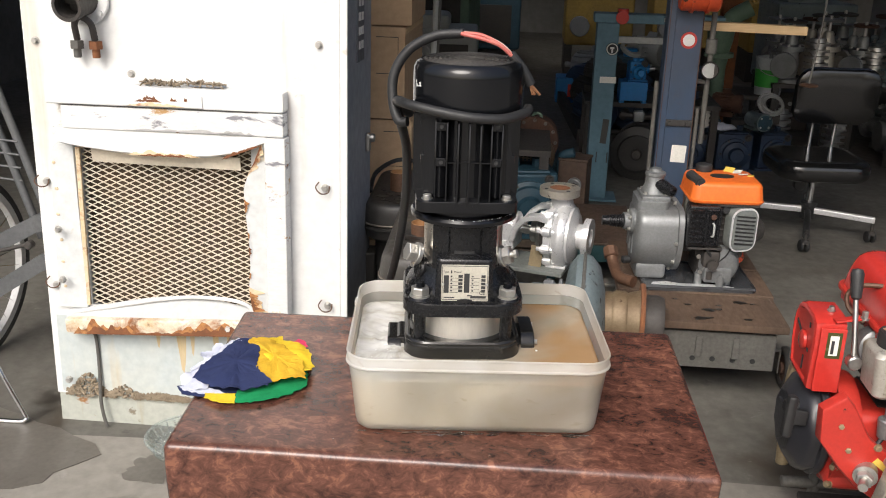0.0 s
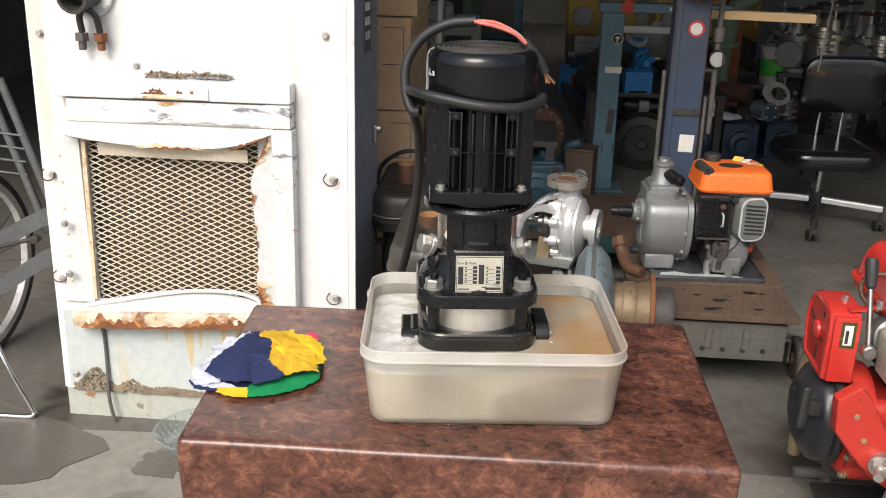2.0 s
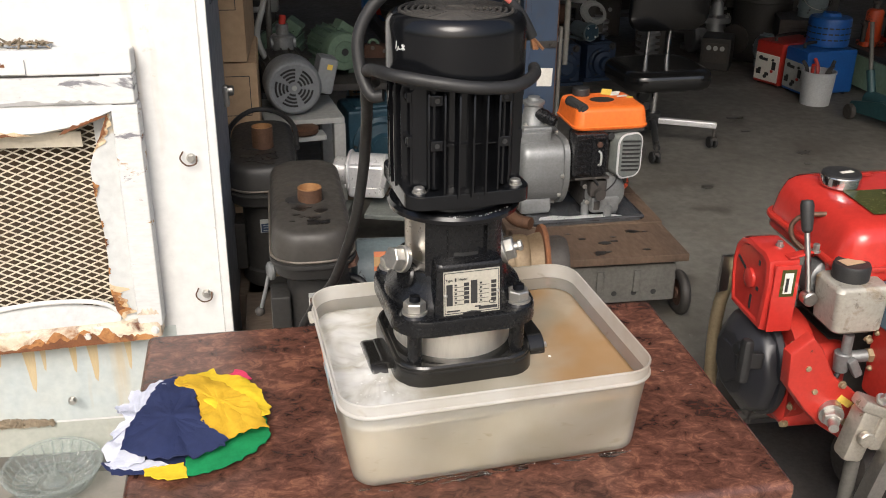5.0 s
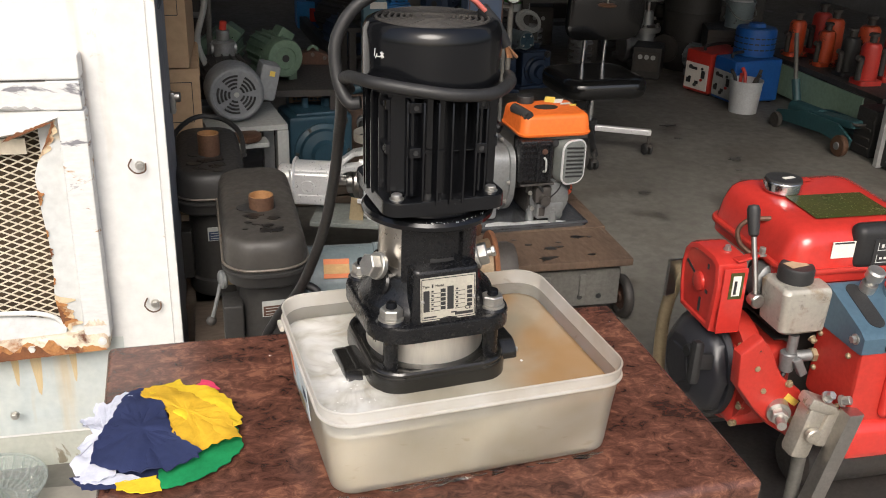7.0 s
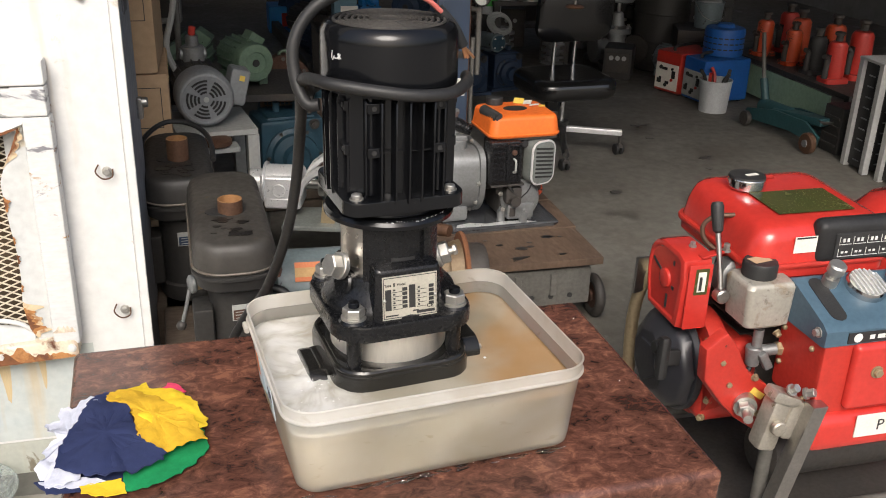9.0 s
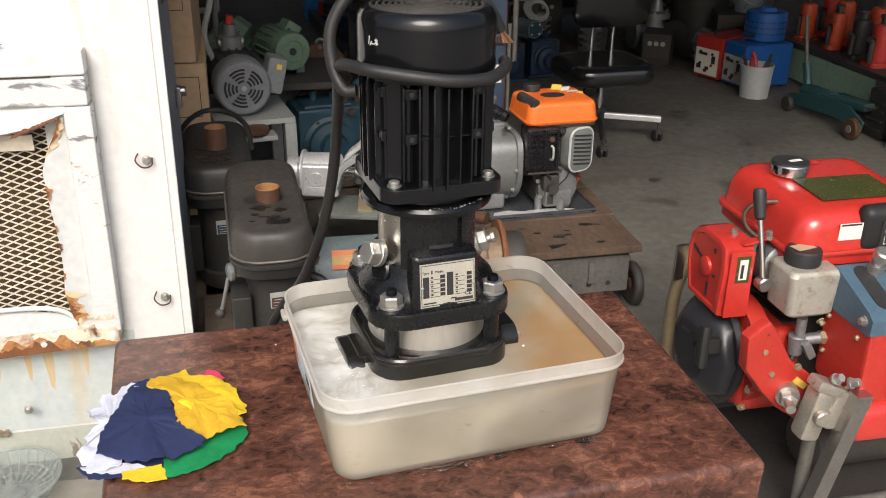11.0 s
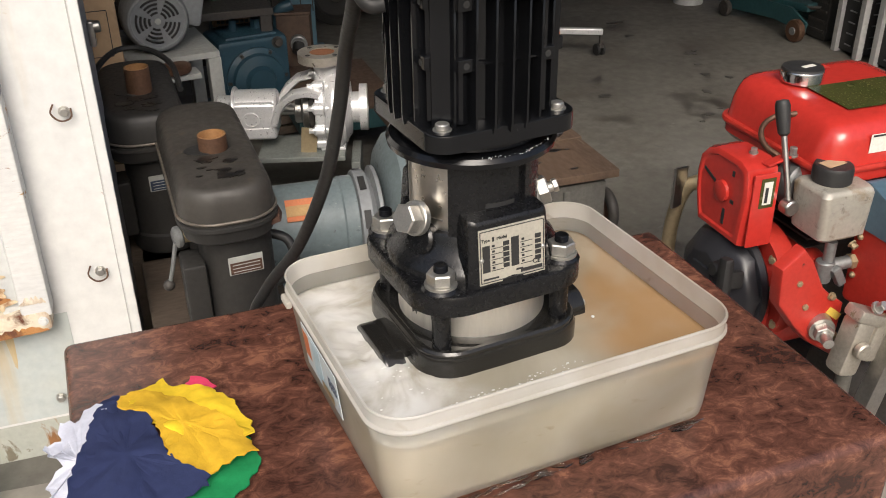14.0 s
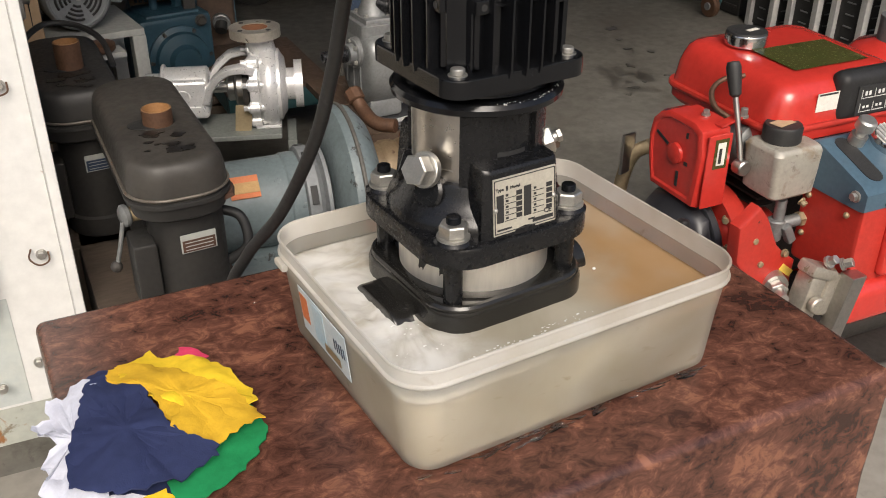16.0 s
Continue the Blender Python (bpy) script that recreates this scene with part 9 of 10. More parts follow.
def electric_motor(at, rz, s, mat, label, end=None):
    """A foot-mounted motor lying along y, its fan end towards -y."""
    t = thing("electric_motor", at, label, "motor", rz=rz)
    z = 0.14 * s
    g = Geo().cyl((0, -0.14 * s, z), (0, 0.14 * s, z), 0.095 * s, n=24, bev=0.008 * s)
    bd = part("body", g, mat, t)
    fin_mesh = Geo().box((0.10 * s, 0.02 * s, 0), (0.018 * s, 0.2 * s, 0.006 * s)).mesh("fin")
    fin_mesh.materials.append(mat)
    for k in range(16):
        ob = new("fin", fin_mesh)
        ob.matrix_basis = pose(0, 0, z, 0, 360 * k / 16, 0)
        ob.parent = bd
    fc = part("fan_cover", Geo().lathe([(0.104 * s, 0.08 * s), (0.106 * s, 0.02 * s), (0.098 * s, 0.004 * s), (0.06 * s, 0.0), (0.055 * s, 0.006 * s), (0.001, 0.006 * s)], (0, -0.19 * s, z), (0, 1, 0), 26), end or mat, t)
    part("fan_eye", Geo().cyl((0, -0.187 * s, z), (0, -0.191 * s, z), 0.02 * s, n=14), M["ink"], fc)
    part("shaft", Geo().cyl((0, 0.14 * s, z), (0, 0.22 * s, z), 0.018 * s, n=12), M["steel"], t)
    part("terminal_box", Geo().box((0.07 * s, 0.0, z + 0.095 * s), (0.09 * s, 0.10 * s, 0.06 * s), 0.008 * s, rot=(0, 35, 0)), mat, t)
    for sx in (-1, 1):
        part("foot", Geo().box((sx * 0.075 * s, 0.0, 0.028 * s), (0.05 * s, 0.22 * s, 0.056 * s), 0.004), mat, t)
    return t


def gate_valve(at, rz, s, mat, label, wheel="red_dull"):
    t = thing("gate_valve", at, label, "valve", rz=rz)
    part("body", Geo().lathe([(0.05 * s, 0), (0.085 * s, 0.0), (0.085 * s, 0.022 * s), (0.05 * s, 0.03 * s), (0.055 * s, 0.07 * s), (0.062 * s, 0.12 * s), (0.05 * s, 0.17 * s), (0.05 * s, 0.19 * s), (0.08 * s, 0.195 * s), (0.08 * s, 0.225 * s), (0.04 * s, 0.235 * s), (0.03 * s, 0.30 * s), (0.02 * s, 0.31 * s)], n=22), mat, t)
    for sx in (-1, 1):
        part("side_flange", Geo().cyl((sx * 0.05 * s, 0, 0.115 * s), (sx * 0.12 * s, 0, 0.115 * s), 0.045 * s, n=18).cyl((sx * 0.115 * s, 0, 0.115 * s), (sx * 0.14 * s, 0, 0.115 * s), 0.08 * s, n=22, bev=0.004), mat, t)
    part("stem", Geo().cyl((0, 0, 0.30 * s), (0, 0, 0.40 * s), 0.010 * s, n=10), M["steel"], t)
    hw = part("handwheel", Geo().torus((0, 0, 0.375 * s), 0.07 * s, 0.009 * s, (0, 0, 1), 24, 8), M[wheel], t, "round handwheel")
    for k in range(3):
        a = 2 * math.pi * k / 3
        part("spoke", Geo().cyl((0, 0, 0.375 * s), (0.07 * s * math.cos(a), 0.07 * s * math.sin(a), 0.375 * s), 0.007 * s, n=8), M[wheel], hw)
    for k in range(6):
        a = 2 * math.pi * k / 6
        part("bolt", Geo().bolt((0.068 * s * math.cos(a), 0.068 * s * math.sin(a), 0.225 * s), (0, 0, 1), 0.009 * s, 0.014 * s), M["steel"], t)
    return t


def flange_stack(at, s, n, mat, label):
    t = thing("flange_stack", at, label, "flanges")
    for k in range(n):
        part("flange", Geo().pipe([(0.04 * s, 0), (0.04 * s, 0.03 * s)], [(0.085 * s, 0), (0.085 * s, 0.018 * s), (0.055 * s, 0.02 * s), (0.052 * s, 0.045 * s)], (0.004 * (k % 2), 0, 0.046 * s * k), n=24), mat, t)
    return t


def pail(at, r, h, mat, label, band=None, handle=True):
    t = thing("pail", at, label, "pail")
    part("wall", Geo().pipe([(0.001, 0.006), (r * 0.86, 0.006), (r * 0.97, h)], [(0.001, 0.0), (r * 0.88, 0.0), (r, h - 0.012), (r * 1.04, h - 0.01), (r * 1.04, h)], n=32), mat, t)
    if band:
        part("band", Geo().pipe([(r * 0.905, h * 0.22), (r * 0.965, h * 0.68)], [(r * 0.925, h * 0.22), (r * 0.985, h * 0.68)], n=32), band, t, "coloured band")
    if handle:
        part("handle", Geo().tube([(-r * 1.02, 0, h - 0.02), (-r * 0.8, -r * 0.8, h - 0.09), (0, -r * 1.12, h - 0.12), (r * 0.8, -r * 0.8, h - 0.09), (r * 1.02, 0, h - 0.02)], 0.003, 6), M["steel"], t)
    return t


# behind the posts
steel_bench((0.95, 6.25, FB), (0.85, 0.5, 0.44), "dark steel bench loaded with blue gear units")
t = thing("blue_block", (0.818, 6.06, FB + 0.44), "bright blue painted steel block on a steel bench", "block", rz=2)
part("body", Geo().box((0, 0, 0.074), (0.172, 0.15, 0.120), 0.006), M["sky_blue"], t)
for sx in (-1, 1):
    part("foot", Geo().box((sx * 0.07, 0, 0.007), (0.03, 0.15, 0.014), 0.002), M["sky_blue"], t)
t = gear_reducer((0.835, 6.06, FB + 0.574), 8, 0.40, M["sky_blue"], "bright blue gear unit on a blue block")
part("motor_flange", Geo().cyl((-0.05, 0, 0.15), (-0.05, 0, 0.20), 0.045, n=22, bev=0.006).cyl((0.04, 0, 0.075), (0.075, 0.0, 0.075), 0.03, n=16), M["sky_blue"], t)
part("shaft", Geo().cyl((0.07, 0, 0.075), (0.115, 0.0, 0.075), 0.012, n=12), M["steel"], t, "bright steel shaft")
part("ring", Geo().pipe([(0.052, 0.0), (0.052, 0.025)], [(0.070, 0.0), (0.070, 0.025)], (-0.05, 0.0, 0.19), (0.2, -0.5, 0.8), n=28), M["light_grey"], t)
t = thing("cable_drum", (0.87, 5.86, FB), "round black cast drum standing on edge", "drum", rz=-12)
part("drum", Geo().lathe([(0.10, -0.12), (0.16, -0.11), (0.165, -0.09), (0.15, -0.08), (0.15, 0.07), (0.168, 0.08), (0.168, 0.10), (0.12, 0.115), (0.11, 0.10), (0.04, 0.10)], (0, 0, 0.168), (0, -1, 0), 40), M["sooty_dark"], t)
part("axle", Geo().cyl((0, -0.10, 0.168), (0, -0.14, 0.168), 0.03, n=16, bev=0.004), M["iron_dark"], t)
t = thing("ball_valve", (0.86, 5.93, FB + 0.336), "steel ball valve with black ends lying on the drum", "valve", rz=-6)
part("body", Geo().box((0, 0, 0.035), (0.07, 0.06, 0.07), 0.014), M["cast_grey"], t)
for sx in (-1, 1):
    part("end", Geo().cyl((sx * 0.035, 0, 0.035), (sx * 0.12, 0, 0.035), 0.02, n=16).cyl((sx * 0.08, 0, 0.035), (sx * 0.11, 0, 0.035), 0.03, n=8), M["iron_dark"], t)
electric_motor((0.99, 6.02, FB), 20, 1.0, M["iron_dark"], "dark grey motor on the floor behind the posts")
electric_motor((1.15, 6.22, FB + 0.44), -30, 0.9, M["navy_machine"], "navy motor on a steel bench")
electric_motor((0.66, 6.35, FB + 0.44), 35, 0.9, M["iron_dark"], "dark rusty motor on a steel bench")

# row of blue gear housings with clutter on top
for k, (x, y, s, m) in enumerate(((1.24, 6.18, 0.82, "navy_machine"), (1.50, 6.16, 0.85, "navy_machine"), (1.77, 6.26, 0.8, "navy_machine"), (1.36, 6.55, 0.9, "blue_machine"), (1.66, 6.6, 0.9, "iron_dark"))):
    gear_reducer((x, y, FB), (-6, 3, 12, 0, 5)[k], s, M[m], "dark navy gear housing with oily round cover" if m == "navy_machine" else "dark oily gear housing on the floor")
zt = FB + 0.285
t = thing("small_motor", (1.63, 6.10, zt), "grey-blue flange motor with round face", "motor", rz=18)
part("body", Geo().lathe([(0.04, 0.0), (0.055, 0.0), (0.058, 0.006), (0.058, 0.03), (0.048, 0.035), (0.048, 0.17), (0.03, 0.18)], (0, -0.09, 0.06), (0, 1, 0), 28), M["grey_blue"], t)
part("face", Geo().cyl((0, -0.0905, 0.06), (0, -0.094, 0.06), 0.048, n=26).cyl((0, -0.094, 0.06), (0, -0.10, 0.06), 0.01, n=12), M["blue_machine"], t)
for k in range(4):
    a = math.pi / 4 + k * math.pi / 2
    part("screw", Geo().bolt((0.04 * math.cos(a), -0.094, 0.06 + 0.04 * math.sin(a)), (0, -1, 0), 0.005, 0.006), M["chalk"], t)
part("cradle", Geo().box((0, 0.02, 0.008), (0.09, 0.12, 0.016), 0.003), M["grey_blue"], t)
t = thing("hose_coil", (1.75, 6.30, zt + 0.02), "coil of pale grey hose", "hose")
for k in range(5):
    part("turn", Geo().torus((0.004 * k, 0, 0.11 + 0.004 * (k % 2)), 0.085 - 0.007 * k, 0.0065, (0.12, -0.75, 0.7), 30, 8), M["light_grey"], t)
part("peg", Geo().box((0, 0.02, 0.012), (0.14, 0.06, 0.06), 0.006), M["iron_dark"], t)
t = thing("white_cloth", (1.40, 6.08, zt), "crumpled white and pale blue cloth", "cloth")
g = Geo()
lo = []
for k in (1.0, 0.85, 0.65, 0.4, 0.1):
    lo.append([(0.10 * k * math.cos(a) * (1 + 0.2 * math.sin(3 * a)), 0.06 * k * math.sin(a), 0.003 + 0.035 * (1 - k) ** 0.5 + 0.012 * noise.noise(Vector((k * 4, a * 2, 0)))) for a in [2 * math.pi * i / 28 for i in range(28)]])
g.ring(lo)
part("sheet", g, M["cloth_white"], t, sharp=70)
electric_motor((1.48, 6.42, FB + 0.31), 70, 0.6, M["rust_dark"], "small dark red motor among the gear units")
electric_motor((1.27, 6.36, FB + 0.31), -60, 0.6, M["iron_dark"], "small dark motor among the gear units")
t = thing("switch_box", (1.33, 6.10, zt), "small red and white switch box with black buttons", "switch")
part("case", Geo().box((0, 0, 0.065), (0.07, 0.05, 0.13), 0.006), M["white_label"], t)
for k in range(3):
    part("button", Geo().cyl((0, -0.025, 0.035 + 0.03 * k), (0, -0.031, 0.035 + 0.03 * k), 0.009, n=14), M["ink"], t)

# valve stand
steel_bench((2.52, 7.25, FB), (1.25, 0.7, 0.46), "steel bench crowded with silver valves")
rnd = random.Random(21)
zv = FB + 0.46
for k in range(15):
    x, y = 2.03 + 0.235 * (k % 5) + rnd.uniform(-0.02, 0.02), 7.02 + 0.21 * (k // 5)
    m = ("cast_grey", "aluminium", "cast_grey", "grey_blue", "iron_dark")[k % 5]
    gate_valve((x, y, zv), rnd.uniform(0, 90), rnd.uniform(0.95, 1.25), M[m], "silver-grey flanged gate valve on a crowded bench", ("iron_dark", "cast_grey", "rust_dark")[k % 3])
for k in range(7):
    x = 1.98 + 0.2 * k
    flange_stack((x, 6.955, zv) if k % 2 else (x, 6.93, FB), 1.0, 6 + k % 3, M["steel"] if k % 2 else M["cast_grey"], "stack of bright turned steel flanges")
for k in range(6):
    gate_valve((2.80 + 0.24 * (k % 3), 6.75 + 0.30 * (k // 3), FB), 40 * k, 1.3, M[("cast_grey", "iron_dark", "grey_blue")[k % 3]], "large grey flanged valve standing on the floor", "cast_grey")
steel_bench((1.80, 7.15, FB), (0.36, 0.4, 0.36), "low dark steel bench")
pail((1.90, 7.05, zv - 0.10), 0.105, 0.27, M["white_pail"], "white paint pail with a green band", M["green_pail"])
t = thing("brown_column", (1.62, 7.3, FB), "rusty brown steel column", "column")
part("web", Geo().box((0, 0, 1.62), (0.012, 0.12, 3.22), 0.002), M["rust"], t)
for s in (-1, 1):
    part("web_flange", Geo().box((0, s * 0.065, 1.62), (0.13, 0.012, 3.22), 0.002), M["rust"], t)
t = thing("green_pipe", (1.50, 6.95, FB), "pale grey-green cast pipe with flanges", "pipe")
part("pipe", Geo().lathe([(0.10, 0), (0.10, 0.03), (0.065, 0.04), (0.06, 0.55), (0.07, 0.62), (0.105, 0.63), (0.105, 0.66), (0.07, 0.66), (0.09, 0.75), (0.10, 0.9)], n=28), M["green_pale"], t)
part("branch", Geo().tube([(0, 0, 0.75), (0.06, -0.03, 0.9), (0.18, -0.04, 0.98)], 0.06, 16), M["green_pale"], t)

# far end of the aisle
for k, (x, y, s, m) in enumerate(((0.66, 7.2, 1.2, "navy_machine"), (0.98, 7.3, 1.3, "navy_machine"), (0.70, 7.8, 1.3, "iron_dark"), (1.02, 7.9, 1.3, "navy_machine"), (0.74, 8.5, 1.4, "navy_machine"), (1.1, 8.6, 1.4, "iron_dark"), (0.78, 9.2, 1.4, "motor_grey"), (1.12, 9.3, 1.4, "navy_machine"), (0.8, 7.5, 1.0, "blue_machine"), (1.15, 8.2, 1.1, "light_grey"))):
    zz = FB if k < 8 else FB + 0.34
    electric_motor((x, y, zz), (15, -20, 30, 5, -35, 20, 60, -10, 25, 40)[k], s, M[m], "dusty motor in a row along the dim aisle")
t = thing("floor_beam", (0.50, 7.6, FB), "dark steel beam lying along the aisle", "beam", rz=4)
part("beam", Geo().box((0, 0, 0.05), (0.06, 1.7, 0.10), 0.004), M["iron_dark"], t)
t = thing("blue_crate", (0.52, 8.45, FB), "light blue plastic crate with a red side label", "crate")
part("shell", Geo().box((0, 0, 0.11), (0.24, 0.26, 0.22), 0.01), M["sky_blue"], t)
part("side_label", Geo().box((0.03, -0.131, 0.11), (0.09, 0.002, 0.11), 0), M["red_dull"], t)


def yellow_machine(x, y):
    t = thing("yellow_machine", (x, y, FB), "large dull yellow machine frame at the dim far end", "machine")
    part("housing", Geo().box((0, 0, 0.55), (0.7, 0.6, 0.5), 0.03), M["ochre"], t)
    part("upper_frame", Geo().box((0, -0.2, 1.05), (0.7, 0.05, 0.06), 0.01).box((-0.32, -0.2, 0.92), (0.05, 0.05, 0.25), 0.006).box((0.32, -0.2, 0.92), (0.05, 0.05, 0.25), 0.006), M["ochre"], t)
    for sx in (-1, 1):
        part("leg", Geo().box((sx * 0.3, 0, 0.15), (0.08, 0.55, 0.30), 0.006), M["iron_dark"], t)
    part("motor", Geo().cyl((-0.2, -0.3, 0.5), (-0.2, -0.42, 0.5), 0.10, n=22, bev=0.01), M["motor_grey"], t)


yellow_machine(0.85, 10.3)
yellow_machine(1.75, 10.4)
yellow_machine(2.7, 10.2)
for k, (x, y, w, h, m) in enumerate(((-0.38, 10.6, 0.8, 0.9, "blue_machine"), (-0.75, 9.6, 0.7, 1.1, "green_pale"), (-0.6, 8.3, 0.6, 0.7, "light_grey"), (-1.4, 7.6, 0.8, 1.2, "motor_grey"), (-1.9, 5.6, 0.9, 1.3, "navy_machine"), (-1.5, 4.6, 0.7, 0.8, "iron_dark"), (3.6, 8.8, 0.8, 1.1, "motor_grey"), (2.6, 8.9, 0.7, 1.0, "grey_blue"))):
    t = thing("machine_tool", (x, y, FB), "dusty machine housing in the dim back of the shed", "machine", rz=(5, -8, 3, 10, -5, 12, -4, 6)[k])
    part("housing", Geo().box((0, 0, h * 0.55), (w, 0.55, h * 0.7), 0.03), M[m], t)
    part("plinth", Geo().box((0, 0, h * 0.1), (w * 0.9, 0.5, h * 0.2), 0.01), M["iron_dark"], t)
    part("head", Geo().box((-w * 0.15, -0.05, h * 0.97), (w * 0.5, 0.4, h * 0.2), 0.04), M[m], t)
    part("door", Geo().box((w * 0.12, -0.28, h * 0.5), (w * 0.5, 0.02, h * 0.45), 0.006), M["iron_dark"], t)
    part("handwheel", Geo().torus((-w * 0.3, -0.32, h * 0.6), 0.08, 0.012, (0, 1, 0), 22, 8).cyl((-w * 0.3, -0.27, h * 0.6), (-w * 0.3, -0.33, h * 0.6), 0.018, n=12), M["steel"], t)

# green motors behind the fan motor
t = electric_motor((0.0, 4.55, FB + 0.50), 20, 0.8, M["green_pale"], "pale green motor on a steel bench")
steel_bench((-0.05, 4.55, FB), (0.66, 0.5, 0.50), "dark steel bench under a pale green motor")
electric_motor((-0.22, 4.58, FB + 0.50), -12, 0.85, M["green_pale"], "pale green motor on a steel bench")
t = thing("fan_motor", (0.20, 4.78, FB - 0.02), "blue cast machine with tan slotted fan cover and dark red flange", "motor", rz=-6)
part("body", Geo().cyl((0, 0.02, 0.44), (0, 0.28, 0.44), 0.105, n=32, bev=0.015), M["rust_dark"], t)
fl = part("flange", Geo().cyl((0, 0.0, 0.455), (0, 0.03, 0.455), 0.128, n=36, bev=0.005), M["rust_dark"], t, "dark red bolted flange")
for k in range(12):
    a = 2 * math.pi * k / 12
    part("flange_bolt", Geo().bolt((0.112 * math.cos(a), 0.0, 0.455 + 0.112 * math.sin(a)), (0, -1, 0), 0.007, 0.010), M["cart_steel"], fl)
fr = part("fan_ring", Geo().pipe([(0.095, 0.0), (0.098, 0.07)], [(0.104, 0.0), (0.116, 0.012), (0.118, 0.07)], (0, -0.09, 0.385), (0, 1, 0), 40), M["tan_cover"], t, "tan slotted fan cover")
for k in range(-4, 5):
    w = math.sqrt(0.096 ** 2 - (0.020 * k) ** 2)
    part("grille_bar", Geo().box((0.020 * k, -0.082, 0.385), (0.006, 0.006, 2 * w), 0), M["tan_cover"], fr)
    part("grille_bar", Geo().box((0, -0.080, 0.385 + 0.020 * k), (2 * w, 0.006, 0.006), 0), M["tan_cover"], fr)
part("pedestal", Geo().box((0, 0.08, 0.19), (0.26, 0.30, 0.38), 0.03).cyl((-0.06, -0.10, 0.21), (-0.06, -0.02, 0.21), 0.10, n=30, bev=0.014).box((0.06, -0.05, 0.29), (0.12, 0.10, 0.03), 0.008), M["blue_machine"], t, "blue cast pedestal")
part("eye", Geo().torus((0, 0.12, 0.56), 0.022, 0.008, (0, 1, 0), 20, 8), M["green_pale"], t)
t = thing("rusty_cover", (0.415, 4.64, FB), "rusty brown steel box with round port", "box", rz=-14)
part("shell", Geo().box((0, 0, 0.195), (0.145, 0.13, 0.39), 0.008), M["rust_plate"], t)
part("lid", Geo().box((0, 0, 0.396), (0.152, 0.138, 0.012), 0.003), M["rust_plate"], t)
part("port", Geo().cyl((0.015, -0.065, 0.275), (0.02, -0.10, 0.275), 0.035, n=18, bev=0.004).torus((0.02, -0.10, 0.275), 0.030, 0.007, (0, 1, 0), 20, 8), M["cast_grey"], t)
part("port_core", Geo().cyl((0.02, -0.10, 0.275), (0.015, -0.13, 0.25), 0.024, n=14), M["ink"], t)
t = thing("plate_bench", (0.475, 4.22, FB), "low steel bench with a rusty plate top and blue-green frame", "bench")
part("plate", Geo().box((0, 0, 0.184), (0.40, 0.60, 0.012), 0.003), M["rust_plate"], t, "rusty brown steel plate")
for sy in (-1, 1):
    part("rail", Geo().box((0, sy * 0.28, 0.138), (0.39, 0.03, 0.078), 0.004), M["teal_jack"], t, "blue-green painted rail")
for sx in (-1, 1):
    part("end_rail", Geo().box((sx * 0.18, 0, 0.138), (0.03, 0.525, 0.078), 0.004), M["teal_jack"], t)
    for sy in (-1, 1):
        part("leg", Geo().box((sx * 0.17, sy * 0.265, 0.05), (0.04, 0.04, 0.10), 0.003), M["teal_jack"], t)
t = thing("blue_elbow", (0.345, 4.62, FB), "blue cast pipe elbow on a stub", "pipe")
part("pipe", Geo().tube([(0, 0, 0), (0, 0, 0.36), (0.01, -0.01, 0.41), (0.06, -0.02, 0.43)], 0.024, 12), M["blue_machine"], t)

# ---------- along the far side: generators, jacks, racks ----------


def generator(x, y, rz, face, side, label):
    t = thing("generator", (x, y, FB), label, "generator", rz=rz)
    part("case", Geo().box((0, 0, 0.145), (0.22, 0.36, 0.27), 0.015), M[side], t)
    fp = part("control_panel", Geo().box((0, -0.182, 0.115), (0.195, 0.008, 0.17), 0.006), M[face], t, "pale control panel with sockets")
    for dx, dz, m, r in ((-0.05, 0.07, "ink", 0.022), (0.05, 0.07, "ink", 0.014), (-0.05, -0.02, "ink", 0.016), (0.05, -0.02, "red_dull", 0.016), (0.0, -0.07, "ink", 0.02)):
        part("socket", Geo().cyl((dx, -0.185, 0.115 + dz * 0.8), (dx, -0.193, 0.115 + dz * 0.8), r * 0.6, n=16), M[m], fp)
    for dx, dz, w, h in ((-0.06, -0.035, 0.035, 0.03), (0.01, -0.04, 0.03, 0.02), (0.06, 0.02, 0.03, 0.05), (-0.02, 0.05, 0.05, 0.018)):
        part("inset", Geo().box((dx, -0.187, 0.115 + dz), (w, 0.004, h), 0.001), M["ink"], fp)
    part("handle", Geo().tube([(0, -0.13, 0.275), (0, -0.11, 0.31), (0, 0.11, 0.31), (0, 0.13, 0.275)], 0.01, 8), M["rubber"], t)
    for sx in (-1, 1):
        for sy in (-1, 1):
            part("foot", Geo().cyl((sx * 0.08, sy * 0.14, 0), (sx * 0.08, sy * 0.14, 0.015), 0.015, n=10), M["rubber"], t)


generator(2.985, 6.00, -70, "white_label", "red_dull", "red portable generator with pale control panel")
generator(3.065, 5.745, -82, "light_grey", "bright_blue", "blue portable generator with grey control panel")
t = thing("blue_blower", (3.12, 5.80, FB + 0.282), "bright blue slotted blower drum on a generator", "blower", rz=-20)
part("drum", Geo().lathe([(0.10, 0.0), (0.125, 0.005), (0.128, 0.02), (0.128, 0.16), (0.12, 0.175), (0.06, 0.18), (0.05, 0.20), (0.001, 0.20)], n=36), M["bright_blue"], t)
for j in range(3):
    for k in range(11):
        a = radians(170 + 16 * k)
        part("slot", Geo().box((0.1285 * math.cos(a), 0.1285 * math.sin(a), 0.05 + 0.035 * j), (0.002, 0.026, 0.008), 0, rot=(0, 0, math.degrees(a))), M["ink"], t)
b = pail((2.915, 5.48, FB), 0.097, 0.20, M["white_pail"], "grey-white plastic pail holding red-handled tools", None, False)
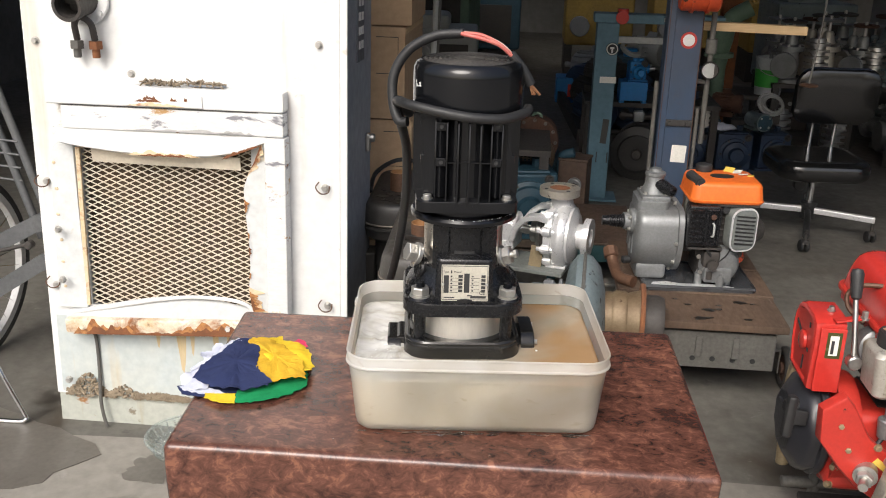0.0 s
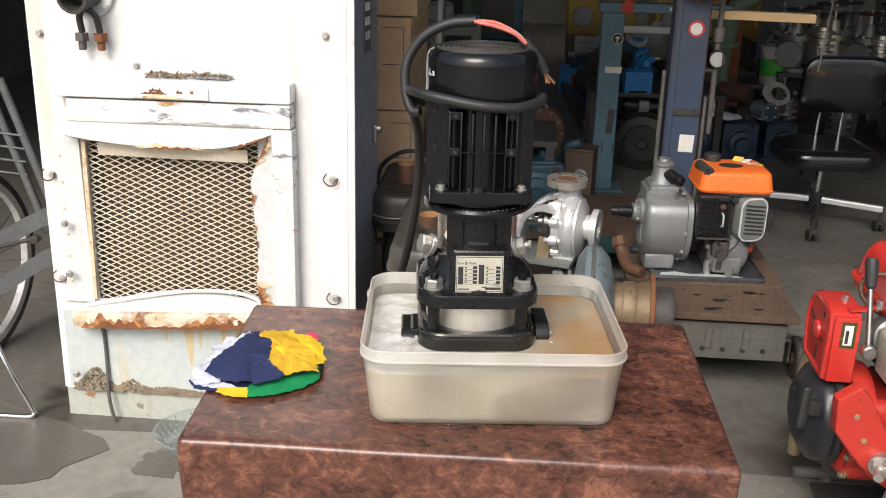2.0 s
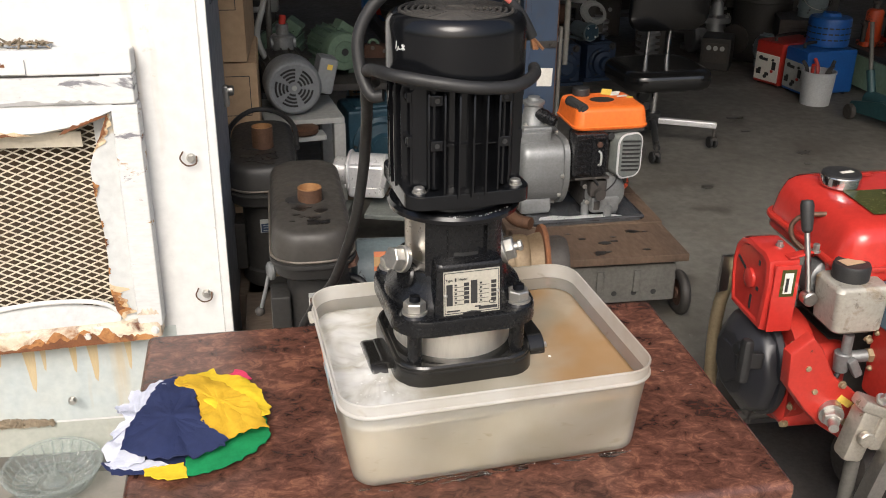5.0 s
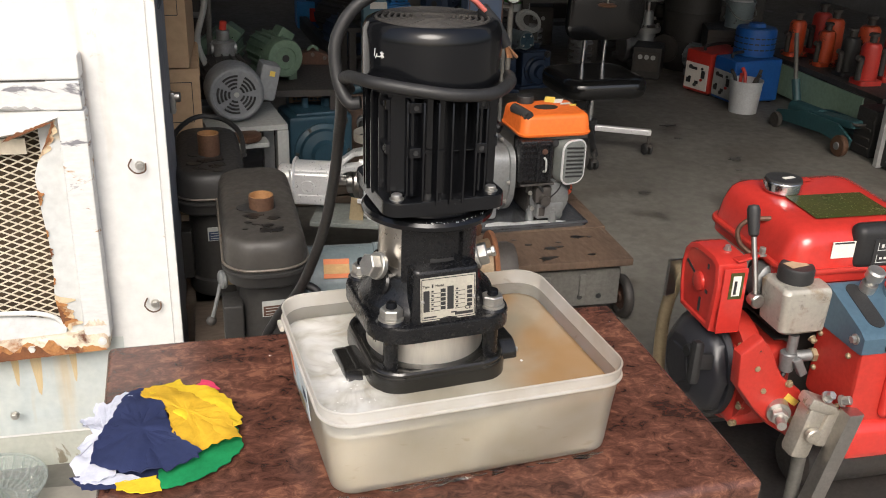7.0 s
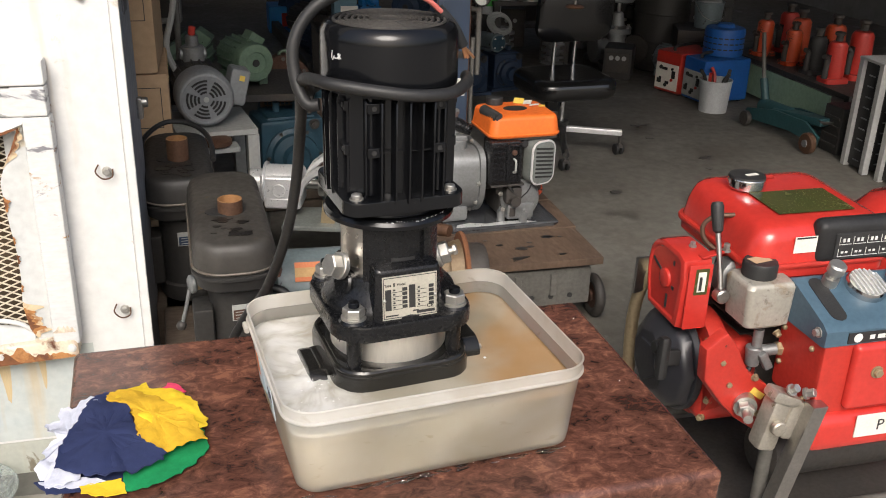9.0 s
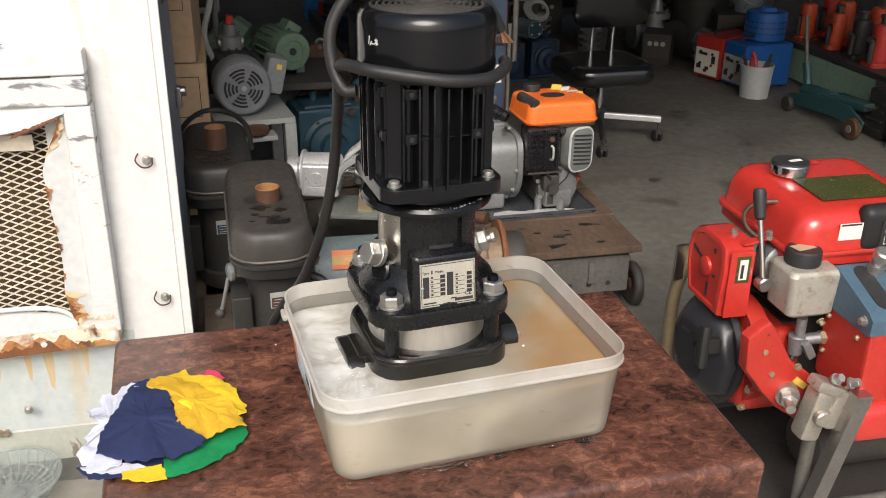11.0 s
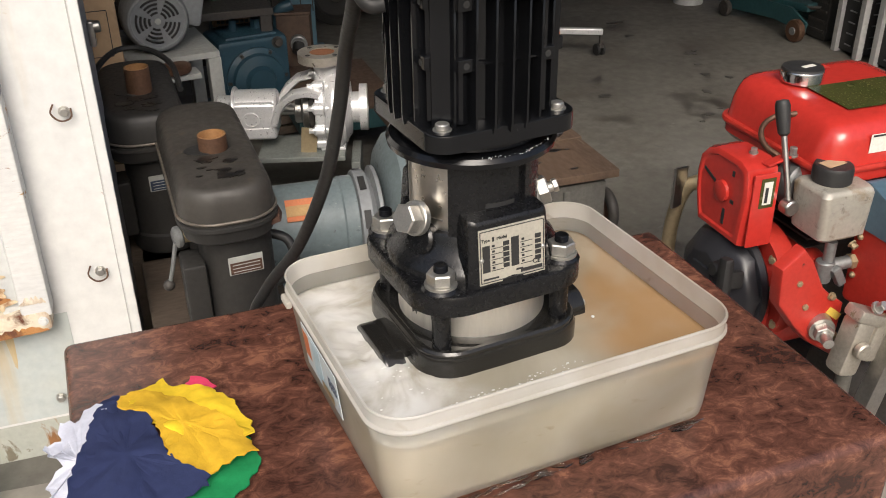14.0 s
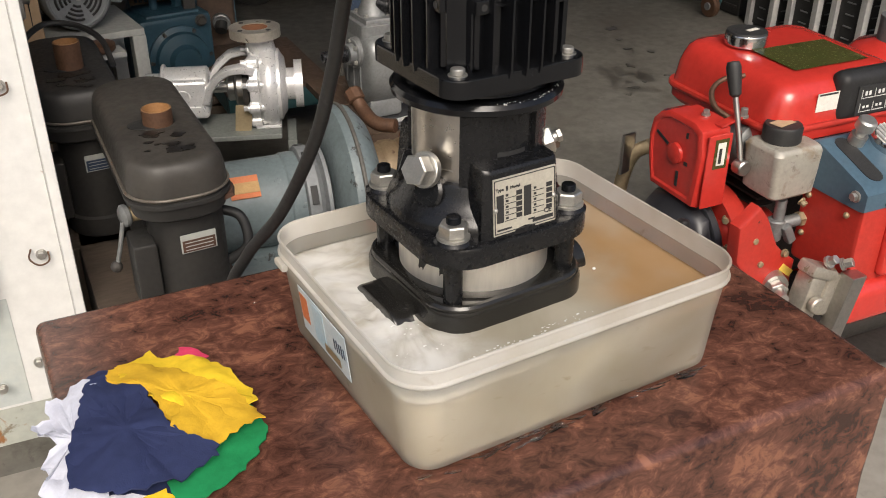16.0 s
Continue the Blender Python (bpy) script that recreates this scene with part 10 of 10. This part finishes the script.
for k in range(5):
    a = 1.2 * k
    part("tool", Geo().tube([(0.05 * math.cos(a), 0.05 * math.sin(a), 0.02), (0.07 * math.cos(a), 0.07 * math.sin(a), 0.19), (0.10 * math.cos(a + 0.2), 0.10 * math.sin(a + 0.2), 0.25)], 0.011, 8), M["red_dull" if k % 2 else "iron_dark"], b, "tool handle")
t = thing("black_drum", (3.12, 6.70, FB), "matt black steel drum", "drum")
part("shell", Geo().lathe([(0.19, 0), (0.2, 0.01), (0.2, 0.2), (0.206, 0.21), (0.2, 0.22), (0.2, 0.40), (0.206, 0.41), (0.2, 0.42), (0.2, 0.58), (0.207, 0.59), (0.2, 0.60), (0.19, 0.585), (0.001, 0.585)], n=36), M["sooty_dark"], t)
for k, (x, y, w, d, h, m) in enumerate(((2.70, 6.45, 0.20, 0.24, 0.22, "sooty_dark"), (2.45, 7.05, 0.22, 0.3, 0.24, "sooty_dark"), (2.25, 7.7, 0.3, 0.3, 0.3, "iron_dark"), (3.25, 6.35, 0.36, 0.36, 0.36, "iron_dark"), (3.55, 6.95, 0.4, 0.4, 0.5, "sooty_dark"))):
    t = thing("machine_box", (x, y, FB), "dark metal machine case on the shop floor", "box", rz=(-30, -25, -15, -20, -10)[k])
    part("case", Geo().box((0, 0, h / 2), (w, d, h), 0.012), M[m], t)
    part("panel", Geo().box((0, -d / 2 - 0.003, h * 0.55), (w * 0.8, 0.006, h * 0.6), 0.004), M["iron_dark"], t)
    for j in range(3):
        part("dial", Geo().cyl(((j - 1) * w * 0.22, -d / 2 - 0.006, h * 0.7), ((j - 1) * w * 0.22, -d / 2 - 0.014, h * 0.7), 0.016, n=14), M["light_grey"], t)
pail((3.28, 6.32, FB + 0.36), 0.10, 0.18, M["grey_blue"], "grey-blue pail with coiled rope", None, True)
electric_motor((3.1, 6.4, FB + 0.0), 30, 0.9, M["grey_blue"], "grey-blue motor among the cases")
t = thing("rope_coil", (3.28, 6.32, FB + 0.52), "coil of pale rope", "rope")
for k in range(3):
    part("turn", Geo().torus((0, 0.004 * k, 0.014 + 0.02 * k), 0.075 - 0.006 * k, 0.010, (0.05 * k, 0.1, 1), 22, 8), M["white_pail"], t)

t = thing("low_shelf", (3.60, 5.42, FB), "low dark steel shelf with pale green front panel", "shelf")
part("top", Geo().box((0, 0, 0.245), (0.56, 1.35, 0.03), 0.004), M["iron_dark"], t)
part("front_panel", Geo().box((-0.27, 0.02, 0.125), (0.012, 1.05, 0.19), 0.003), M["green_panel"], t, "pale green painted panel")
for sy in (-1, 1):
    for sx in (-1, 1):
        part("leg", Geo().box((sx * 0.25, sy * 0.64, 0.115), (0.04, 0.04, 0.23), 0.003), M["iron_dark"], t)


def bottle_jack(x, y, s, mat, label):
    t = thing("bottle_jack", (x, y, FB + 0.26), label, "jack", group="bottle jacks")
    part("base", Geo().slab(round_rect(0.16 * s, 0.14 * s, 0.03 * s, 4), 0, 0.03 * s, bev=0.006), mat, t)
    part("reservoir", Geo().lathe([(0.06 * s, 0.028 * s), (0.062 * s, 0.06 * s), (0.058 * s, 0.23 * s), (0.045 * s, 0.25 * s), (0.03 * s, 0.255 * s)], n=26), mat, t)
    part("ram", Geo().cyl((0, 0, 0.25 * s), (0, 0, 0.29 * s), 0.022 * s, n=16).cyl((0, 0, 0.29 * s), (0, 0, 0.31 * s), 0.032 * s, n=12, bev=0.004), M["iron_dark"], t)
    part("pump_tube", Geo().cyl((-0.075 * s, -0.02 * s, 0.03 * s), (-0.075 * s, -0.02 * s, 0.15 * s), 0.018 * s, n=14).cyl((-0.075 * s, -0.02 * s, 0.15 * s), (-0.11 * s, -0.03 * s, 0.17 * s), 0.016 * s, n=12), M["iron_dark"], t)
    part("decal", Geo().box((-0.0605 * s, -0.012 * s, 0.15 * s), (0.004, 0.04 * s, 0.05 * s), 0.001), M["ink" if s < 1.2 else "white_label"], t, "worn paper decal")


for k, (x, y, s, m, w) in enumerate(((3.45, 5.86, 1.05, "jack_orange", "orange"), (3.47, 5.56, 1.0, "jack_orange", "orange"), (3.62, 5.72, 1.2, "jack_orange", "orange"), (3.46, 5.30, 1.05, "sooty_dark", "black"), (3.44, 5.08, 1.1, "red_dull", "red"), (3.66, 5.42, 1.25, "jack_orange", "orange"), (3.65, 5.15, 1.3, "red_dull", "red"), (3.68, 5.95, 1.2, "red_dull", "red"))):
    bottle_jack(x, y, s * 0.86, M[m], "scuffed %s hydraulic bottle jack on a low shelf" % w)

t = thing("trolley_jack", (3.075, 4.88, FB), "teal floor trolley jack with worn paint", "jack", rz=4)
for s in (-1, 1):
    lo = [[(s * 0.085 + dx, y, z) for y, z in ((-0.33, 0.05), (-0.34, 0.10), (-0.22, 0.155), (0.05, 0.15), (0.30, 0.10), (0.33, 0.06), (0.25, 0.045), (-0.1, 0.07))] for dx in (-0.007, 0.007)]
    part("side_plate", Geo().ring(lo), M["teal_jack"], t)
    part("rear_wheel", Geo().cyl((s * 0.13, 0.27, 0.045), (s * 0.10, 0.27, 0.045), 0.045, n=20, bev=0.005), M["iron_dark"], t)
    w = part("front_wheel", Geo().cyl((s * 0.135, -0.30, 0.058), (s * 0.10, -0.30, 0.058), 0.058, n=24, bev=0.006), M["brass_brown"], t, "brown front wheel")
    part("hub", Geo().cyl((s * 0.142, -0.30, 0.058), (s * 0.10, -0.30, 0.058), 0.02, n=14), M["cast_grey"], w)
part("arm", Geo().box((0, -0.08, 0.14), (0.10, 0.42, 0.045), 0.012, rot=(-6, 0, 0)), M["teal_jack"], t)
part("cylinder", Geo().cyl((0, 0.02, 0.12), (0, 0.28, 0.115), 0.045, n=20, bev=0.006), M["teal_jack"], t)
part("saddle", Geo().lathe([(0.04, 0), (0.05, 0.012), (0.05, 0.02), (0.03, 0.014)], (0, -0.27, 0.155), n=20), M["iron_dark"], t)
part("handle_socket", Geo().cyl((0, 0.25, 0.12), (0, 0.31, 0.27), 0.024, n=14, bev=0.004), M["teal_jack"], t)
part("handle", Geo().cyl((0, 0.30, 0.24), (0.02, 0.40, 0.52), 0.012, n=10), M["cart_steel"], t)


def rack_column(x, y, rz):
    t = thing("battery_rack", (x, y, floor_z(y)), "tall grey plastic rack column with black slotted faces", "rack", rz=rz, group="grey rack columns")
    h = 0.56
    for sx in (-1, 1):
        for sy in (-1, 1):
            part("corner", Geo().box((sx * 0.075, sy * 0.085, h / 2), (0.035, 0.035, h), 0.004), M["trim_grey"], t)
    part("core", Geo().box((0, 0, h / 2 + 0.004), (0.14, 0.16, h - 0.02), 0.003), M["ink"], t)
    part("cap", Geo().box((0, 0, h + 0.006), (0.19, 0.21, 0.014), 0.003), M["trim_grey"], t)
    for k in range(9):
        part("rung", Geo().box((-0.074, 0.0, 0.05 + 0.055 * k), (0.006, 0.05, 0.006), 0.001), M["cast_grey"], t)
        part("rung", Geo().box((0.0, -0.083, 0.05 + 0.055 * k), (0.045, 0.006, 0.006), 0.001), M["cast_grey"], t)


for k in range(5):
    rack_column(3.16 + 0.015 * k, 4.30 - 0.26 * k, -4 + 2 * k)
t = thing("black_case", (3.22, 4.58, FB), "black ribbed case beside the rack", "case")
part("shell", Geo().box((0, 0, 0.13), (0.22, 0.16, 0.26), 0.015), M["sooty_dark"], t)
for k in range(4):
    part("rib", Geo().box((-0.113, 0, 0.05 + 0.05 * k), (0.006, 0.13, 0.015), 0.002), M["iron_dark"], t)
